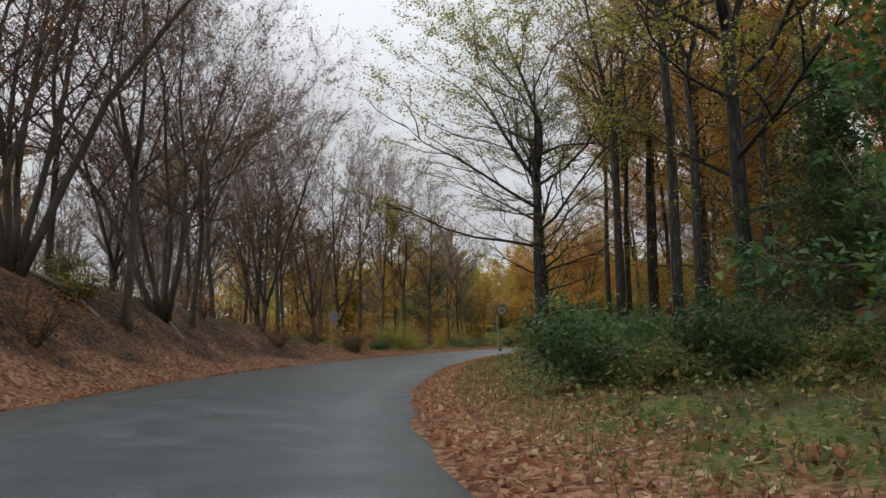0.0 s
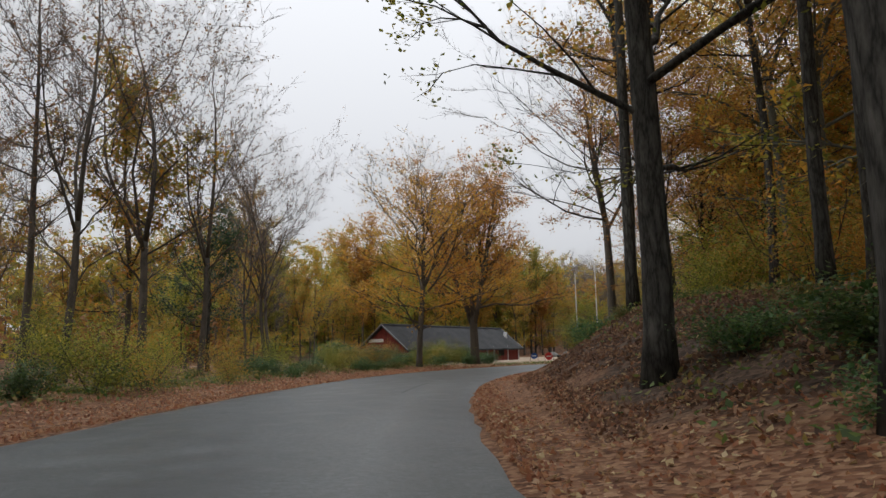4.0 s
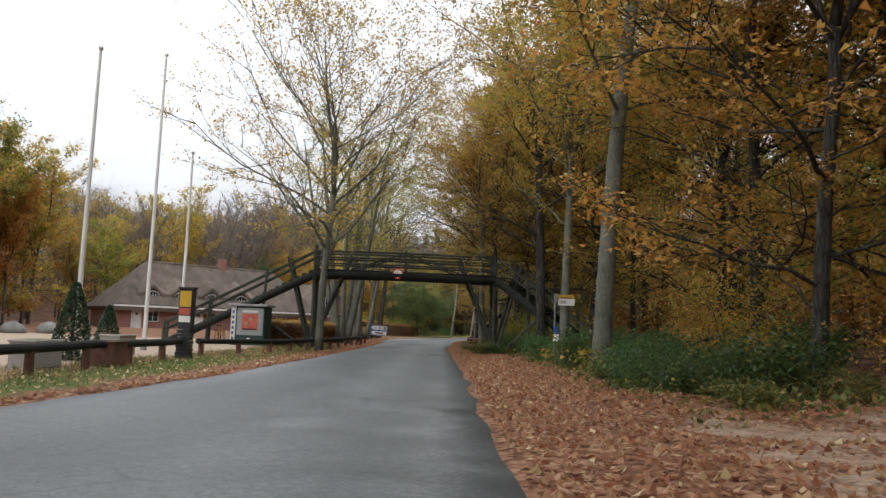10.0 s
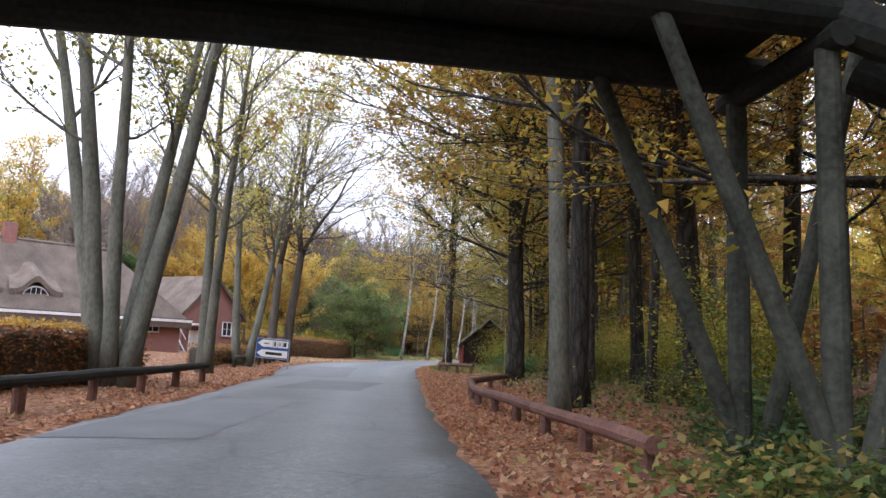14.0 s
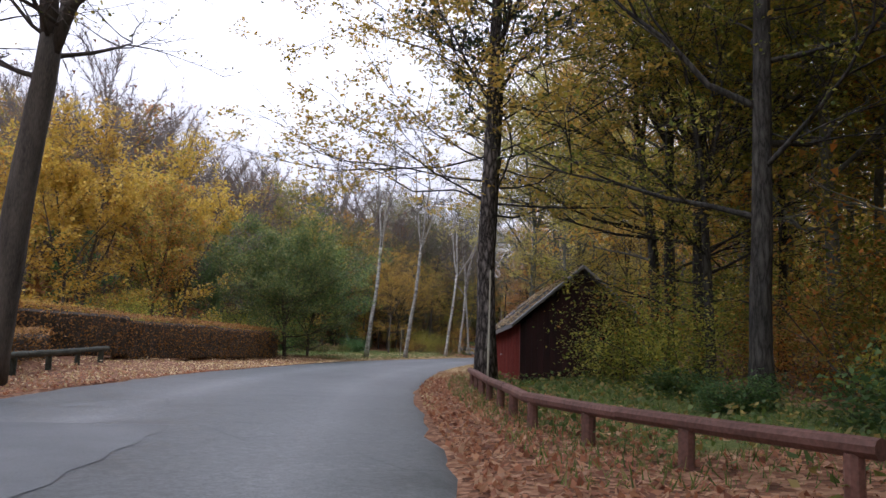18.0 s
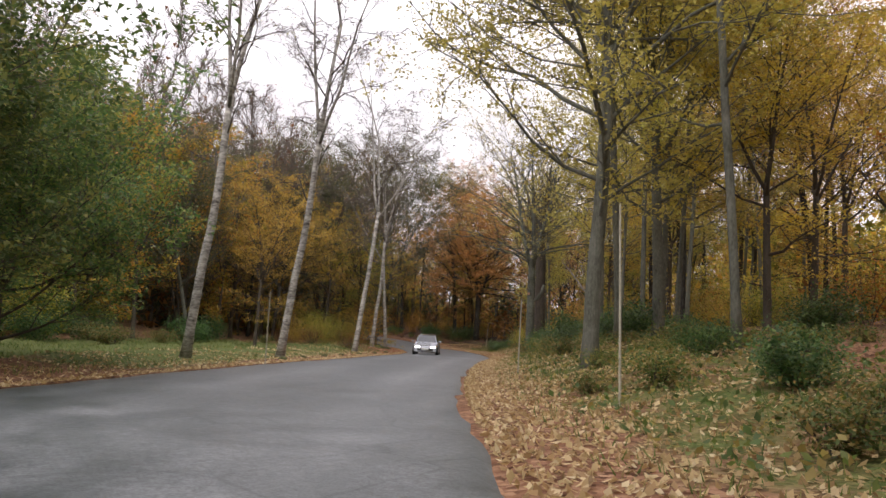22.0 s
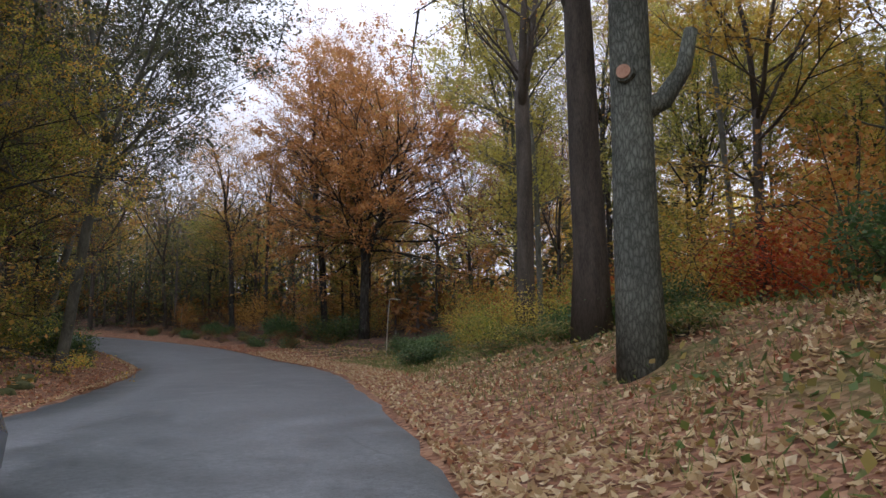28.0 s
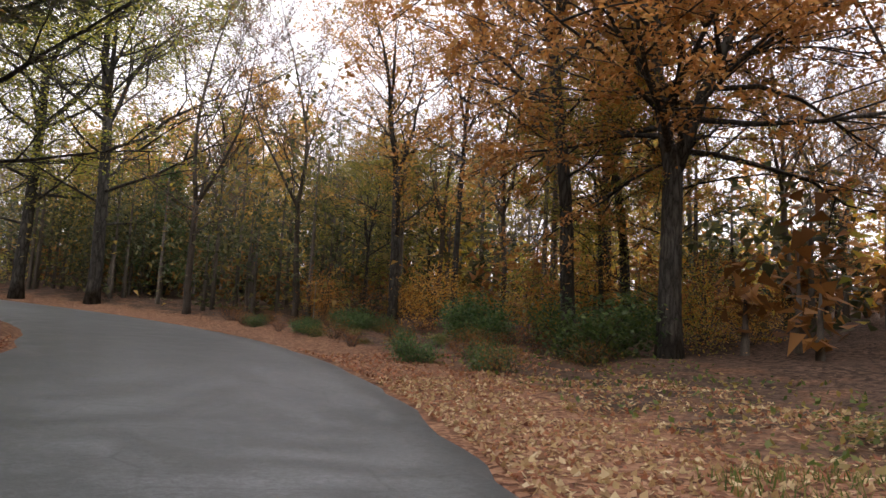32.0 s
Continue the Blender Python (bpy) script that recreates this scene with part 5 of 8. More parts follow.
SINGLES += [("near_mix", 35.3, 72.3, 1.05, 0.3), ("grey_trunk", 24.9, 57.8, 1.15, 2.8), ("grey_trunk", 33.2, 68.3, 0.9, 0.8), ("broad_gold", 42.4, 75.8, 1.0, 0.7), ("low_orange", 23.9, 50.8, 0.95, 2.6), ("near_orange", 41.6, 84.4, 0.95, 3.0), ("bridge_gold", 25.3, 77.9, 1.05, 2.0),
            ("multi", 34.0, 93.0, 1.0, 0.2), ("twin", 39.8, 101.8, 1.0, 0.9), ("twin", 44.8, 110.0, 0.95, 2.4), ("lean_lime", 53.35, 122.4, 1.0, -0.75), ("lime", 52.0, 121.8, 1.0, 0.5),
            ("grey_trunk", 39.4, 82.9, 0.85, 4.0), ("near_olive", 49.2, 94.4, 0.95, 1.0, 1.5), ("near_mix", 53.9, 96.8, 1.0, 2.0, 1.5), ("pine", 66.6, 120.3, 1.1, 0.4), ("overhang", 66.98, 120.72, 1.0, 0.5, 1.15), ("low_beech", 77.5, 116.0, 0.9, 2.6), ("low_beech", 31.6, 53.0, 0.95, 4.2), ("low_beech", 25.6, 44.5, 0.95, 0.2), ("low_beech", 28.0, 50.5, 1.0, 3.0), ("low_orange", 23.0, 35.5, 0.95, 1.0), ("low_beech", 26.5, 40.5, 1.05, 2.0), ("low_orange", 12.9, 29.0, 1.0, 0.3), ("low_orange", 15.5, 33.0, 0.95, 3.1), ("low_beech", 36.8, 62.5, 1.0, 3.6), ("low_beech", 46.5, 76.0, 0.95, 1.6), ("low_orange", 41.5, 64.5, 1.0, 5.4),
            ("grey_trunk", 62.9, 104.8, 1.1, 1.5), ("near_olive", 64.9, 110.6, 0.95, 3.3), ("near_olive", 75.6, 119.4, 0.95, 5.5), ("near_orange", 79.5, 122.5, 1.0, 0.9), ("near_olive", 74.0, 117.2, 0.85, 5.2, 1.3), ("low_olive", 70.4, 114.8, 0.78, 5.2), ("olive_sap", 68.6, 116.5, 0.62, 1.0, 1.2), ("olive_sap", 67.0, 113.8, 0.7, 2.6, 1.2), ("mix_sap", 71.2, 117.2, 1.0, 0.4, 1.2), ("thin", 66.8, 108.4, 0.95, 2.0), ("near_orange", 47.0, 85.0, 0.95, 2.2, 1.3)]
SINGLES += [("birch", 93.0, 158.0, 1.0, -0.9), ("birch", 86.8, 155.4, 0.95, -1.2), ("birch", 105.6, 166.8, 0.9, -0.4), ("birch", 116.3, 176.3, 0.9, -1.6), ("birch", 120.2, 178.5, 0.8, 3.2),
            ("bush_tree", 75.0, 148.0, 0.85, 0.3), ("bush_tree", 79.5, 152.6, 0.75, 2.2), ("far_mix", 66.5, 149.5, 0.55, 1.0), ("far_gold", 71.5, 156.5, 0.85, 2.2), ("broad_pale", 91.65, 141.5, 1.0, 2.0), ("broad_pale", 99.5, 143.0, 0.95, 4.4), ("tall_pale", 116.3, 154.8, 1.1, 2.2), ("tall_pale", 115.8, 148.8, 1.1, 4.1), ("tall_pale", 97.8, 143.8, 1.15, 1.2),
            ("tall_pale", 102.9, 144.5, 1.0, 3.0), ("tall_pale", 105.0, 144.7, 0.9, 4.0), ("tall_pale", 90.5, 136.8, 0.95, 0.5), ("tall_pale", 122.0, 156.3, 1.0, 5.0), ("tall_pale", 127.4, 159.6, 1.0, 2.0),
            ("oak", 123.4, 165.2, 1.0, 2.2), ("oak_bare", 129.8, 168.5, 1.0, 4.0), ("oak_dark", 137.9, 174.3, 1.0, 1.1), ("orange_fork", 157.2, 197.4, 1.0, 1.55), ("near_orange", 159.6, 214.6, 0.85, 0.3, 1.3), ("thin", 163.6, 214.4, 0.85, 1.2),
            ("near_orange", 166.0, 205.0, 0.8, 2.0, 1.3), ("bare_a", 155.0, 229.0, 1.15, 1.0, 1.2), ("dusk_tree", 127.6, 187.8, 1.1, -1.0, 1.15), ("dusk_tree", 117.5, 190.0, 1.1, 1.0, 1.2), ("dusk_tree", 128.0, 207.0, 1.0, 0.3, 1.2), ("gold_sap", 119.8, 180.6, 1.3, 3.0), ("ev_bush", 147.0, 185.9, 0.56, 0.3, 1.45), ("ev_bush", 148.3, 184.5, 0.6, 1.7, 1.45), ("ev_bush", 149.0, 186.7, 0.6, 2.9, 1.45), ("ev_bush", 150.5, 184.1, 0.6, 4.9, 1.45), ("ev_bush", 151.2, 186.3, 0.6, 3.9, 1.45), ("bramble", 147.2, 187.6, 0.6, 0.9, 1.4), ("tall_pale", 141.7, 167.3, 1.0, 1.0),
            ("bare_b", 128.5, 198.0, 1.0, 1.0), ("gold", 100.5, 170.5, 0.6, 1.0), ("broad_gold", 111.2, 183.2, 0.62, 1.0), ("dusk_tree", 99.5, 176.5, 0.75, 3.0, 1.2), ("bare_a", 119.5, 186.5, 1.0, 2.0)]
for s_, l_, sc in ((45, 5.0, 0.4), (47, 6.6, 0.55), (49.5, 4.7, 0.42), (52, 6.0, 0.55), (44, 7.6, 0.55), (55, 5.2, 0.45), (41, 6.4, 0.5), (50.5, 8.0, 0.6)):
    SINGLES.append(("ev_bush", *map(float, along(s_, l_)), sc, s_, 1.3))
for s_, l_, sc in ((314, -10.2, 1.2), (321, -12, 1.1), (304, -15, 0.9)):
    SINGLES.append(("dusk_tree", *map(float, along(s_, l_)), sc, s_, 1.22))
SINGLES += [("near_olive", 140.4, 217.6, 1.2, 0.4, 1.35), ("near_olive", 152.8, 240.0, 1.4, 2.0, 1.4), ("near_olive", 149.6, 247.0, 1.4, 4.0, 1.4), ("low_olive", 145.5, 252.0, 1.4, 1.0, 1.3), ("holly", 160.5, 247.0, 1.1, 1.0),
            ("low_olive", 147.5, 169.8, 0.75, 0.6), ("low_olive", 152.5, 164.0, 0.75, 2.6), ("tall_pale", 145.0, 162.5, 0.95, 4.1, 1.2), ("mix_sap", 141.2, 166.2, 1.4, 0.3), ("olive_sap", 143.6, 169.6, 1.1, 2.0), ("mix_sap", 140.4, 162.8, 1.3, 4.4), ("olive_sap", 147.0, 166.8, 1.3, 3.3),
            ("near_orange", 161.5, 185.5, 0.7, 0.9, 1.2), ("low_orange", 166.5, 189.0, 0.85, 3.9), ("bare_a", 169.0, 182.5, 1.1, 2.2), ("low_olive", 163.5, 178.5, 0.8, 5.0), ("tall_pale", 173.0, 191.5, 0.9, 1.1)]
for kind, x, y, sc, turn, *wide in SINGLES:
    plant(kind, x, y, sc, turn, wide=wide[0] if wide else 1.0)

# the woods on both sides
wood_rng = random.Random(7)
KEEP_OUT = [(-7, 56, 5.5), (-4, 62, 5.5), (0, 68, 6), (4, 75, 6), (12, 86, 13), (28, 112, 9), (26, 131, 7), (34, 132, 7.5), (44, 133, 7.5), (54, 140, 7.5), (16, 72, 13), (24, 88, 8), (70, 124, 6.5), (20, 100, 9), (145.5, 186.6, 3.2), (20, 45, 4.2), (17, 42.5, 4), (115, 166, 3), (148, 192, 4.5), (152, 193.5, 4.5), (66, 114.5, 4), (63, 115, 3), (61.5, 108, 2.5)]

CLEAR = [(156.6, 194.6, 3.4)]  # leafy floor before the forked beech


def free(x, y, gap, edge):
    s, l = nearest(x, y)
    s, l = s[0], l[0]
    if s > LS[-1] - 2 or s < LS[0] + 2:
        return False
    if -np.interp(s, LEFT_S, LEFT_L) - edge < l < np.interp(s, RIGHT_S, RIGHT_L) + edge:
        return False
    if any((x - a) ** 2 + (y - b) ** 2 < c * c for a, b, c in KEEP_OUT):
        return False
    return all((x - a) ** 2 + (y - b) ** 2 > gap * gap for a, b in PLANTED)


def scatter(n, s0, s1, l0, l1, kinds, gap=3.0, edge=3.0, lo=0.8, hi=1.2, tries=12, glades=0):
    done = 0
    for _ in range(n * tries):
        if done >= n:
            break
        x, y = along(wood_rng.uniform(s0, s1), wood_rng.uniform(l0, l1))
        if not free(x, y, gap, edge):
            continue
        kind, size, turn = wood_rng.choice(kinds), wood_rng.uniform(lo, hi), wood_rng.uniform(0, 6.28)
        done += 1
        if glades and done % glades == 0 or any((x - a) ** 2 + (y - b) ** 2 < c * c for a, b, c in CLEAR):
            PLANTED.append((x, y))
            continue
        plant(kind, x, y, size, turn)


# right-hand wood
scatter(18, -25, 48, 9, 22, ["thin", "thin", "thin", "near_olive"], 3.2, 6.5, glades=3)
scatter(15, -30, 60, 22, 60, ["far_orange", "far_mix", "far_olive", "far_bare"], 3.0, 14, glades=2)
scatter(20, 48, 92, 9, 22, ["tall", "beech_a", "tall", "beech_b"], 3.0, 6.5, glades=4)
scatter(22, 40, 100, 18, 60, ["far_orange", "far_orange", "far_mix", "far_bare"], 3.0, 14, glades=2)
scatter(20, 92, 132, 9, 22, ["low_beech", "low_orange", "near_olive", "low_beech"], 3.6, 7.5, glades=3)
scatter(21, 96, 150, 20, 60, ["far_orange", "far_mix", "far_olive"], 3.0, 16, glades=3)
scatter(18, 146, 190, 8.5, 20, ["near_olive", "near_mix", "tall", "olive"], 3.0, 6.5, glades=2)
scatter(19, 145, 205, 20, 60, ["far_olive", "far_mix", "far_orange"], 3.0, 14, glades=3)
scatter(16, 186, 232, 12, 24, ["beech_a", "olive", "tall_pale", "beech_b"], 3.2, 8)
scatter(20, 222, 300, 10, 26, ["tall_pale", "tall_pale", "tall_pale", "gold"], 3.0, 7.5)
scatter(24, 210, 300, 28, 65, ["far_gold", "far_olive", "far_bare", "far_gold"], 3.4, 18, 0.7, 1.0)
scatter(15, 258, 304, 10, 30, ["thin", "thin", "tall_pale", "near_orange"], 3.0, 6.5, 0.85, 1.1)
scatter(14, 300, 345, 9, 26, ["bare_a", "near_orange", "bare_a", "tall_pale"], 3.4, 6.5, glades=3)
scatter(19, 300, 365, 24, 65, ["far_bare", "far_gold", "far_bare", "far_bare"], 3.4, 12, 0.7, 0.95)
# left-hand wood
scatter(26, -30, 50, -24, -9, ["bare_a", "bare_b", "bare_a", "bare_b"], 2.6, 3, glades=3)
scatter(14, -30, 50, -45, -22, ["far_bare", "far_bare", "far_orange"], 3.0, 12, glades=2)
scatter(18, 52, 92, -30, -13, ["bare_a", "bare_b", "bare_a"], 3.0, 6, glades=3)
scatter(12, 45, 100, -60, -28, ["far_bare", "far_bare", "far_mix"], 3.0, 16, glades=2)
scatter(40, 104, 190, -85, -40, ["far_orange", "far_mix", "far_olive", "far_mix", "far_olive"], 3.0, 26, 0.75, 1.0)
scatter(28, 124, 190, -70, -42, ["far_olive", "far_mix", "far_orange", "far_olive", "far_mix"], 2.6, 26, 0.9, 1.1)
scatter(14, 96, 135, -60, -30, ["far_olive", "far_mix", "far_bare"], 3.0, 18, 0.5, 0.75)
scatter(14, 48, 104, -52, -18, ["far_bare", "far_bare", "bare_a", "far_bare", "far_mix"], 3.2, 10, 0.75, 1.05)
scatter(12, 110, 215, -75, -34, ["far_mix", "far_olive", "far_gold", "far_mix"], 3.2, 26, 0.7, 0.9)
scatter(8, 205, 226, -34, -20, ["far_gold", "far_gold", "far_green", "far_mix"], 3.2, 9, 0.55, 0.75)
scatter(12, 226, 262, -34, -19, ["far_green", "far_olive", "bare_b", "bare_a"], 3.0, 9, 0.5, 0.8)
scatter(26, 222, 292, -52, -26, ["far_bare", "bare_a", "far_bare"], 2.6, 14, 1.0, 1.25)
scatter(28, 195, 275, -75, -30, ["far_bare", "far_bare", "far_mix"], 3.0, 22, 0.95, 1.2)
scatter(11, 246, 310, -34, -20, ["far_olive", "bare_a", "far_mix", "bare_b"], 3.0, 10, 0.7, 1.0)
scatter(24, 262, 340, -75, -26, ["far_bare", "far_mix", "far_olive", "far_bare"], 3.0, 18)
scatter(24, 300, 345, -28, -8, ["ev_bush", "olive_sap", "brush", "mix_sap"], 2.0, 4, 0.8, 1.4)
scatter(30, 312, 350, 7, 40, ["ev_bush", "brush", "mix_sap", "olive_sap"], 2.0, 6, 0.8, 1.4, glades=2)
scatter(14, 306, 350, -22, -9, ["olive", "bare_a", "gold"], 3.0, 4)
scatter(34, 325, 395, -50, 50, ["far_bare", "far_mix", "far_bare", "far_orange", "far_bare"], 3.0, 3, 0.7, 1.0)
scatter(9, 308, 345, 9, 24, ["low_orange", "low_beech", "low_olive"], 3.4, 6, 0.5, 0.7, glades=3)

scatter(24, 250, 332, -60, -17, ["far_bare", "bare_a", "far_bare"], 2.6, 8, 1.0, 1.3)
scatter(14, 262, 320, 30, 60, ["far_gold", "far_olive", "far_mix"], 3.0, 16, 0.7, 1.0)
scatter(10, 284, 330, -28, -9.5, ["low_olive", "low_beech", "bare_b"], 3.0, 3.5, 0.5, 0.7)

# understorey
scatter(20, 66, 97, 4.6, 10, ["bramble", "bramble", "olive_sap", "ev_bush"], 1.3, 3.4, 0.35, 0.7)
scatter(44, 299, 336, 3.8, 10, ["brush", "bramble", "brush", "ev_bush"], 1.2, 2.6, 0.3, 0.6)
scatter(16, 298, 330, -14, -8, ["brush", "bramble", "ev_bush"], 1.3, 1.8, 0.4, 0.8)
scatter(15, 262, 312, 14, 34, ["orange_sap", "gold_sap", "mix_sap", "gold_sap", "red_sap"], 2.0, 10, 1.0, 1.6)
scatter(22, 238, 264, 3.6, 10, ["ev_bush", "bramble", "ev_bush", "bramble"], 1.3, 2.6, 0.5, 0.9)
scatter(40, 0, 60, 5.0, 12, ["ev_bush", "bramble", "bramble", "ev_bush", "bramble"], 1.5, 3.6, 0.5, 0.95)
scatter(16, 60, 100, 9, 18, ["orange_sap", "mix_sap", "olive_sap"], 1.8, 6, 0.8, 1.4)
scatter(20, 96, 135, 9, 15, ["bramble", "mix_sap", "ev_bush", "orange_sap"], 1.6, 7, 0.6, 1.0)
scatter(44, 110, 142, 5.0, 9, ["bramble", "bramble", "bramble", "ev_bush"], 1.15, 3.2, 0.5, 0.85)
scatter(26, 146, 188, 5.6, 13, ["ev_bush", "bramble", "ev_bush", "olive_sap"], 1.5, 4.4, 0.45, 0.8)
scatter(16, 178, 206, 10, 18, ["olive_sap", "mix_sap", "orange_sap"], 1.8, 8, 0.8, 1.3)
scatter(34, 216, 262, 3.4, 12, ["bramble", "bramble", "ev_bush", "bramble"], 1.5, 2.4, 0.4, 0.8)
scatter(18, 230, 300, 9, 22, ["gold_sap", "orange_sap", "mix_sap", "olive_sap"], 2.0, 7, 0.7, 1.2)
scatter(10, 262, 300, 6.5, 12, ["bramble", "ev_bush", "gold_sap"], 1.8, 5.2, 0.4, 0.8)
scatter(20, 300, 335, 6, 18, ["ev_bush", "mix_sap", "bramble", "orange_sap"], 1.8, 4.5, 0.6, 1.2)
scatter(30, -20, 52, -16, -8.2, ["brush", "brush", "bramble"], 1.6, 1.8, 0.6, 1.1)
scatter(54, 50, 107, -15, -9.4, ["olive_sap", "bramble", "ev_bush", "mix_sap", "ev_bush"], 1.4, 2.6, 0.38, 0.62)
scatter(24, 205, 262, -26, -15, ["olive_sap", "ev_bush", "ev_bush", "bramble"], 1.8, 7, 0.7, 1.2)
scatter(22, 262, 312, -16, -8.4, ["bramble", "gold_sap", "brush", "olive_sap"], 1.8, 2.6, 0.5, 0.9)

# bushes before the barn, low branches by the shed, undergrowth round the oaks, bare trees on the bank
LATER = [("ev_bush", -9.7, 43.5, 1.0, 0.0, 1.3), ("olive_sap", -8.8, 43.8, 0.42, 0.7, 1.5), ("ev_bush", -8.5, 46.0, 1.1, 1.4, 1.3), ("ev_bush", -7.4, 47.3, 0.6, 2.1, 1.4), ("ev_bush", -6.7, 50.5, 0.95, 2.8, 1.3),
            ("ev_bush", -4.6, 50.8, 0.7, 3.5, 1.4), ("ev_bush", -3.3, 55.1, 1.0, 4.2, 1.3), ("ev_bush", -1.9, 58.2, 0.75, 4.9, 1.4), ("ev_bush", -0.2, 60.2, 0.85, 5.6, 1.3), ("ev_bush", 1.0, 61.6, 0.6, 1.0, 1.3), ("ev_bush", 2.3, 63.9, 0.55, 2.0, 1.3), ("ev_bush", 34.3, 74.6, 0.4, 1.2, 1.3), ("bramble", 33.6, 75.4, 0.8, 0.2, 1.2), ("ev_bush", 36.0, 76.6, 0.5, 3.2, 1.3), ("ev_bush", 37.2, 74.4, 0.5, 5.2, 1.3), ("ev_bush", 38.6, 78.4, 0.6, 2.2, 1.3),
            ("ev_bush", 65.4, 112.6, 0.42, 1.1, 1.4), ("ev_bush", 63.4, 110.4, 0.4, 2.8, 1.4), ("ev_bush", 60.8, 105.6, 0.75, 0.8, 1.3), ("ev_bush", 62.6, 107.4, 0.6, 3.8, 1.3), ("olive_sap", 136.7, 175.4, 0.5, 10.5, 1.4), ("gold_sap", 134.6, 172.7, 0.55, 11.8, 1.3), ("bramble", 132.4, 172.7, 0.6, 11.1, 1.4),
            ("bramble", 132.0, 171.0, 0.7, 12.5, 1.4), ("olive_sap", 137.0, 171.5, 0.55, 13.3, 1.3), ("bramble", 130.3, 169.4, 0.6, 14.0, 1.4), ("ev_bush", 130.5, 168.4, 0.5, 15.4, 1.3), ("bramble", 132.4, 169.1, 0.7, 14.8, 1.3),
            ("red_sap", 142.0, 172.1, 1.2, 13.7, 1.2), ("red_sap", 133.4, 163.6, 1.0, 0.7, 1.3), ("red_sap", 136.4, 165.2, 1.2, 2.7, 1.3), ("orange_sap", 135.0, 161.4, 1.1, 4.7, 1.3), ("bramble", 124.6, 164.9, 0.55, 2.0, 1.3), ("ev_bush", 135.6, 177.5, 0.45, 8.8, 1.6), ("tall_pale", 147.7, 179.2, 0.9, 13.3, 1.2), ("tall_pale", 143.3, 176.2, 0.9, 14.7, 1.2), 
            ("bare_a", -14.5, 19.2, 1.1, 11.2, 1.2)]
for s_, l_, turn in ((157, 6.5, 0.5), (164.5, 6.8, 2.6)):
    LATER.append(("overhang", *map(float, along(s_, l_)), 0.95, turn, 1.2))
for kind, x, y, sc, turn, wide in LATER:
    plant(kind, x, y, sc, turn, wide=wide)


# ---------------------------------------------------------------- distant woods, too many to tell apart


def distant_woods(name, label, zones, material, seed, per=240, size=0.8, tall=(11, 17), twiggy=False, clear=24):
    """Far rows of trees as one mass: thin trunks and crowns of many leaf clumps, or of bare twigs."""
    rng = np.random.RandomState(seed)
    vs, fs, o = [], [], 0
    tv, tf, to = [], [], 0
    for n, s0, s1, l0, l1 in zones:
        for _ in range(n):
            x, y = along(rng.uniform(s0, s1), rng.uniform(l0, l1))
            s, l = nearest(x, y)
            if abs(l[0]) < clear or any((x - a) ** 2 + (y - b) ** 2 < c * c for a, b, c in KEEP_OUT):
                continue
            z = hz(x, y)
            H = rng.uniform(*tall)
            R = H * rng.uniform(0.2, 0.3)
            a = rng.uniform(0, 6.28)
            q = np.array([(x + 0.2 * math.cos(a + k * 2.1), y + 0.2 * math.sin(a + k * 2.1), z - 0.3) for k in range(3)] + [(x, y, z + H * 0.9)])
            tv.append(q)
            tf.append(np.array(((0, 1, 3), (1, 2, 3), (2, 0, 3))) + to)
            to += 4
            m = per
            if twiggy:
                b = np.stack([x + rng.normal(0, R * 0.2, m), y + rng.normal(0, R * 0.2, m), z + H * rng.uniform(0.2, 0.8, m)], 1)
                d = rng.normal(0, 0.5, (m, 3)) + np.stack([(b[:, 0] - x) * 0.6, (b[:, 1] - y) * 0.6, np.full(m, 0.8)], 1)
                d /= np.linalg.norm(d, axis=1, keepdims=True)
                tip = b + d * rng.uniform(0.12, 0.3, (m, 1)) * H
                sd = np.cross(d, rng.normal(0, 1, (m, 3)))
                sd *= 0.035 / np.linalg.norm(sd, axis=1, keepdims=True)
                v = np.stack([b + sd, b - sd, tip], 1).reshape(-1, 3)
            else:
                lobe = rng.normal(0, 1, (7, 3)) * (R * 0.6, R * 0.6, H * 0.24) + (x, y, z + H * 0.5)
                c = lobe[rng.randint(0, 7, m)] + rng.normal(0, 1, (m, 3)) * (R * 0.38, R * 0.38, H * 0.12)
                c[:, 2] = np.maximum(c[:, 2], z + 0.4)
                v, _ = leaf_shapes(c, size, rng, True)
            vs.append(v)
            fs.append(np.arange(len(v)).reshape(-1, 3) + o)
            o += len(v)
    mixed_soup(name, np.concatenate(tv), np.concatenate(tf), np.concatenate(vs), np.concatenate(fs), BARK, TWIG if twiggy else material, None)
    tagged(bpy.data.objects[name], label, "woods", kind="stuff")


distant_woods("distant_orange_woods", "distant autumn woods in orange and brown", [(14, -40, 72, 40, 95), (50, 72, 100, 40, 95), (90, 100, 200, 45, 95), (30, 300, 390, 50, 90), (40, 250, 340, -110, -50)], LEAF_ORANGE, 61)
distant_woods("distant_mixed_woods", "distant woods with green and orange leaves", [(90, 90, 220, 40, 95), (150, 95, 215, -120, -72), (90, 215, 320, -110, -60), (60, 330, 400, -80, 60)], LEAF_MIX, 62)
distant_woods("distant_olive_woods", "distant woods in olive green", [(120, 130, 230, 40, 95), (110, 90, 205, -120, -70)], LEAF_OLIVE, 63)
distant_woods("distant_golden_woods", "distant woods in golden yellow", [(180, 205, 320, 40, 95), (40, 100, 200, -110, -70)], LEAF_GOLD, 64)
distant_woods("distant_bare_woods", "distant bare woods with fine twigs", [(22, -40, 70, -80, -36), (120, 190, 300, -120, -55), (60, 300, 390, -80, -20), (36, 40, 120, -80, -40), (70, 200, 272, -100, -60)], None, 65, per=170, twiggy=True, tall=(16, 23))
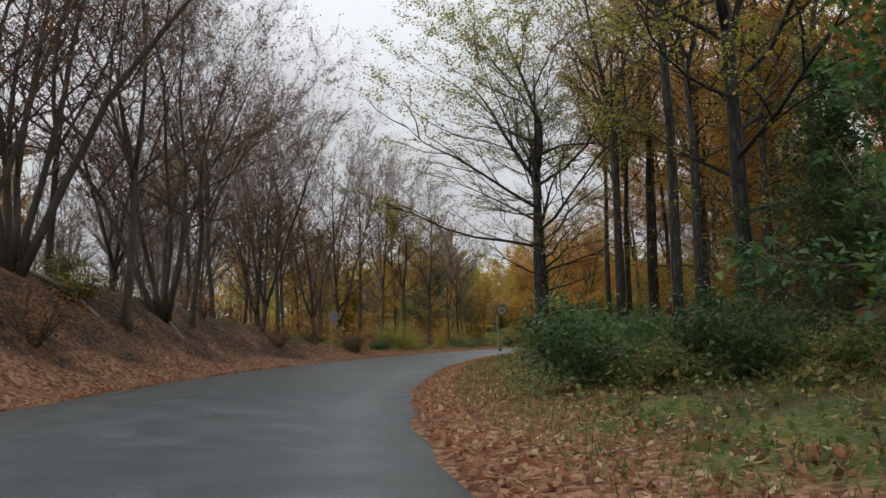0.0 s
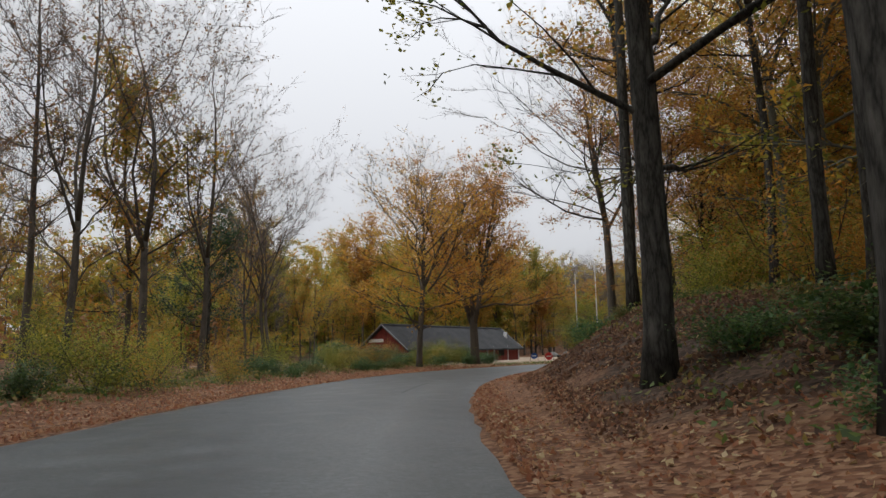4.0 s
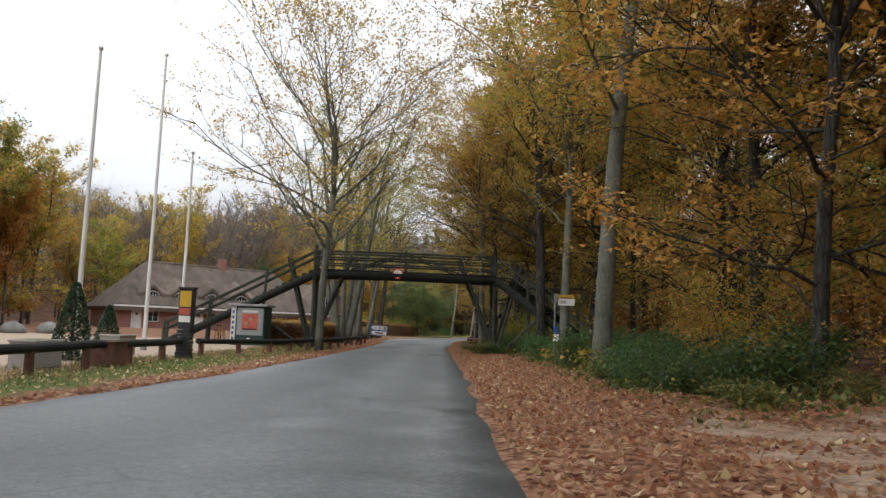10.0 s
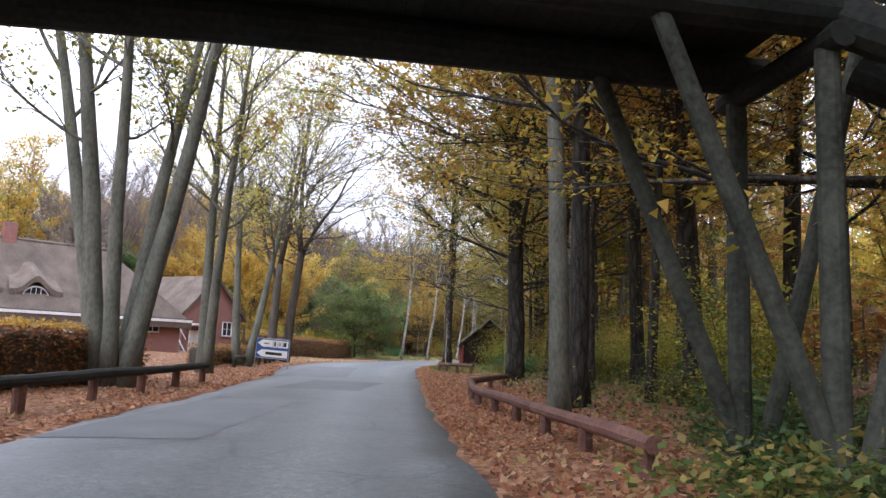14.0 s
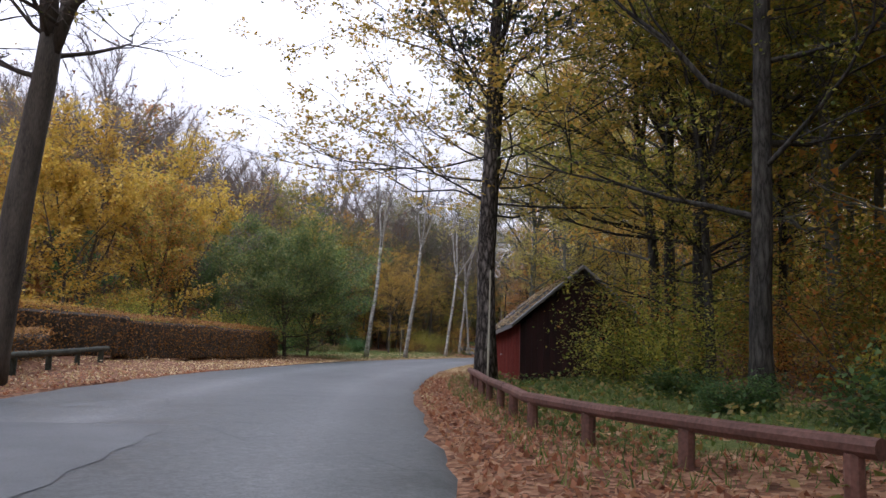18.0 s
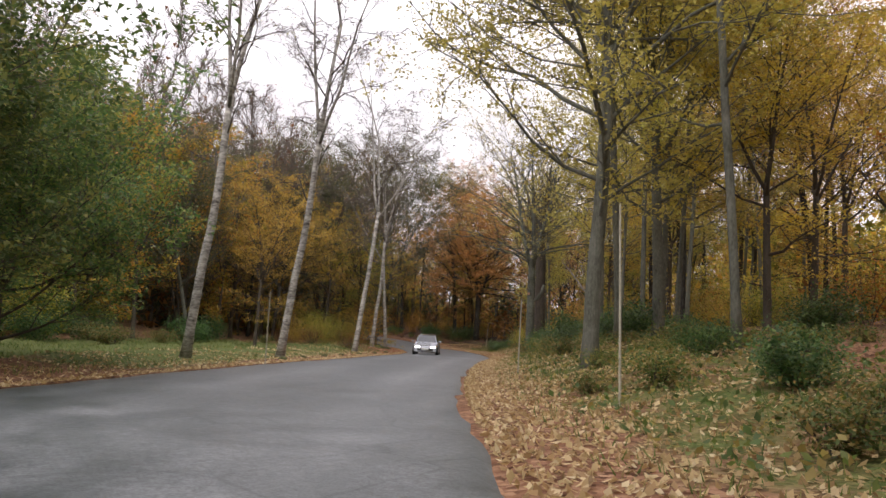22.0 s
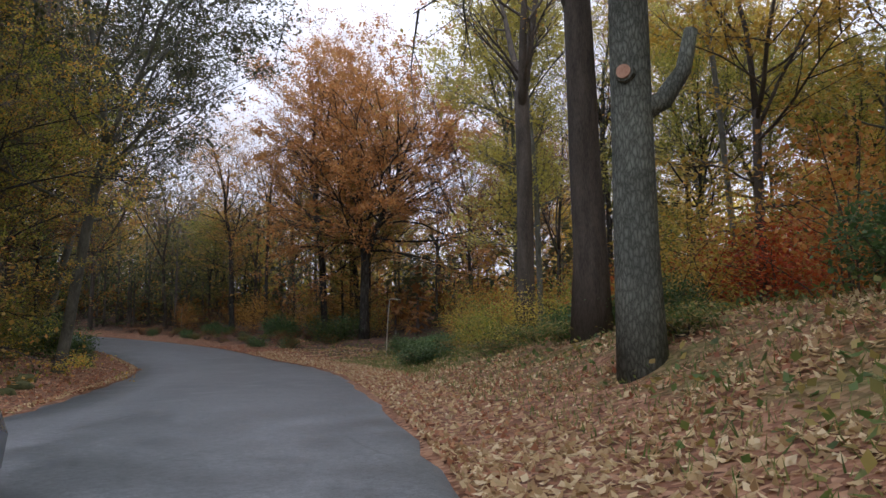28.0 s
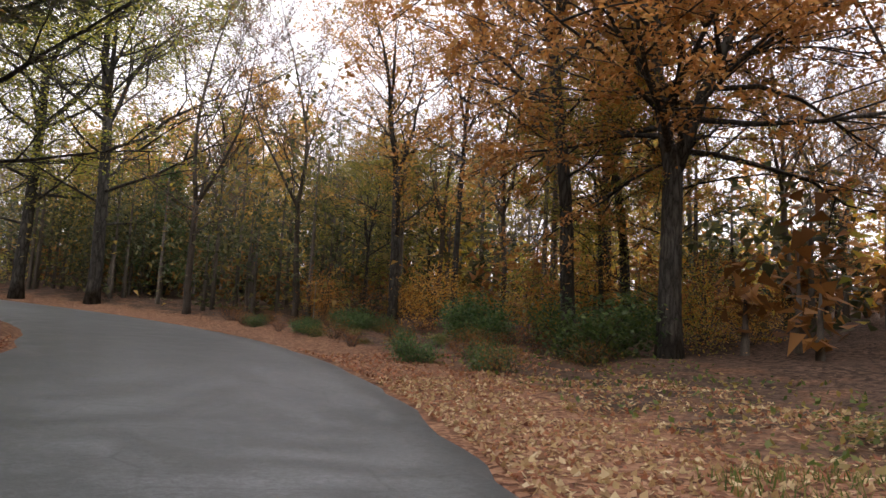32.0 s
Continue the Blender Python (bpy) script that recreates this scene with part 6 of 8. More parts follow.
distant_woods("undergrowth", "dense low undergrowth between the trees", [(110, -30, 70, 20, 60), (110, 70, 100, 20, 60), (300, 96, 215, 16, 55), (330, 205, 330, 22, 60), (160, 300, 390, -50, -12), (200, 306, 390, 12, 50), (140, 210, 300, -55, -26), (80, 45, 100, -50, -26)], LEAF_BROWN, 66, per=55, size=0.6, tall=(2.5, 4.5), clear=12)

distant_woods("dense_dark_woods", "dense dark young woods behind the bend", [(80, 302, 392, 17, 62), (150, 296, 392, -62, -15), (70, 262, 300, -62, -24)], LEAF_DUSK, 67, per=170, size=0.62, tall=(6, 11), clear=14)
distant_woods("thicket_beyond_bend", "dense olive thicket where the road leaves view", [(110, 332, 398, -26, 26), (70, 338, 398, 4, 34)], LEAF_DUSK, 70, per=420, size=0.32, tall=(7, 13), clear=6)
distant_woods("tall_brown_woods", "tall brown and olive woods beyond the bend", [(60, 322, 396, 8, 60), (50, 318, 396, -60, -9), (80, 338, 398, 4, 40)], LEAF_BARKBROWN, 71, per=420, size=0.36, tall=(13, 20), clear=7)
distant_woods("golden_thicket", "olive and yellow thicket deep in the wood", [(150, 212, 305, 27, 66)], LEAF_OLIVE, 68, per=150, size=0.62, tall=(5, 10), clear=20)
distant_woods("brown_thicket", "brown thicket deep in the wood", [(110, 212, 305, 24, 66), (80, 302, 380, 20, 60)], LEAF_MIX, 69, per=150, size=0.6, tall=(5, 10), clear=18)

# ---------------------------------------------------------------- road signs and posts


def face_at(s, back=True):
    """Turn about z that makes local -y look down the road towards those who come, at s metres along."""
    return heading(s) - math.pi / 2


def round_sign(x, y, s, dia, centre, text=None, showing_back=False, label=""):
    z = hz(x, y)
    t = thing("road_sign", (x, y, z), face_at(s), label, "road sign")
    Geo().tube([(-0.24, 0.03, -0.3), (-0.24, 0.03, centre + 0.32)], 0.03, 10).make("post", GALV, t, "grey steel post")
    frame_ring = Geo()
    pts = [(dia * 0.58 * math.cos(a), 0.01, centre + dia * 0.58 * math.sin(a)) for a in np.linspace(-0.4, math.pi + 0.4, 22)]
    frame_ring.tube(pts, 0.018, 6).make("bracket", GALV, t)
    disc = Geo().disc((0, 0, centre), (0, 1, 0), dia / 2, 0.02, 40).make("disc", SIGN_GREY if showing_back else SIGN_RED_DULL, t)
    if not showing_back:
        Geo().disc((0, -0.013, centre), (0, 1, 0), dia * 0.37, 0.008, 40).make("inner_disc", SIGN_CREAM if text == "40" else SIGN_WHITE, disc)
        lettering(text, dia * 0.42, SIGN_BLACK, disc, (0, -0.019, centre - 0.005), UP_FACE, "numerals")
    for zz in (centre - 0.1, centre + 0.1):
        Geo().box((-0.13, 0.03, zz), (0.24, 0.02, 0.04)).make("clamp", GALV, t)
    return t


round_sign(4.25, -16.5, 42, 0.62, 2.5, "40", label="round speed limit sign reading 40, red rim, on a grey post")
round_sign(*along(46.5, -8.3), 46, 0.62, 2.4, None, True, label="round road sign seen from its grey back, on a post")


def stake(x, y, h, r=0.022, lean=0.02, material=BAMBOO, label="pale thin snow stake at the roadside"):
    z = hz(x, y)
    t = thing("snow_stake", (x, y, z), 0.4 * x, label, "stake", "stakes along the road")
    Geo().tube([(0, 0, -0.25), (lean * h * 0.5, 0, h * 0.5), (lean * h, 0, h)], [r * 1.1, r, r * 0.85], 8).make("stick", material, t)
    Geo().tube([(lean * h, 0, h - 0.01), (lean * h, 0, h + 0.02)], [r, r * 0.5], 8).make("tip", material, t)


stake(65.2, 118.8, 3.4, 0.03, 0.0)
stake(83.4, 136.2, 3.4)
stake(93.6, 145.4, 2.6)
stake(88.6, 153.0, 2.6, lean=0.05)
stake(158.2, 219.8, 2.2)
stake(56.6, 102.9, 2.4, 0.025, 0.03, label="thin stake beside a short red and white marker post")

t = thing("steel_pole", (11.0, 37.85, hz(11.0, 37.85)), 0.3, "bare grey steel pole beside the gravel track", "pole")
top = 3.72 - hz(11.0, 37.85)
Geo().tube([(0, 0, -0.4), (0, 0, 1.2), (-0.02, 0, top)], [0.062, 0.06, 0.055], 14).make("shaft", GALV, t)
Geo().tube([(-0.02, 0, top - 0.02), (-0.02, 0, top + 0.03)], [0.06, 0.05], 14).make("cap", GALV, t)

# marker post beside the stake
t = thing("marker_post", (56.9, 103.2, hz(56.9, 103.2)), 0.2, "short wooden marker post with red and white bands", "marker post")
Geo().tube([(0, 0, -0.2), (0, 0, 0.62)], 0.07, 10).make("post", LOG, t)
Geo().tube([(0, 0, 0.42), (0, 0, 0.55)], 0.076, 10).make("white_band", SIGN_WHITE, t)
Geo().tube([(0, 0, 0.552), (0, 0, 0.63)], 0.076, 10).make("red_band", SIGN_RED, t)

# bent tube with a short arm, near the forked orange beech
t = thing("bent_pole", (145.95, 186.9, hz(145.95, 186.9)), heading(296) - math.pi / 2, "thin white bent tube like an upside-down L", "pole")
Geo().tube([(0, 0, -0.2), (0.07, 0, 1.6), (0.2, 0, 3.15), (0.24, 0, 3.22), (0.32, 0, 3.24), (0.82, 0, 3.18)], 0.028, 8).make("tube", BAMBOO, t)
Geo().tube([(0.8, 0, 3.19), (0.84, 0, 3.17)], 0.034, 8).make("end_cap", GALV, t)


def panel_sign(name, x, y, turn, w, h, base, rows, label, frame_mat=GALV, back=SIGN_BLUE, tilt_deg=0):
    """A framed direction sign on two legs, with arrow-shaped boards."""
    z = hz(x, y)
    t = thing(name, (x, y, z), turn, label, "direction sign")
    t.matrix_world = t.matrix_world @ Matrix.Rotation(radians(tilt_deg), 4, "Y")
    for sx in (-1, 1):
        Geo().tube([(sx * w / 2, 0.03, -0.3), (sx * w / 2, 0.03, base + h)], 0.025, 8).make("leg", frame_mat, t)
    Geo().box((0, 0.02, base + h / 2), (w, 0.02, h)).make("panel", back, t)
    for zz in (base, base + h):
        Geo().tube([(-w / 2, 0.0, zz), (w / 2, 0.0, zz)], 0.016, 8).make("frame_bar", frame_mat, t)
    n = len(rows)
    for i, (direction, bars) in enumerate(rows):
        hh = h / n * 0.72
        zc = base + h - h / n * (i + 0.5)
        a, b = -w / 2 * 0.92, w / 2 * 0.92
        tipx = 0.14 * w
        if direction < 0:
            v = [(a, 0, zc), (a + tipx, 0, zc + hh / 2), (b, 0, zc + hh / 2), (b, 0, zc - hh / 2), (a + tipx, 0, zc - hh / 2)]
        else:
            v = [(b, 0, zc), (b - tipx, 0, zc - hh / 2), (a, 0, zc - hh / 2), (a, 0, zc + hh / 2), (b - tipx, 0, zc + hh / 2)]
        v = [(p[0], -0.004, p[2]) for p in v] + [(p[0], 0.006, p[2]) for p in v]
        arrow = link_mesh("arrow_board", v, [(4, 3, 2, 1, 0), (5, 6, 7, 8, 9)] + [(k, (k + 1) % 5, (k + 1) % 5 + 5, k + 5) for k in range(5)], SIGN_WHITE, t)
        for cx, ww, hz2, mt in bars:
            Geo().box((cx * w, -0.008, zc), (ww * w, 0.006, hz2 * hh), bev=0.001).make("bar", mt, arrow)
    return t


sx, sy = along(172.3, -6.6)
panel_sign("direction_sign", 46.0, 109.1, heading(172) - math.pi / 2 - 0.15, 1.75, 1.0, 0.55,
           [(-1, [(-0.2, 0.16, 0.14, SIGN_BLACK), (0.0, 0.012, 0.95, SIGN_BLUE), (0.06, 0.05, 0.7, SIGN_BLACK), (0.14, 0.012, 0.95, SIGN_BLUE), (0.21, 0.08, 0.5, SIGN_GREY), (0.29, 0.012, 0.95, SIGN_BLUE), (0.36, 0.09, 0.6, SIGN_BLACK)]),
            (-1, [(0.05, 0.5, 0.4, SIGN_BLACK)])],
           "blue and white direction sign with two arrow boards on steel legs", tilt_deg=3)
panel_sign("direction_sign", 21.6, 47.1, heading(106) - math.pi / 2 - 0.3, 1.3, 0.72, 0.42,
           [(1, [(-0.05, 0.55, 0.22, SIGN_GREY)]), (1, [(-0.4, 0.06, 0.6, SIGN_GREY), (0.02, 0.5, 0.35, SIGN_BLACK)])],
           "framed sign with two white arrow boards by the gravel track", back=SIGN_BLACK, tilt_deg=3)


def low_disc(x, y, turn, r, material, mark, label, n=1.0):
    z = hz(x, y)
    t = thing("traffic_disc", (x, y, z), turn, label, "traffic sign", "low traffic discs at the yard")
    for sx in (-1, 1):
        Geo().tube([(sx * (r + 0.1), 0.06, -0.1), (sx * (r + 0.03), 0.0, 0.62 * n)], 0.02, 8).make("leg", LOG_RED, t)
    d = Geo().disc((0, 0, 0.34 * n + r * 0.6), (0, 1, 0), r, 0.02, 32).make("disc", material, t)
    Geo().box((0, -0.014, 0.34 * n + r * 0.6), mark, bev=0.002).make("bar", SIGN_WHITE, d)


low_disc(8.2, 56.6, heading(108) - math.pi / 2 + 0.15, 0.36, SIGN_RED, (0.5, 0.006, 0.11), "low red no-entry disc with a white bar on two legs")
low_disc(6.9, 57.6, heading(108) - math.pi / 2 + 0.5, 0.3, SIGN_BLUE, (0.34, 0.006, 0.1), "low blue disc with a white bar, leaning on its legs")

# bus stop
bx, by = 28.0, 63.2
bz = hz(bx, by)
t = thing("bus_stop", (bx, by, bz), heading(127) - math.pi / 2, "bus stop post with yellow flag and blue timetable box", "bus stop")
Geo().tube([(0, 0, -0.3), (0, 0, 2.74 - bz)], 0.03, 10).make("post", GALV, t, "grey steel post")
Geo().box((0.42, 0, 2.46 - bz), (0.62, 0.025, 0.25)).make("name_board", SIGN_WHITE, t)
Geo().box((0.42, 0, 2.66 - bz), (0.6, 0.025, 0.14)).make("top_board", YELLOW, t)
Geo().box((0.42, -0.016, 2.62 - bz), (0.42, 0.006, 0.035), bev=0.001).make("line_bar", SIGN_BLACK, t)
for k in (0, 1):
    Geo().box((0.29, -0.016, 2.49 - bz - 0.06 * k), (0.24, 0.006, 0.035), bev=0.001).make("name_bar", SIGN_GREY, t)
Geo().box((0.04, -0.03, 2.6 - bz), (0.16, 0.03, 0.32)).make("side_plate", SIGN_GREY, t)
Geo().box((0.05, -0.06, 1.41 - bz), (0.19, 0.08, 0.28)).make("timetable_box", SIGN_BLUE, t)
Geo().box((0.05, -0.06, 1.12 - bz), (0.19, 0.08, 0.28)).make("lower_box", SIGN_WHITE, t)

# ---------------------------------------------------------------- log rails


def log_rail(points, h=0.5, r=0.09, material=LOG, post_r=0.085, gap=2.6, label="", post_mat=None, name="log_rail"):
    """A low barrier: one long round log on short posts."""
    pts = [np.array((x, y, hz(x, y) + h)) for x, y in points]
    t = thing(name, tuple(pts[0] - (0, 0, h)), 0, label, "barrier")
    o = pts[0] - (0, 0, h)
    rng = random.Random(len(points) + int(points[0][0] * 10))
    run = 0.25
    for i, (a, b) in enumerate(zip(pts, pts[1:])):
        L = float(np.linalg.norm(b - a))
        n = max(2, int(L / 1.2))
        line = [a - o + (b - a) * k / n + np.array((rng.uniform(-0.015, 0.015), rng.uniform(-0.015, 0.015), rng.uniform(-0.012, 0.012))) for k in range(n + 1)]
        Geo().tube(line, [r * rng.uniform(0.93, 1.05) for _ in line], 10).make("rail", material, t, smooth_faces=False)
        while run < L:
            p = a - o + (b - a) * run / L
            Geo().tube([(p[0], p[1], p[2] - h - 0.25), (p[0], p[1], p[2] - r * 0.6)], post_r * rng.uniform(0.9, 1.1), 9).make("post", post_mat or material, t)
            run += gap
        run -= L
    return t


left_line = [tuple(map(float, along(s, -l))) for s, l in ((114.5, 7.3), (120, 7.3), (126, 7.4))]
log_rail(left_line, 0.55, 0.1, LOG_DARK, 0.1, 2.4, "dark log barrier along the grass verge of the yard", LOG_RED)
left_line = [tuple(map(float, along(s, -l))) for s, l in ((128, 7.6), (134, 6.4), (142, 5.7), (152, 5.5), (162, 5.7))]
log_rail(left_line, 0.5, 0.1, LOG_DARK, 0.1, 2.8, "dark log barrier in front of the hedge and lime trees", LOG_RED)
left_line = [tuple(map(float, along(s, -l))) for s, l in ((175, 7.8), (186, 8.3), (196, 9.6), (203, 11.0))]
log_rail(left_line, 0.5, 0.09, LOG, 0.09, 2.6, "weathered log barrier in front of the low hedge")
log_rail([(35.2, 77.7), (37.8, 82.0), (40.8, 87.0), (44.0, 90.9), (48.0, 93.5)], 0.36, 0.1, LOG_RED, 0.09, 2.0, "red-brown log barrier bent round the gravel entrance")
log_rail([(34.6, 69.2), (38.6, 74.6)], 0.75, 0.09, LOG_RED, 0.12, 3.2, "red-brown log barrier beside the foot of the bridge stairs")
log_rail([(56.7, 105.6), (57.5, 108.7), (58.8, 111.4), (60.6, 113.6), (62.6, 116.2), (66.4, 120.8)], 0.45, 0.09, LOG_RED, 0.085, 1.9, "red-brown log barrier curving round the pine and the shed")

# ---------------------------------------------------------------- foot bridge of logs
A, B = np.array((26.2, 80.9)), np.array((34.9, 75.8))
u = (B - A) / np.linalg.norm(B - A)
nrm = np.array((-u[1], u[0]))
nrm = nrm if nrm @ np.array((0.56, 0.83)) > 0 else -nrm
DECK, WIDTH = 4.42, 1.45
bridge = thing("foot_bridge", (A[0], A[1], 0), 0, "rustic dark log foot bridge with stairs over the road", "foot bridge")


def bp(along_m, side, z):
    """A place on the bridge: metres from its first bend, 0 near side to 1 far side, height."""
    p = u * along_m + nrm * side * WIDTH
    return (p[0], p[1], z)


span = float(np.linalg.norm(B - A))
for side in (0.0, 1.0):
    Geo().tube([bp(-0.3, side, DECK - 0.28), bp(span * 0.5, side, DECK - 0.2), bp(span + 0.3, side, DECK - 0.28)], [0.21, 0.22, 0.2], 14).make("beam", LOG_DARK, bridge)
plank_rng = random.Random(3)
k = 0.0
while k < span:
    Geo().box((*(u * (k + 0.08) + nrm * WIDTH * 0.5), DECK - 0.02 + plank_rng.uniform(-0.008, 0.008)), (0.178, WIDTH + 0.3, 0.05), math.atan2(u[1], u[0])).make("deck_plank", LOG_DARK, bridge)
    k += 0.17
for side in (0.0, 1.0):
    for z, r in ((1.0, 0.06), (0.66, 0.055), (0.32, 0.05)):
        Geo().tube([bp(-0.1, side, DECK + z), bp(span * 0.5, side, DECK + z + 0.05), bp(span + 0.1, side, DECK + z)], r, 9).make("hand_rail", LOG, bridge)
    for q in (0.0, 0.5, 1.0):
        Geo().tube([bp(span * q, side, DECK - 0.2), bp(span * q, side, DECK + 1.2)], 0.07, 9).make("rail_post", LOG, bridge)
    for a, b in ((0.2, 0.48), (0.8, 0.52)):
        Geo().tube([bp(span * a, side, DECK + 0.02), bp(span * b, side, DECK + 1.0)], 0.055, 8).make("rail_brace", LOG, bridge)
# legs in two clusters
for end, sgn in ((0.0, 1), (span, -1)):
    for side in (0.0, 1.0):
        Geo().tube([bp(end, side, -0.2), bp(end, side, DECK + 1.3 - side * 0.1)], [0.115, 0.095], 11).make("leg", LOG, bridge)
        Geo().tube([bp(end - 0.25 * sgn, side, -0.2), bp(end + 2.0 * sgn, side, DECK + 0.9)], [0.1, 0.075], 11).make("raking_leg", LOG, bridge)
        Geo().tube([bp(end - 0.1 * sgn, side, -0.2), bp(end - 1.5 * sgn, side, DECK + 0.6)], [0.095, 0.075], 11).make("raking_leg", LOG, bridge)
    Geo().tube([bp(end, -0.15, DECK - 0.52), bp(end, 1.15, DECK - 0.52)], 0.12, 10).make("cross_beam", LOG_DARK, bridge)


def stairs(top, foot, width, inward):
    """A flight from the deck down to the ground between two log strings, with rails."""
    top, foot = np.array(top, float), np.array(foot, float)
    d = foot - top
    run = np.linalg.norm(d)
    d /= run
    w = np.array((-d[1], d[0]))
    w = w if w @ inward > 0 else -w
    zf = hz(*(foot + A)) if False else hz(foot[0] + A[0], foot[1] + A[1])
    n = 22
    for k in range(n):
        q = (k + 0.5) / n
        c = top + d * run * q + w * width / 2
        Geo().box((c[0], c[1], DECK + (zf - DECK) * q), (0.24, width, 0.05), math.atan2(d[1], d[0])).make("tread", LOG, bridge)
    for side in (0.0, 1.0):
        a, b = top + w * width * side, foot + w * width * side
        Geo().tube([(a[0], a[1], DECK - 0.3), (b[0], b[1], zf - 0.12)], [0.21, 0.19], 12).make("string", LOG_DARK, bridge)
        for z in (1.0, 0.62):
            Geo().tube([(a[0], a[1], DECK + z), (b[0], b[1], zf + z)], 0.055, 8).make("hand_rail", LOG, bridge)
        for q, up in ((0.33, 1.25), (0.7, 1.2), (0.99, 1.15)):
            c = a + (b - a) * q
            zc = DECK + (zf - DECK) * q
            Geo().tube([(c[0] + 0.35 * d[0] * (1 - q), c[1] + 0.35 * d[1] * (1 - q), -0.15), (c[0], c[1], zc + up)], [0.1, 0.07], 9).make("stair_post", LOG, bridge)
        c = a + (b - a) * 0.5
        Geo().tube([(a[0] + 0.3 * d[0], a[1] + 0.3 * d[1], 0.0), (c[0], c[1], DECK * 0.5 + 0.1)], 0.09, 9).make("stair_brace", LOG, bridge)


stairs((0, 0), (18.9 - A[0], 83.6 - A[1]), WIDTH, nrm)
stairs((B - A) + u * 0.1, np.array((36.8, 69.8)) - A, WIDTH, u)
# height limit sign on the near beam
sc = bp(4.6, -0.12, DECK - 0.1)
hs = thing("height_limit_sign", (A[0] + sc[0], A[1] + sc[1], sc[2]), heading(143) - math.pi / 2 + 0.05, "round height limit sign reading 3.7 m hung on the bridge", "road sign")
d0 = Geo().disc((0, 0, 0), (0, 1, 0), 0.31, 0.02, 40).make("disc", SIGN_RED, hs)
Geo().disc((0, -0.014, 0), (0, 1, 0), 0.23, 0.008, 40).make("inner_disc", SIGN_WHITE, d0)
lettering("3.7 m", 0.15, SIGN_BLACK, d0, (0, -0.02, 0), UP_FACE, "numerals")
for zz in (-0.2, 0.2):
    v = [(-0.06, -0.02, zz), (0.06, -0.02, zz), (0, -0.02, zz * 0.62)]
    link_mesh("arrow_mark", v + [(p[0], -0.016, p[2]) for p in v], [(0, 1, 2), (5, 4, 3), (0, 3, 4, 1), (1, 4, 5, 2), (2, 5, 3, 0)], SIGN_BLACK, d0)
Geo().box((0, 0.06, 0.1), (0.06, 0.1, 0.5)).make("bracket", LOG_DARK, hs)

# ---------------------------------------------------------------- yard: flagpoles, kiosk, column and planters
for x, y, h in ((12.3, 66.0, 9.0), (15.4, 71.6, 11.2), (17.3, 74.0, 8.1)):
    t = thing("flagpole", (x, y, hz(x, y)), 0.3, "tall white flagpole with no flag", "flagpole", "three flagpoles in the yard")
    Geo().tube([(0, 0, -0.3), (0, 0, 1.5), (0, 0, h)], [0.085, 0.075, 0.04], 12).make("shaft", FLAGPOLE, t)
    Geo().tube([(0, 0, h), (0, 0, h + 0.05), (0, 0, h + 0.1), (0, 0, h + 0.13)], [0.05, 0.075, 0.07, 0.02], 12).make("finial", FLAGPOLE, t)
    Geo().tube([(0, 0, -0.05), (0, 0, 0.35)], 0.12, 12).make("foot", GALV, t)
    Geo().tube([(0.05, 0.05, 1.0), (0.045, 0.045, h - 0.2)], 0.006, 5).make("halyard", SIGN_WHITE, t)

kz = hz(21.6, 80.4)
KT = heading(133) - math.pi / 2 + 0.0
t = thing("kiosk", (22.3, 80.2, kz), KT, "dark green kiosk with a red poster on its front", "kiosk")
Geo().box((0, 0.75, 1.0), (1.75, 1.5, 2.0), bev=0.02).make("body", KIOSK_GREEN, t)
Geo().box((0, 0.7, 2.06), (2.05, 1.8, 0.12), bev=0.02).make("roof", SIGN_GREY, t)
Geo().box((0.12, -0.02, 1.22), (1.35, 0.04, 1.4), bev=0.004).make("front_panel", KIOSK_GREY, t)
po = Geo().box((0.12, -0.05, 1.2), (0.82, 0.015, 0.85), bev=0.002).make("poster", POSTER, t)
Geo().box((0.12, -0.062, 0.83), (0.72, 0.006, 0.07), bev=0.001).make("caption_bar", SIGN_BLACK, po)
Geo().box((0.12, -0.05, 1.74), (0.8, 0.012, 0.12), bev=0.002).make("heading_bar", SIGN_WHITE, t)
for sx in (-0.2, 0.04):
    Geo().disc((0.12 + sx, -0.066, 1.3 + sx), (0, 1, 0), 0.09, 0.008, 20).make("print_spot", SIGN_CREAM, po)
Geo().box((-0.74, -0.03, 1.05), (0.24, 0.05, 1.85), bev=0.004).make("edge_panel", SIGN_WHITE, t)
for i in range(6):
    Geo().box((-0.74, -0.06, 0.35 + i * 0.27), (0.1, 0.006, 0.15), bev=0.001).make("edge_bar", SIGN_BLUE, t)
Geo().box((0.08, -0.015, 0.28), (0.16, 0.02, 0.2), bev=0.002).make("lower_label", SIGN_WHITE, t)

x, y = 15.6, 66.9
t = thing("info_column", (x, y, hz(x, y)), heading(126) - math.pi / 2, "dark column of slate courses with a yellow panel near its top", "sign column")
for i in range(9):
    Geo().box((0.01 * (-1) ** i, 0, 0.06 + i * 0.115), (0.44 - 0.006 * i, 0.4, 0.105), bev=0.012).make("slate_course", TILE_DARK, t)
Geo().box((0, 0, 1.62), (0.44, 0.34, 1.2), bev=0.015).make("shaft", TILE_DARK, t)
Geo().box((0.0, -0.18, 1.9), (0.36, 0.02, 0.5), bev=0.003).make("yellow_panel", YELLOW, t)
Geo().box((0.0, -0.18, 1.5), (0.36, 0.02, 0.22), bev=0.003).make("maroon_panel", POSTER, t)
Geo().box((0.0, -0.18, 1.26), (0.36, 0.02, 0.2), bev=0.003).make("white_panel", SIGN_WHITE, t)
Geo().box((0, 0, 2.25), (0.5, 0.4, 0.07), bev=0.01).make("cap", TILE_DARK, t)

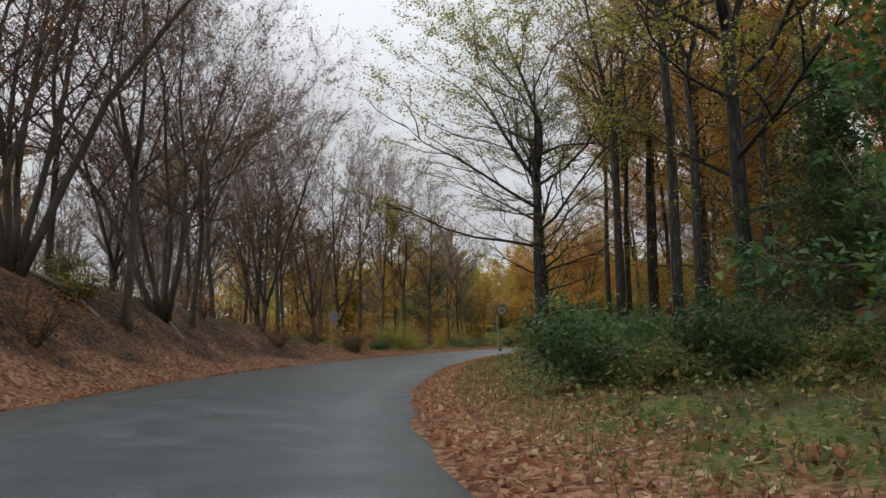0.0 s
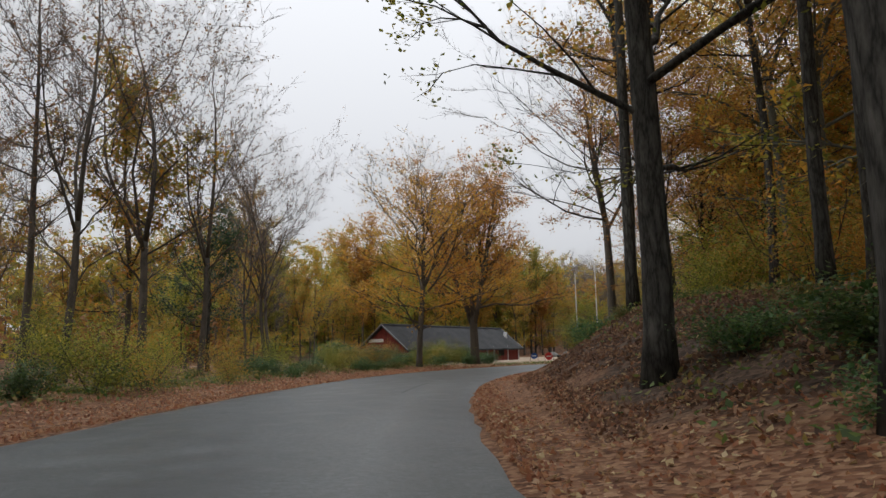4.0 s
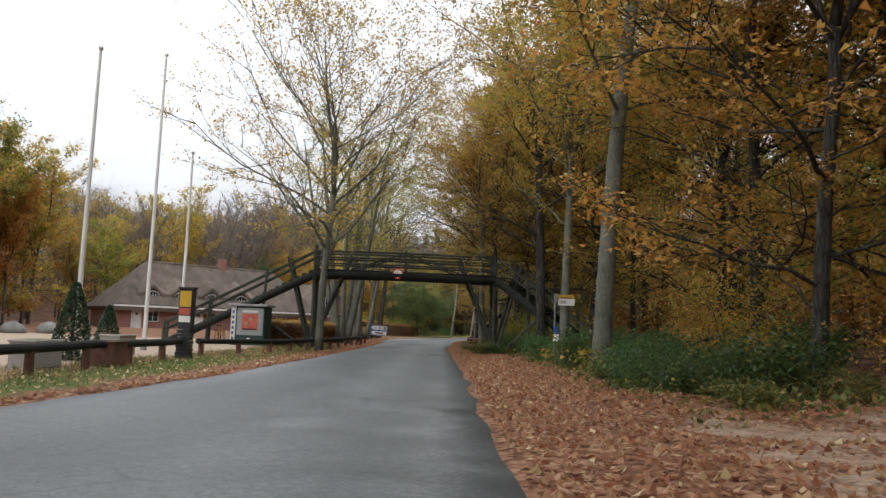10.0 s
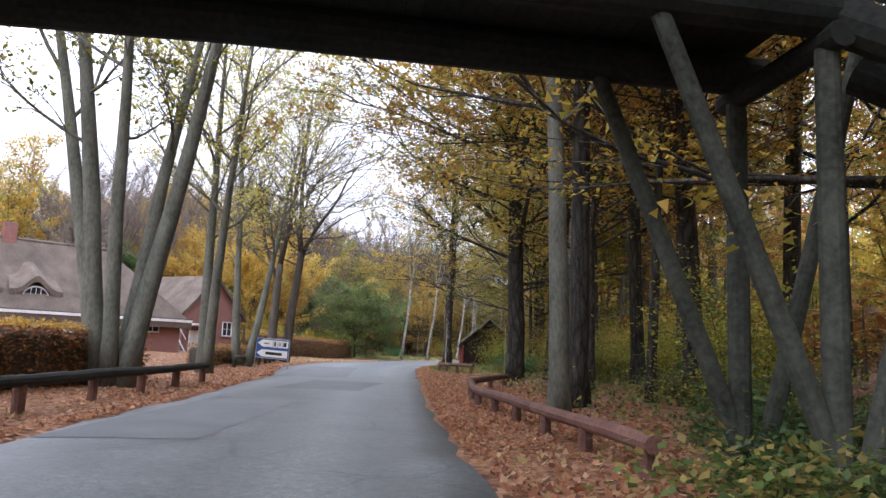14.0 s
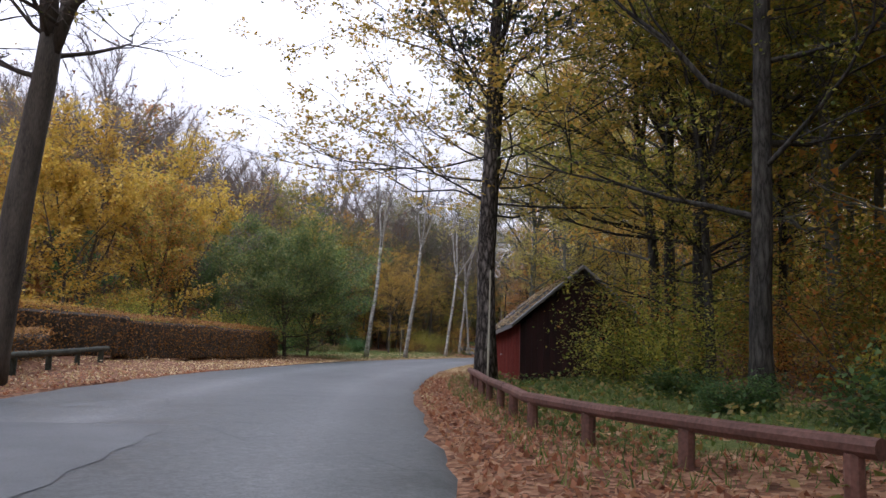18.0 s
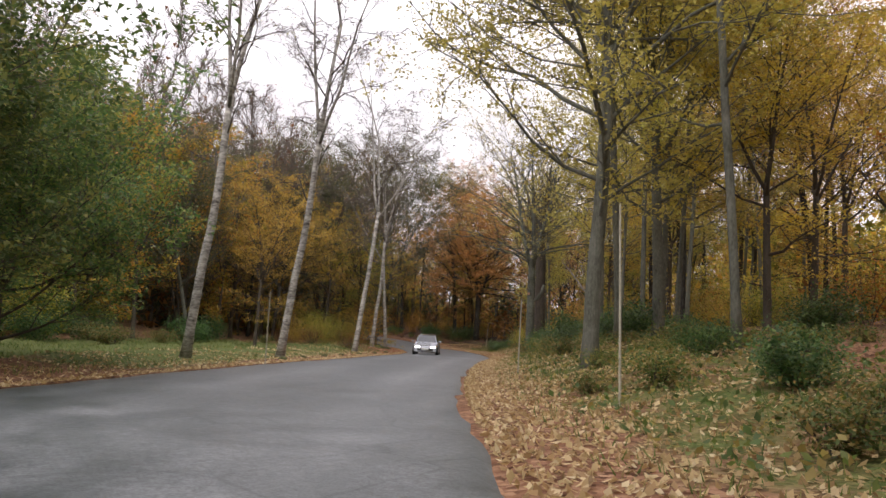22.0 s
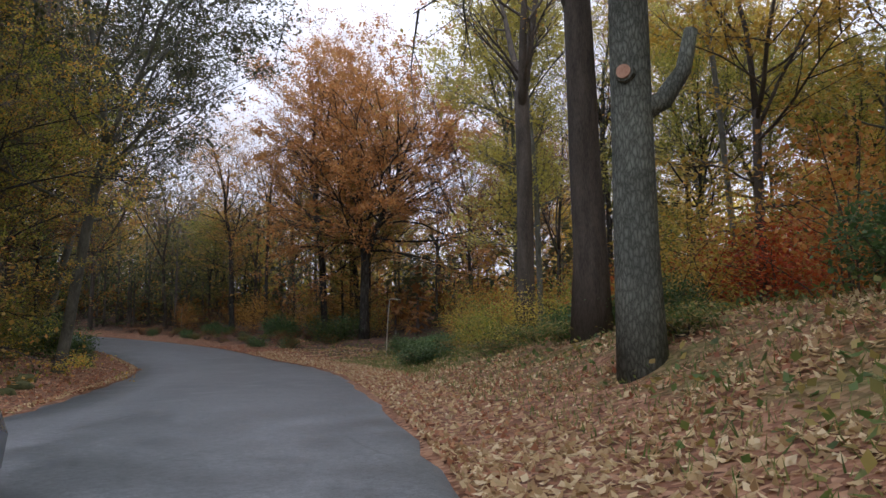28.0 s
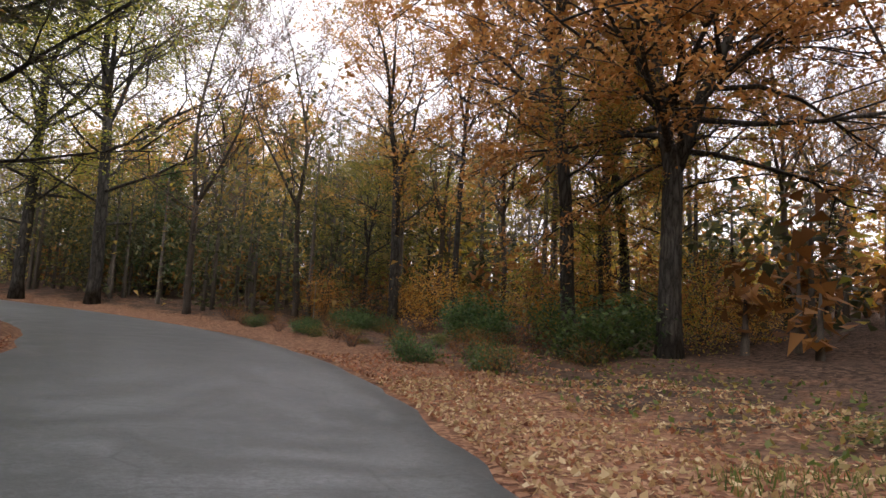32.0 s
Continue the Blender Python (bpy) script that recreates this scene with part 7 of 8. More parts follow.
for x, y, w, mt, nm in ((12.6, 62.6, 0.62, LOG_RED, "dark red wooden planter box on the verge"), (13.6, 66.8, 0.9, CONCRETE, "pale concrete planter trough"), (10.9, 61.6, 0.9, CONCRETE, "pale concrete planter trough")):
    t = thing("planter", (x, y, hz(x, y)), heading(118), nm, "planter")
    Geo().box((0, 0, 0.3), (w * 1.3, 0.6, 0.6), bev=0.02).make("box", mt, t)
    Geo().box((0, 0, 0.605), (w * 1.3 + 0.06, 0.66, 0.05), bev=0.01).make("rim", mt, t)
    Geo().box((0, 0, 0.6), (w * 1.3 - 0.12, 0.48, 0.07), bev=0.005).make("soil", MOSS, t)

rng = np.random.RandomState(71)
for x, y, h in ((12.0, 64.4, 2.0), (14.9, 76.0, 1.6)):
    t = thing("conical_evergreen", (x, y, hz(x, y)), 0, "clipped dark green conical evergreen shrub", "shrub")
    n = 2600
    z = h * rng.rand(n) ** 1.4
    rr = 0.52 * (1 - z / h) ** 0.7 * rng.uniform(0.75, 1.05, n) + 0.04
    a = rng.uniform(0, 6.28, n)
    Geo().tube([(0, 0, -0.1), (0, 0, h * 0.85)], [0.06, 0.02], 7).make("trunk", BARK, t)
    soup_leaves("foliage", np.stack([rr * np.cos(a), rr * np.sin(a), z + 0.05], 1), 0.11, NEEDLES, t, rng)

# bicycle leaning by the stairs
t = thing("bicycle", (21.9, 83.4, hz(21.9, 83.4)), heading(140), "yellow-green bicycle parked in the yard", "bicycle")
for wx in (-0.52, 0.52):
    ring = [(wx + 0.33 * math.cos(a), 0, 0.34 + 0.33 * math.sin(a)) for a in np.linspace(0, 2 * math.pi, 25)]
    wh = Geo().tube(ring, 0.018, 6, cap=False).make("wheel", RUBBER, t)
    for a in np.linspace(0, math.pi, 7)[:-1]:
        Geo().tube([(wx + 0.32 * math.cos(a), 0, 0.34 + 0.32 * math.sin(a)), (wx - 0.32 * math.cos(a), 0, 0.34 - 0.32 * math.sin(a))], 0.003, 4).make("spoke", GALV, wh)
for p, q in (((-0.52, 0, 0.34), (-0.18, 0, 0.82)), ((-0.52, 0, 0.34), (0.0, 0, 0.32)), ((0.0, 0, 0.32), (-0.2, 0, 0.9)), ((0, 0, 0.32), (0.42, 0, 0.78)), ((-0.17, 0, 0.8), (0.4, 0, 0.82)), ((0.52, 0, 0.34), (0.4, 0, 1.0))):
    Geo().tube([p, q], 0.018, 7).make("frame_tube", YELLOW, t)
Geo().tube([(0.36, -0.28, 1.02), (0.42, 0, 1.0), (0.36, 0.28, 1.02)], 0.014, 6).make("handlebar", GALV, t)
Geo().box((-0.22, 0, 0.94), (0.24, 0.13, 0.05)).make("saddle", RUBBER, t)

lamp_x, lamp_y = along(118, -27)
t = thing("yard_lamp", (lamp_x, lamp_y, hz(lamp_x, lamp_y)), 0, "slim grey lamp post with a small lantern", "lamp")
Geo().tube([(0, 0, -0.2), (0, 0, 3.6)], [0.06, 0.04], 9).make("post", GALV, t)
Geo().tube([(0, 0, 3.6), (0, 0, 3.7), (0, 0, 4.0), (0, 0, 4.15)], [0.06, 0.16, 0.2, 0.03], 12).make("lantern", SIGN_GREY, t)
for sx, sy in ((13.0, 96.5), (15.2, 98.0)):
    t = thing("boulder", (sx, sy, hz(sx, sy)), 0.5 * sx, "rounded grey field stone at the yard's edge", "stone", "stones at the yard's edge")
    g = Geo()
    for i in range(1):
        g.tube([(0, 0, -0.1), (0.02, 0.03, 0.25), (0, 0, 0.55), (0.05, 0, 0.75)], [0.75, 0.8, 0.55, 0.12], 11)
    g.make("stone", STONE, t, smooth_faces=True)

# ---------------------------------------------------------------- red shed by the pine
W0, W1 = np.array((68.6, 120.75)), np.array((73.7, 127.4))
wd = (W1 - W0) / np.linalg.norm(W1 - W0)
SL, SW, EAVE, RIDGE = float(np.linalg.norm(W1 - W0)), 4.2, 1.95, 3.95
shed = thing("shed", (W0[0], W0[1], hz(*(W0 + np.array((1.0, 0.0)))) - 0.05), math.atan2(wd[1], wd[0]), "red-boarded shed with a leaf-strewn grey felt roof", "shed")
shed.matrix_world = shed.matrix_world @ Matrix.Rotation(radians(2.4), 4, "Y")
# local x runs along the long wall, local -y away from the road
Geo().box((SL / 2, -SW / 2, EAVE / 2 - 0.1), (SL - 0.1, SW - 0.1, EAVE + 0.2), bev=0.01).make("wall_core", DARK_WOOD, shed)
Geo().box((SL * 0.62, 0.0, 0.14), (SL * 0.76, 0.07, 0.34), bev=0.01).make("plinth_board", RED_WOOD, shed)
n = int(SL / 0.2)
board_rng = random.Random(9)
for i in range(n):
    x = (i + 0.5) * SL / n
    Geo().box((x, -0.02, EAVE / 2 + 0.05), (SL / n - 0.006, 0.03, EAVE - 0.06), bev=0.004).make("board", RED_WOOD, shed)
    Geo().box(((i + 1) * SL / n, 0.012, EAVE / 2 + 0.05 + board_rng.uniform(-0.01, 0.01)), (0.055, 0.03, EAVE - 0.08), bev=0.006).make("batten", RED_WOOD, shed)
Geo().tube([(SL * 0.48, 0.05, 1.05), (SL * 0.52, 0.05, 1.05)], 0.02, 6).make("latch", GALV, shed)
for end, sgn in ((0.0, -1), (SL, 1)):
    v = [(end, 0, EAVE - 0.1), (end, -SW, EAVE - 0.1), (end, -SW / 2, RIDGE - 0.1)]
    v += [(p[0] - sgn * 0.06, p[1], p[2]) for p in v]
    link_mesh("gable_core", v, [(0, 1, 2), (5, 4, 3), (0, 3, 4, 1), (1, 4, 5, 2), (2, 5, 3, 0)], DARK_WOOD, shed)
    # the gable's shade is painted: darker red than on the long wall
    for i in range(21):
        y = -(i + 0.5) * SW / 21
        top = EAVE + (RIDGE - EAVE) * (1 - abs(y + SW / 2) / (SW / 2)) - 0.08
        Geo().box((end + sgn * 0.015, y, top / 2), (0.026, SW / 21 - 0.008, top), bev=0.004).make("gable_board", RED_WOOD_SHADED, shed, "red board, its colour darkened for the foliage's shade")
for side in (0, 1):
    y0, y1 = (0.32, -SW / 2) if side == 0 else (-SW - 0.32, -SW / 2)
    z0 = EAVE - 0.28
    v = []
    for x in np.linspace(-0.35, SL + 0.35, 14):
        for q in np.linspace(0, 1, 6):
            v.append((x, y0 + (y1 - y0) * q, z0 + 0.22 + (RIDGE + 0.02 - z0 - 0.22) * q + 0.012 * math.sin(5 * x + 3 * q)))
    m = len(v)
    v += [(p[0], p[1], p[2] - 0.07) for p in v]
    f = []
    for i in range(13):
        for j in range(5):
            a = i * 6 + j
            f += [(a, a + 1, a + 7, a + 6), (m + a + 6, m + a + 7, m + a + 1, m + a)]
    edge = [i * 6 for i in range(14)] + [78 + j for j in range(1, 6)] + [i * 6 + 5 for i in range(12, -1, -1)] + [j for j in range(4, 0, -1)]
    f += [(edge[k], edge[k] + m, edge[(k + 1) % len(edge)] + m, edge[(k + 1) % len(edge)]) for k in range(len(edge))]
    roof = link_mesh("roof_slope", v, f, FELT, shed)
    for i in range(1, 6):
        x = i * SL / 6
        Geo().box((x, (y0 + y1) / 2, (z0 + 0.22 + RIDGE) / 2 + 0.025), (0.05, math.hypot(y1 - y0, RIDGE - z0 - 0.22), 0.02), 0, 0, 0.004)
        a, b = (x, y0, z0 + 0.245), (x, y1, RIDGE + 0.035)
        Geo().tube([a, b], 0.018, 5).make("felt_seam", FELT, roof)
    Geo().box((SL / 2, y0, z0 + 0.19), (SL + 0.72, 0.03, 0.14), bev=0.006).make("fascia", SIGN_GREY if side == 0 else DARK_WOOD, shed)
for sgn, ex in ((-1, -0.37), (1, SL + 0.37)):
    for side in (0, 1):
        y0 = 0.34 if side == 0 else -SW - 0.34
        Geo().tube([(ex, y0, EAVE - 0.08), (ex, -SW / 2, RIDGE)], 0.06, 4).make("barge_board", SIGN_GREY, shed)
lr = np.random.RandomState(5)
q = lr.rand(2400) ** 0.7
px = lr.rand(2400) * SL
keep = np.sin(px * 1.7) + np.sin(q * 9) + lr.rand(2400) * 2.4 > 1.3
q, px = q[keep], px[keep]
c = np.stack([px, 0.3 + (-SW / 2 - 0.3) * q, EAVE - 0.06 + (RIDGE + 0.06 - EAVE) * q + 0.05], 1)
lf = soup_leaves("fallen_leaf_drift", c, 0.14, FALLEN_PALE, shed, lr, flat=0.1)
tagged(lf, "pale brown leaves fallen on the roof", kind="stuff")

# ---------------------------------------------------------------- houses


def window(parent, x, y, z, w, h, panes=2, rows=2, out=-1, name="window"):
    """A framed window on a wall whose outer face looks along local -y (out=-1)."""
    fr = Geo()
    t = 0.06
    for dx in (-w / 2, w / 2):
        fr.box((x + dx, y + out * 0.03, z), (t, 0.1, h + t), bev=0.006)
    for dz in (-h / 2, h / 2):
        fr.box((x, y + out * 0.03, z + dz), (w + t, 0.1, t), bev=0.006)
    for i in range(1, panes):
        fr.box((x - w / 2 + w * i / panes, y + out * 0.03, z), (0.05, 0.07, h), bev=0.004)
    for i in range(1, rows):
        fr.box((x, y + out * 0.03, z - h / 2 + h * i / rows), (w, 0.06, 0.035), bev=0.004)
    wnd = fr.make(name, WHITE_PAINT, parent, "white painted window frame")
    Geo().box((x, y + out * 0.005, z), (w, 0.02, h), bev=0.002).make("pane", GLASS, wnd)
    Geo().box((x, y + out * 0.08, z - h / 2 - 0.06), (w + 0.16, 0.12, 0.05), bev=0.006).make("sill", CONCRETE, wnd)
    return wnd


def gable_house(name, at, turn, L, D, eave, ridge, wall, roof, label, over=0.35, thick=0.16, category="house", hip=0.0):
    """Long wall along local x at y=0 looking to -y; depth D behind it."""
    h = thing(name, at, turn, label, category)
    v = [(0, 0, -0.4), (L, 0, -0.4), (L, D, -0.4), (0, D, -0.4), (0, 0, eave), (L, 0, eave), (L, D, eave), (0, D, eave), (0, D / 2, ridge - 0.12), (L, D / 2, ridge - 0.12)]
    f = [(0, 1, 5, 4), (1, 2, 6, 9, 5), (2, 3, 7, 6), (3, 0, 4, 8, 7), (4, 5, 9, 8), (6, 7, 8, 9)]
    if hip > 2:
        # fully hipped: the walls end at the eave and sloping roof ends close the gables
        v, f = v[:8], [(0, 1, 5, 4), (1, 2, 6, 5), (2, 3, 7, 6), (3, 0, 4, 7), (4, 5, 6, 7)]
        low = eave - over * (ridge - eave) / (D / 2)
        for sx, ex in ((-1, -over), (1, L + over)):
            tri_v = [(ex, -over, low + 0.05), (ex, D + over, low + 0.05), (ex - sx * hip, D / 2, ridge + 0.05)]
            tri_v += [(p[0] - sx * 0.3, p[1], p[2] - thick) for p in tri_v]
            link_mesh("roof_end", tri_v, [(0, 1, 2), (5, 4, 3), (0, 3, 4, 1), (1, 4, 5, 2), (2, 5, 3, 0)], roof, h)
    link_mesh("wall", v, f, wall, h)
    pitch = (ridge - eave) / (D / 2)
    for side in (0, 1):
        y0, y1 = (-over, D / 2) if side == 0 else (D + over, D / 2)
        z0 = eave - over * pitch
        vv, nx_, nq = [], 16, 7
        for i in range(nx_):
            for j in range(nq):
                qq = j / (nq - 1)
                inset = hip * qq
                x = -over + inset + (L + 2 * over - 2 * inset) * i / (nx_ - 1)
                vv.append((x, y0 + (y1 - y0) * qq, z0 + (ridge - z0) * qq + 0.05 + 0.03 * math.sin(1.7 * x + 4 * qq)))
        m = len(vv)
        vv += [(p[0], p[1], p[2] - thick) for p in vv]
        ff = []
        for i in range(nx_ - 1):
            for j in range(nq - 1):
                a = i * nq + j
                ff += [(a, a + 1, a + nq + 1, a + nq), (m + a + nq, m + a + nq + 1, m + a + 1, m + a)]
        edge = [i * nq for i in range(nx_)] + [(nx_ - 1) * nq + j for j in range(1, nq)] + [i * nq + nq - 1 for i in range(nx_ - 2, -1, -1)] + list(range(nq - 2, 0, -1))
        ff += [(edge[k], edge[k] + m, edge[(k + 1) % len(edge)] + m, edge[(k + 1) % len(edge)]) for k in range(len(edge))]
        link_mesh("roof_slope", vv, ff, roof, h)
    Geo().tube([(-over + hip, D / 2, ridge + 0.03), (L + over - hip, D / 2, ridge + 0.03)], 0.14, 8).make("ridge_cap", roof, h)
    return h


# thatched inn
I0, I1 = np.array((24.3, 125.1)), np.array((47.7, 127.95))
idir = (I1 - I0) / np.linalg.norm(I1 - I0)
IL = float(np.linalg.norm(I1 - I0))
inn = gable_house("thatched_inn", (I0[0], I0[1], 0.35), math.atan2(idir[1], idir[0]), IL, 9.0, 2.75, 7.3, BRICK, THATCH, "long red brick inn with a deep thatched roof and eyebrow dormers", over=0.6, thick=0.4, category="inn", hip=4.6)
Geo().box((IL / 2, -0.62, 2.3), (IL + 1.2, 0.06, 0.2), bev=0.01).make("eave_board", WHITE_PAINT, inn, "pale board under the eave")
Geo().box((IL / 2, -0.5, 2.42), (IL + 1.2, 0.3, 0.08), bev=0.01).make("gutter", TILE_DARK, inn)
door_at = float((np.array((40.3, 127.1)) - I0) @ idir)
for x, w, hgt in ((door_at + 2.7, 1.15, 1.35), (door_at - 2.7, 1.15, 1.35), (door_at - 6.0, 1.0, 0.6), (door_at + 5.4, 0.9, 0.6), (door_at - 9.0, 1.15, 1.35), (door_at - 12.5, 1.15, 1.35), (door_at - 16.0, 1.15, 1.35), (door_at - 19.0, 1.1, 1.3)):
    if 0.8 < x < IL - 0.8:
        window(inn, x, 0, 1.75 if hgt < 1 else 1.45, w, hgt, 2, 3 if hgt > 1 else 1)
for x in (door_at, door_at - 7.5, door_at - 14.2):
    if not 0.8 < x < IL - 0.8:
        continue
    dr = Geo().box((x, -0.04, 1.03), (1.05, 0.08, 2.06), bev=0.01).make("door", WHITE_PAINT, inn, "white painted door with a small diamond pane")
    Geo().box((x, -0.095, 1.5), (0.22, 0.02, 0.22), 0, radians(45), 0.003).make("diamond_pane", GLASS, dr)
    Geo().tube([(x + 0.4, -0.08, 1.0), (x + 0.4, -0.15, 1.0), (x + 0.3, -0.15, 1.0)], 0.015, 6).make("handle", GALV, dr)
for x in (door_at - 9.3, door_at - 5.8, door_at - 2.2, door_at - 12.4):
    if not 2.5 < x < IL - 2.5:
        continue
    # eyebrow dormer: an arched thatch brow over a low window
    n = 18
    yb, zb = 0.85, 3.55
    prof = [(-1.6 + 3.2 * i / n, 0.95 * math.exp(-((-1.6 + 3.2 * i / n) / 0.72) ** 2)) for i in range(n + 1)]
    v = [(x + a, yb - 0.28, zb + b - 0.22) for a, b in prof] + [(x + a, yb - 0.28, zb + b + 0.16) for a, b in prof] + [(x + a * 0.8, yb + 1.9, zb + b * 0.45 + 1.75) for a, b in prof]
    m = n + 1
    f = [(i, i + 1, m + i + 1, m + i) for i in range(n)] + [(m + i, m + i + 1, 2 * m + i + 1, 2 * m + i) for i in range(n)]
    d = link_mesh("dormer", v, f, THATCH, inn)
    v = [(x + 0.78 * math.cos(w), yb - 0.12, zb - 0.3 + 0.72 * math.sin(w)) for w in np.linspace(0, math.pi, 13)]
    link_mesh("dormer_pane", v, [tuple(range(13))], GLASS, d)
    arch = [(x + 0.78 * math.cos(w), yb - 0.16, zb - 0.3 + 0.72 * math.sin(w)) for w in np.linspace(0, math.pi, 13)]
    Geo().tube(arch, 0.05, 6).make("dormer_frame", WHITE_PAINT, d)
    for a in (-0.3, 0.0, 0.3):
        Geo().tube([(x + a, yb - 0.16, zb - 0.3), (x + a, yb - 0.16, zb + 0.3)], 0.025, 5).make("glazing_bar", WHITE_PAINT, d)
Geo().box((IL * 0.55, 4.5, 7.6), (0.8, 0.8, 1.6), bev=0.02).make("chimney", BRICK, inn)

# brick house with its gable to the road: local x runs along the gable
gable = np.array((-0.93, -0.36))
H2W, H2D = 6.4, 11.0
corner = np.array((55.9, 136.3))
house = thing("brick_house", (corner[0], corner[1], 0.1), math.atan2(-gable[1], -gable[0]), "red brick house with a steep gable and white windows", "house")
# gable wall lies along local -x from the right-hand corner; depth runs to local -y away from the road
X = Matrix.Rotation(math.atan2(-gable[1], -gable[0]), 3, "Z") @ Vector((0, 1, 0))
back = 1.0 if X.dot(Vector((0.3, 1.0, 0))) > 0 else -1.0
v = []
for yy in (0.0, H2D * back):
    v += [(0, yy, -0.6), (-H2W, yy, -0.6), (-H2W, yy, 3.4), (-H2W / 2, yy, 6.4), (0, yy, 3.4)]
link_mesh("wall", v, [(0, 1, 2, 3, 4), (9, 8, 7, 6, 5), (0, 4, 9, 5), (1, 6, 7, 2), (2, 7, 8, 3), (3, 8, 9, 4)], BRICK, house)
for a, b in (((0.4, 3.0), (-H2W / 2, 6.45)), ((-H2W - 0.4, 3.0), (-H2W / 2, 6.45))):
    y0, y1 = -0.3 * back, (H2D + 0.3) * back
    v = [(a[0], y0, a[1]), (b[0], y0, b[1]), (b[0], y1, b[1]), (a[0], y1, a[1])]
    v += [(p[0], p[1], p[2] + 0.3) for p in v]
    link_mesh("roof_slope", v, [(3, 2, 1, 0), (4, 5, 6, 7), (0, 1, 5, 4), (1, 2, 6, 5), (2, 3, 7, 6), (3, 0, 4, 7)], THATCH, house)
for x, z, w, hgt in ((-1.6, 2.3, 1.0, 1.15), (-3.7, 4.4, 1.0, 1.15)):
    window(house, x, 0, z, w, hgt, 2, 2, out=-back)
Geo().box((-5.1, -0.05 * back, 1.0), (1.1, 0.1, 2.1), bev=0.01).make("door", WHITE_PAINT, house)
Geo().box((-5.1, -0.5 * back, 2.5), (2.0, 1.0, 0.18), bev=0.03).make("door_canopy", WHITE_PAINT, house)
# outside stair between the inn and the house
st = thing("outside_stair", (47.9, 130.2, 0.4), math.atan2(idir[1], idir[0]), "grey outside stair with pale treads between the houses", "stair")
for i in range(12):
    Geo().box((0.6, 0.3 + i * 0.26, 0.1 + i * 0.2), (1.1, 0.27, 0.05), bev=0.006).make("tread", CONCRETE, st)
for sx in (0.0, 1.2):
    Geo().tube([(sx, 0.1, 0.0), (sx, 3.3, 2.45)], 0.06, 6).make("string", GALV, st)
    Geo().tube([(sx, 0.1, 0.95), (sx, 3.3, 3.4)], 0.03, 6).make("hand_rail", GALV, st)

# long red barn behind the roadside bushes, its near gable to the road, its far end at the yard
barn = gable_house("long_barn", (-5.0, 53.4, 0.0), radians(60.9), 23.5, 5.0, 1.75, 3.75, RED_WOOD, TILE_DARK, "long low red-boarded barn with a dark roof and white posts", over=0.45, category="barn")
Geo().box((-0.05, 3.4, 2.35), (0.06, 1.7, 0.3), bev=0.01).make("gable_sign", SIGN_WHITE, barn, "pale board on the gable")
for i in range(24):
    y = (i + 0.5) * 5.0 / 24
    top = 1.75 + 1.85 * (1 - abs(y - 2.5) / 2.5)
    for ex in (-0.015, 23.515):
        Geo().box((ex, y, top / 2 - 0.05), (0.03, 0.19, top), bev=0.004).make("gable_board", RED_WOOD, barn)
for i in range(40):
    Geo().box((11.8 + i * 0.295, -0.015, 0.85), (0.27, 0.03, 1.7), bev=0.004).make("board", RED_WOOD, barn)
for x in (11.7, 15.6, 17.2, 20.6, 23.4):
    Geo().box((x, -0.07, 0.85), (0.1, 0.1, 1.75), bev=0.01).make("post", WHITE_PAINT, barn, "white painted post")
for x in (3.0, 6.5, 10.0):
    Geo().box((x, -0.03, 1.05), (0.9, 0.06, 0.7), bev=0.01).make("window", GLASS, barn)
hatch = Geo().box((19.0, -0.06, 1.0), (1.3, 0.05, 0.7), bev=0.01).make("serving_hatch", DARK_WOOD, barn, "dark serving hatch with a pale lettered board")
Geo().box((19.0, -0.12, 1.42), (1.3, 0.04, 0.12), bev=0.01).make("board_sign", SIGN_CREAM, hatch)
for sy in (-0.42, 5.42):
    for ex in (-0.47, 23.97):
        Geo().tube([(ex, sy, 1.45), (ex, 2.5, 3.82)], 0.06, 4).make("barge_board", SIGN_GREY, barn)
Geo().box((22.6, 1.2, 2.95), (0.35, 0.35, 0.75), bev=0.03).make("flue", WHITE_PAINT, barn, "short white flue on the roof")

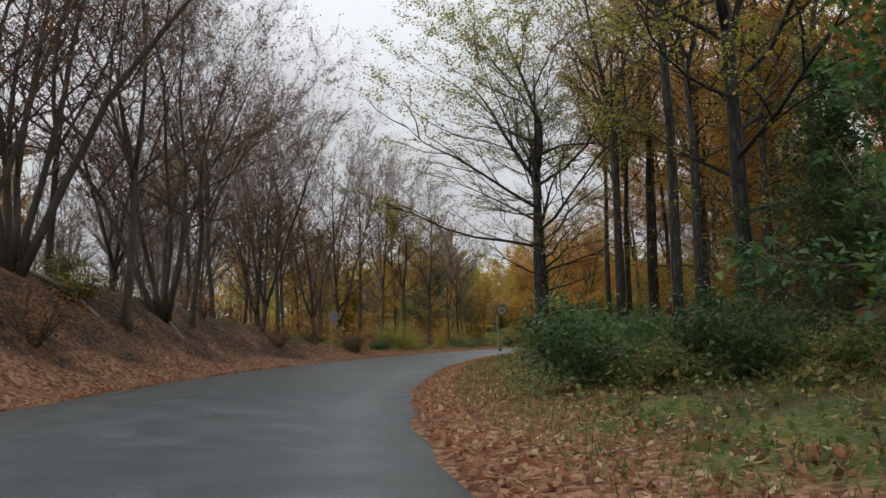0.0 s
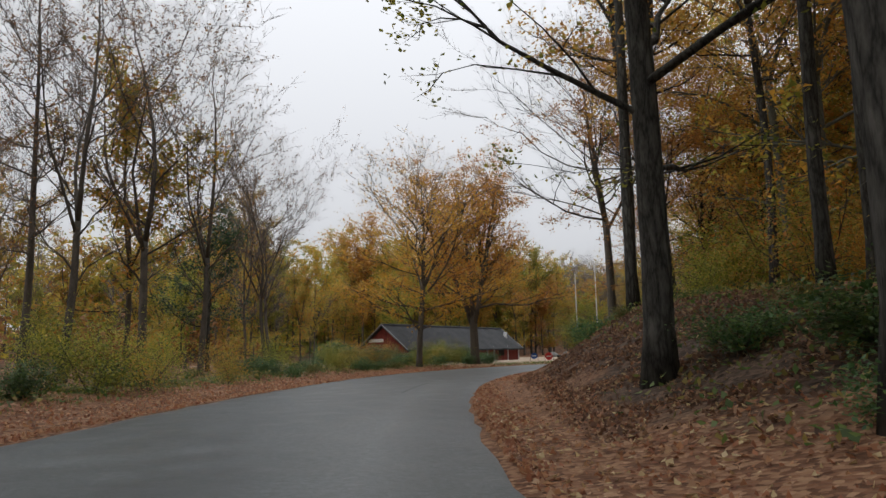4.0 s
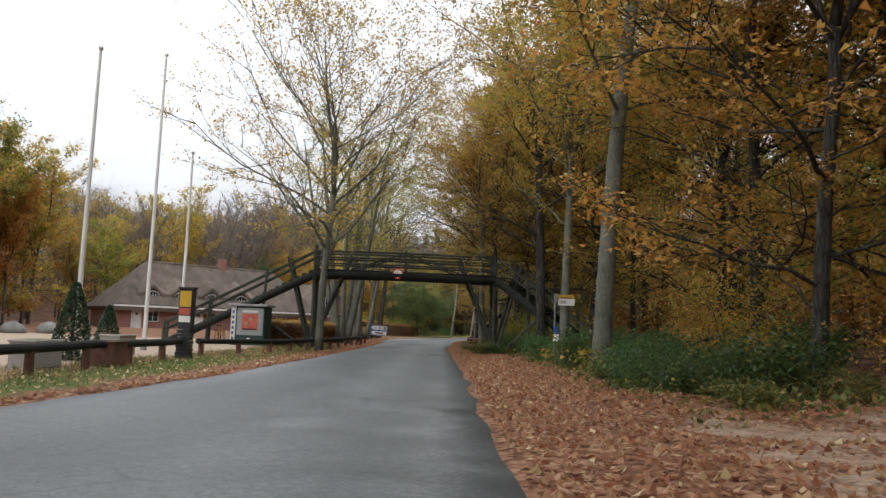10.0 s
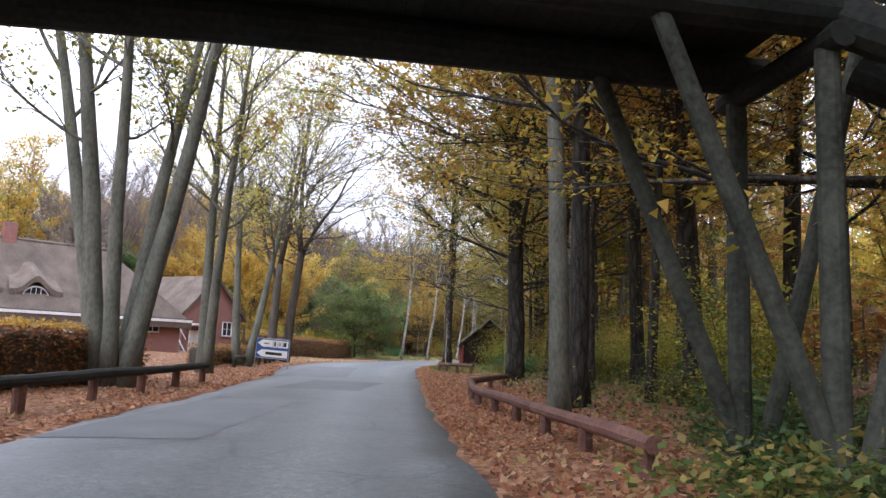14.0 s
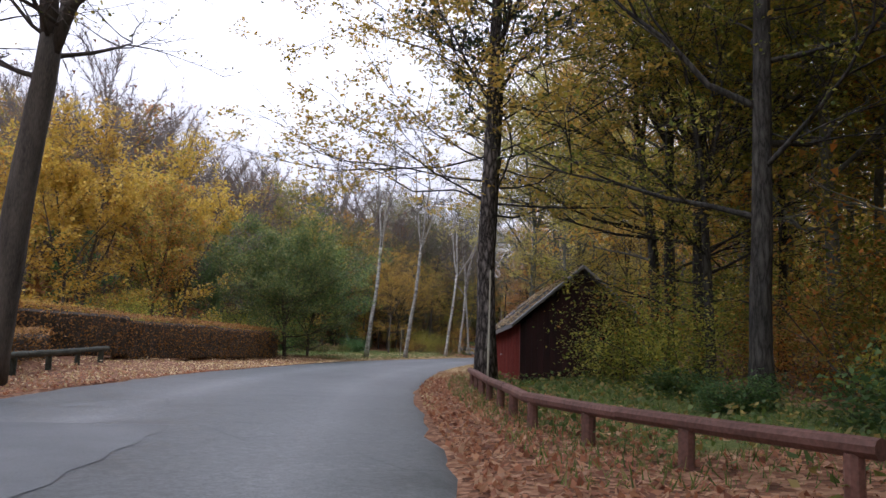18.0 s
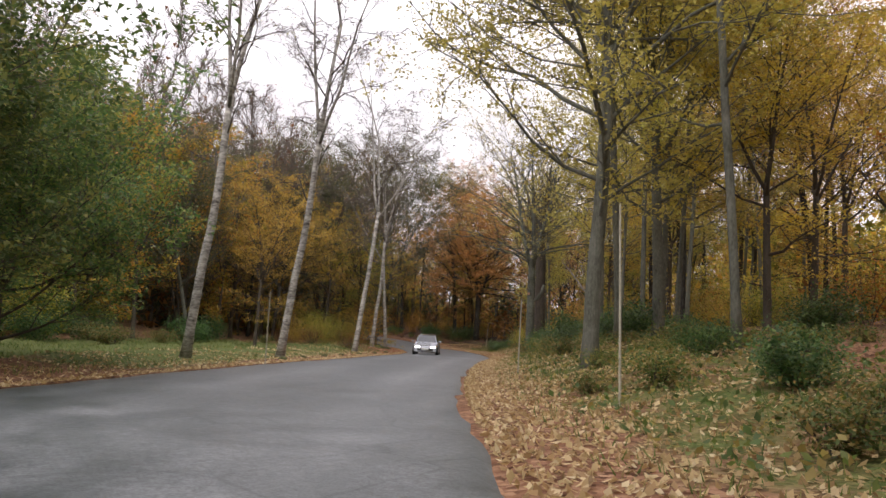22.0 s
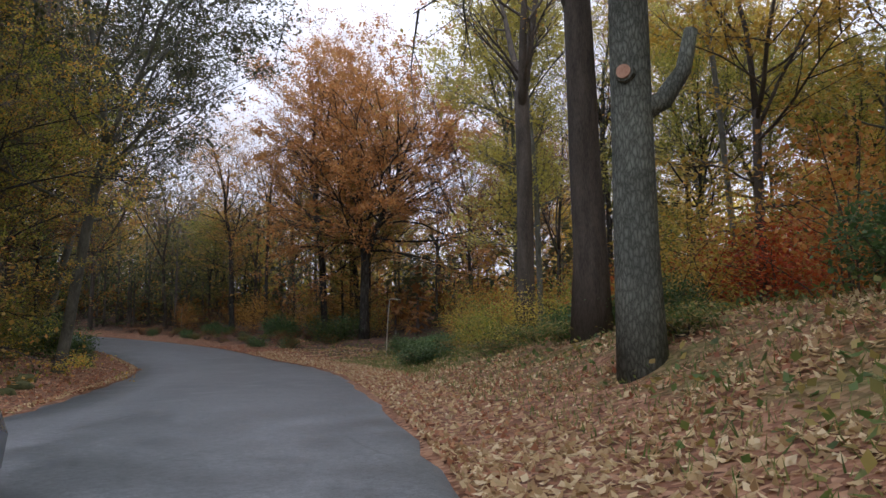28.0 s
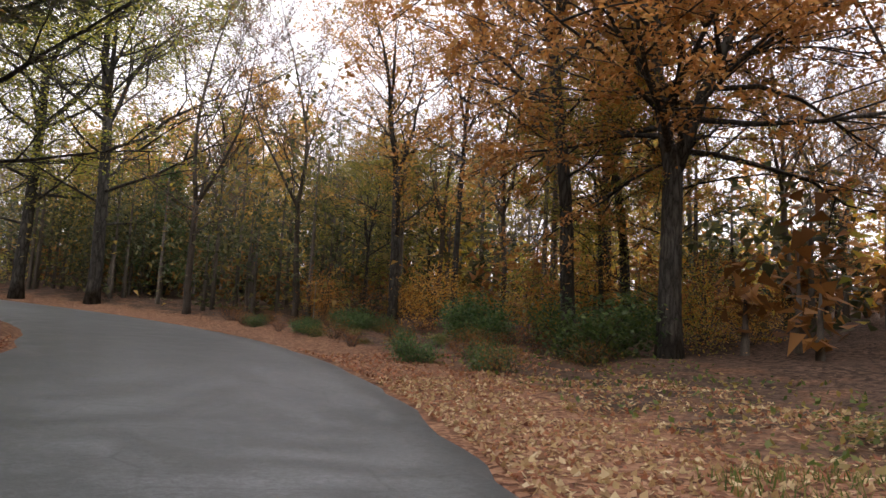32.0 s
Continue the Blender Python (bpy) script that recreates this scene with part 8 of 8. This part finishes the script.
# ---------------------------------------------------------------- hedges


def hedge(points, w, h, label, seed=1, dens=150, material=LEAF_BROWN, top=LEAF_GOLD):
    """A clipped hedge along a line: a twiggy core and leaves all over it."""
    rng = np.random.RandomState(seed)
    x0, y0 = points[0]
    t = thing("hedge", (x0, y0, hz(x0, y0)), 0, label, "hedge", "clipped hedges along the road")
    z0 = hz(x0, y0)
    core = Geo()
    pl = [np.array((x - x0, y - y0, hz(x, y) - z0)) for x, y in points]
    cs = []
    for a, b in zip(pl, pl[1:]):
        L = float(np.linalg.norm(b - a))
        d = (b - a) / L
        ang = math.atan2(d[1], d[0])
        c = (a + b) / 2
        core.box((c[0], c[1], c[2] + h * 0.46), (L, w * 0.78, h * 0.9), ang, 0, 0.1)
        side = np.array((-d[1], d[0], 0))
        n = int(dens * L * (2 * h + w))
        q = rng.rand(n, 1)
        per = rng.rand(n) * (2 * h + w)
        off = np.where(per < h, -w / 2, np.where(per < h + w, per - h - w / 2, w / 2))
        zz = np.where(per < h, per, np.where(per < h + w, h, per - h - w))
        p = a + (b - a) * q + side * off[:, None] + np.array((0, 0, 1)) * zz[:, None] + rng.normal(0, 0.05, (n, 3)) + (0, 0, 0.03)
        cs.append(p)
    core.make("core", BARK, t, "dark twiggy core")
    c = np.concatenate(cs)
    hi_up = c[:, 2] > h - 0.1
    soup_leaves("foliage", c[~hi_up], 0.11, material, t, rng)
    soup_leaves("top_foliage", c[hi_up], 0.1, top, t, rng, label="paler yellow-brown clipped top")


hp = lambda rows: [tuple(map(float, along(s, -l))) for s, l in rows]
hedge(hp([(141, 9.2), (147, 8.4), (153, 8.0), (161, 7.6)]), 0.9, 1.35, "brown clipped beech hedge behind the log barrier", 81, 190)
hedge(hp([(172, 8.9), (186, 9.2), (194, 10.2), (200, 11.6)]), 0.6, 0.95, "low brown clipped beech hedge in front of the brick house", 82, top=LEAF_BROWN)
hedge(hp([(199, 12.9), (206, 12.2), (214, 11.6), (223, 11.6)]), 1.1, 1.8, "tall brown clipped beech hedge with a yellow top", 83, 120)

# ---------------------------------------------------------------- stumps and logs at the bend, scar on the old oak
for (s, l, h, r) in ((299.5, -8.6, 0.5, 0.34), (301, -9.4, 0.42, 0.3), (297.5, -9.2, 0.36, 0.42), (303, -8.8, 0.38, 0.28)):
    x, y = along(s, l)
    t = thing("tree_stump", (x, y, hz(x, y)), s, "mossy old tree stump on the grass", "stump", "stumps at the bend")
    Geo().tube([(0, 0, -0.15), (0.02, 0, 0.1), (0.03, 0.02, h)], [r * 1.35, r * 1.05, r * 0.92], 13).make("stump", MOSS, t, smooth_faces=False)
    Geo().tube([(0.03, 0.02, h), (0.03, 0.02, h + 0.015)], r * 0.86, 13).make("cut_face", SNAPPED, t)
for s, l, L, r, turn in ((302.5, 15.5, 3.4, 0.3, 0.4), (307, 15.0, 2.2, 0.16, 1.2), (24, -10.5, 2.6, 0.08, 0.9), (19, -9.6, 1.8, 0.06, 2.0), (30, -10, 2.0, 0.06, 0.2)):
    x, y = along(s, l)
    t = thing("fallen_log", (x, y, hz(x, y)), turn, "fallen log lying on the woodland floor", "log")
    pts = [(q * L - L / 2, 0.08 * math.sin(3 * q), r * 0.7 + hz(x + math.cos(turn) * (q - 0.5) * L, y + math.sin(turn) * (q - 0.5) * L) - hz(x, y)) for q in np.linspace(0, 1, 6)]
    Geo().tube(pts, [r, r * 1.02, r * 0.95, r * 0.92, r * 0.85, r * 0.7], 10).make("stem", LOG_DARK if r > 0.1 else SNAPPED, t)
    Geo().tube([pts[3], (pts[3][0] + 0.3, 0.35, pts[3][2] + 0.4)], [r * 0.4, r * 0.2], 6).make("broken_limb", SNAPPED, t)

zb = hz(117.3, 153.5)
t = thing("dead_stem", (117.3, 153.5, zb), 0, "thin pale dead stem leaning against a slim trunk", "dead stem")
Geo().tube([(0, 0, -0.1), (-0.9, 1.2, 3.2 - zb), (-2.2, 3.0, 6.1 - zb), (-2.6, 3.5, 6.8 - zb)], [0.07, 0.06, 0.045, 0.02], 8).make("stem", SNAPPED, t)
Geo().tube([(-1.6, 2.1, 4.7 - zb), (-1.7, 2.7, 5.2 - zb)], [0.03, 0.012], 6).make("broken_limb", SNAPPED, t)
stone_rng = random.Random(12)
for s_, l_, r_ in ((277, -7.6, 0.32), (278.2, -7.2, 0.26), (279.4, -7.8, 0.34), (281, -7.3, 0.22), (275.2, -7.9, 0.24), (283.2, -7.6, 0.28), (285.5, -8.2, 0.3), (242, -7.1, 0.16), (245, -7.0, 0.13), (248.5, -6.9, 0.15), (252, -6.8, 0.13), (256, -6.7, 0.16), (260, -6.6, 0.14), (264, -6.5, 0.17)):
    x, y = along(s_, l_)
    t = thing("mossy_stone", (x, y, hz(x, y)), s_, "low mossy stone half sunk in the grass edge", "stone", "stones along the lawn")
    ring = [(0, 0, -0.08), (0.03 * stone_rng.random(), 0.02, r_ * 0.25), (0.05, 0.04 * stone_rng.random(), r_ * 0.55), (0.03, 0.02, r_ * 0.72)]
    Geo().tube(ring, [r_ * 1.15, r_ * 1.2, r_ * 0.8, r_ * 0.2], 9).make("stone", MOSS, t, smooth_faces=True)

# ---------------------------------------------------------------- oncoming car
cx, cy = along(266, -3.7)
car = thing("car", (cx, cy, -0.03), heading(266) - math.pi / 2, "silver hatchback with lit headlamps in the opposite lane", "car")
# local -y is the front
prof = [(-2.1, 0.35, 0.62), (-2.05, 0.62, 0.72), (-1.2, 0.85, 0.8), (-0.95, 0.92, 0.82), (1.7, 0.98, 0.82), (2.05, 0.8, 0.78), (2.1, 0.4, 0.7)]
v, f = [], []
for y, z, hw in prof:
    v += [(-hw - 0.06, y, 0.24), (-hw - 0.1, y, (z + 0.24) / 2), (-hw, y, z), (-hw * 0.5, y, z + 0.03), (hw * 0.5, y, z + 0.03), (hw, y, z), (hw + 0.1, y, (z + 0.24) / 2), (hw + 0.06, y, 0.24)]
for i in range(len(prof) - 1):
    for j in range(7):
        f.append((i * 8 + j, (i + 1) * 8 + j, (i + 1) * 8 + j + 1, i * 8 + j + 1))
f += [tuple(range(8)), tuple(range(len(v) - 1, len(v) - 9, -1))]
link_mesh("body", v, f, SILVER, car, smooth_faces=False)
cabp = [(-0.95, 0.9, 0.78), (-0.2, 1.42, 0.6), (0.9, 1.46, 0.58), (1.95, 0.95, 0.74)]
v = []
for y, z, hw in cabp:
    v += [(-hw - 0.04, y, min(z, 0.92)), (-hw, y, z), (hw, y, z), (hw + 0.04, y, min(z, 0.92))]
link_mesh("greenhouse", v, [(i * 4 + j, (i + 1) * 4 + j, (i + 1) * 4 + j + 1, i * 4 + j + 1) for i in range(3) for j in range(3)], GLASS, car, "dark windows")
v = [(-0.6, -0.2, 1.43), (0.6, -0.2, 1.43), (0.58, 0.9, 1.475), (-0.58, 0.9, 1.475)]
link_mesh("roof", v + [(p[0], p[1], p[2] + 0.03) for p in v], [(3, 2, 1, 0), (4, 5, 6, 7), (0, 1, 5, 4), (1, 2, 6, 5), (2, 3, 7, 6), (3, 0, 4, 7)], SILVER, car)
for sx in (-1, 1):
    Geo().tube([(sx * 0.74, -0.93, 0.92), (sx * 0.59, -0.2, 1.44), (sx * 0.57, 0.9, 1.48), (sx * 0.72, 1.95, 0.95)], 0.035, 6).make("pillar", SILVER, car)
    Geo().box((sx * 0.55, -2.06, 0.6), (0.34, 0.06, 0.13), bev=0.02).make("headlamp", LAMP_ON, car)
    Geo().box((sx * 0.98, -0.75, 0.98), (0.2, 0.12, 0.13), bev=0.03).make("wing_mirror", SILVER, car)
    for y in (-1.35, 1.35):
        wv = Geo().tube([(sx * 0.72, y, 0.31), (sx * 0.92, y, 0.31)], 0.31, 20).make("wheel", RUBBER, car)
        Geo().tube([(sx * 0.9, y, 0.31), (sx * 0.93, y, 0.31)], 0.2, 16).make("rim", GALV, wv)
Geo().box((0, -2.1, 0.42), (1.1, 0.05, 0.16), bev=0.02).make("grille", SIGN_BLACK, car)
Geo().box((0, -2.13, 0.44), (0.5, 0.02, 0.11), bev=0.004).make("number_plate", SIGN_WHITE, car)
Geo().box((0, -2.05, 0.26), (1.5, 0.1, 0.1), bev=0.02).make("bumper_lip", SIGN_BLACK, car)

# ---------------------------------------------------------------- fallen leaves, ground plants and grass


def strew(name, label, zones, size, material, flat=0.12, lift=0.02, seed=1, stand=0.0):
    """Many small leaves lying on the ground over stretches of the plan: count, s from, s to, l from, l to, power towards the first edge."""
    rng = np.random.RandomState(seed)
    cs = []
    for n, s0, s1, l0, l1, p in zones:
        s = rng.uniform(s0, s1, n)
        l = l0 + (l1 - l0) * rng.rand(n) ** p
        edge = np.where(l > 0, np.interp(s, RIGHT_S, RIGHT_L), -np.interp(s, LEFT_S, LEFT_L))
        x, y = along(s, edge + l)
        z = height(x, y)
        inside = np.abs(edge + l) < np.abs(edge)
        z = np.where(inside, 0.03, z)
        cs.append(np.stack([x, y, z + lift + stand * rng.rand(n)], 1))
    ob = soup_leaves(name, np.concatenate(cs), size, material, None, rng, flat=flat)
    return tagged(ob, label, "leaves", kind="stuff")


strew("fallen_leaves", "brown and orange leaves fallen along the road's edges",
      [(16000, -6, 60, -0.35, 3.6, 1.5), (13000, 55, 102, -0.35, 2.2, 1.2), (22000, 100, 142, -0.3, 6, 1.2), (17000, 140, 190, -0.3, 4, 1.2), (7000, 190, 212, -0.2, 3, 1.3), (15000, 268, 318, -0.3, 7, 1.1),
       (7000, -6, 55, 0.3, -3, 1.5), (12000, 50, 104, 0.3, -4, 1.2), (9000, 128, 200, 0.3, -3.4, 1.3), (5000, 262, 320, 0.3, -3, 1.3)], 0.12, FALLEN, 0.3, 0.025, 101)
strew("bank_leaves", "brown fallen leaves on the steep bank, coloured dark for tree shade", [(52000, 52, 101, 1.2, 9, 0.95), (9000, -6, 54, 2.5, 8, 0.9)], 0.125, FALLEN_SHADED, 0.4, 0.03, 105)
strew("pale_fallen_leaves", "pale tan leaves fallen along the road's edges",
      [(30000, 205, 270, -0.35, 6.0, 1.3), (17000, 264, 312, -0.3, 7, 1.2), (7000, 190, 262, 0.3, -4.5, 1.0), (3500, -6, 60, 0.2, 5, 1.2), (2500, 100, 150, 0.2, 6, 1.1), (1500, 100, 135, 0.4, -3, 1)], 0.125, FALLEN_PALE, 0.32, 0.03, 102)
strew("road_leaves", "single pale leaves scattered on the asphalt", [(420, 0, 60, -0.4, -7, 1), (560, 60, 140, -0.3, -6, 1), (800, 140, 205, -0.3, -6, 1), (3400, 200, 310, -0.2, -6.5, 1)], 0.125, FALLEN_PALE, 0.1, 0.02, 103)
strew("verge_plants", "low green bramble and ivy leaves on the verge",
      [(6500, -6, 56, 2.0, 8, 0.8), (2500, 56, 100, 3.5, 9, 0.8), (3200, 112, 142, 2.6, 7, 0.9), (3500, 146, 184, 2.6, 8, 0.8), (2500, 184, 206, 1.6, 7, 0.9), (9500, 214, 268, 1.6, 9, 0.8), (3500, 264, 316, 2.5, 9, 0.8), (3500, 50, 100, -2.0, -7, 0.8), (2500, 262, 316, -2, -7, 0.9)], 0.13, LEAF_BRAMBLE, 0.5, 0.04, 104, 0.28)


def grass(name, label, zones, seed):
    rng = np.random.RandomState(seed)
    vs = []
    for n, s0, s1, l0, l1 in zones:
        s, l = rng.uniform(s0, s1, n), rng.uniform(l0, l1, n)
        edge = np.where(l > 0, np.interp(s, RIGHT_S, RIGHT_L), -np.interp(s, LEFT_S, LEFT_L))
        x, y = along(s, edge + l)
        b = np.stack([x, y, height(x, y) - 0.01], 1)
        a = rng.uniform(0, 6.28, n)
        w = np.stack([np.cos(a), np.sin(a), np.zeros(n)], 1) * 0.012
        tip = b + np.stack([rng.normal(0, 0.06, n), rng.normal(0, 0.06, n), rng.uniform(0.07, 0.2, n)], 1)
        vs.append(np.stack([b - w, b + w, tip], 1).reshape(-1, 3))
    v = np.concatenate(vs)
    tagged(soup(name, v, np.arange(len(v)).reshape(-1, 3), GRASS), label, "grass", kind="stuff")


grass("grass", "short uneven grass on the verges and the lawn", [(16000, -6, 44, 0.9, 7), (12000, 226, 268, -1, -15), (9000, 182, 206, 0.8, 7), (9000, 284, 302, 1.8, 6.2), (6000, 104, 150, -0.8, -3.6), (6000, 262, 292, 1.5, 7), (4000, 30, 100, -2, -6), (5000, 206, 262, 1.0, 5)], 111)

# healed scar and stub limb on the old oak
for ob in list(bpy.data.objects):
    if ob.name.startswith("oak_tree") and ob.parent is None and abs(ob.location.x - 123.4) < 0.2:
        ob["label"] = "old oak with a thick grey-green trunk and pale branch scar"
        inv = ob.matrix_basis.inverted()
        zb = hz(123.4, 165.2)
        away = Vector((116.0 - 123.4, 164.8 - 165.2, 0)).normalized()
        side = Vector((0.55, -0.83, 0))
        for name, r0, r1, m in (("branch_scar", 0.17, 0.15, BARK_OAK), ("scar_face", 0.125, 0.11, WOUND)):
            c = Vector((123.4, 165.2, zb + 4.55)) + away * 0.34
            k = 0.05 if name == "branch_scar" else 0.075
            Geo().tube([inv @ (c - away * 0.1), inv @ (c + away * k)], [r0, r1], 14).make(name, m, ob, smooth_faces=False)
        base = Vector((123.4, 165.2, zb + 3.95))
        pts = [base, base + side * 0.5 + Vector((0, 0, 0.25)), base + side * 0.85 + Vector((0, 0, 0.75)), base + side * 1.0 + Vector((0, 0, 1.4))]
        Geo().tube([inv @ p for p in pts], [0.2, 0.16, 0.13, 0.11], 10).make("stub_limb", BARK_OAK, ob, smooth_faces=True)
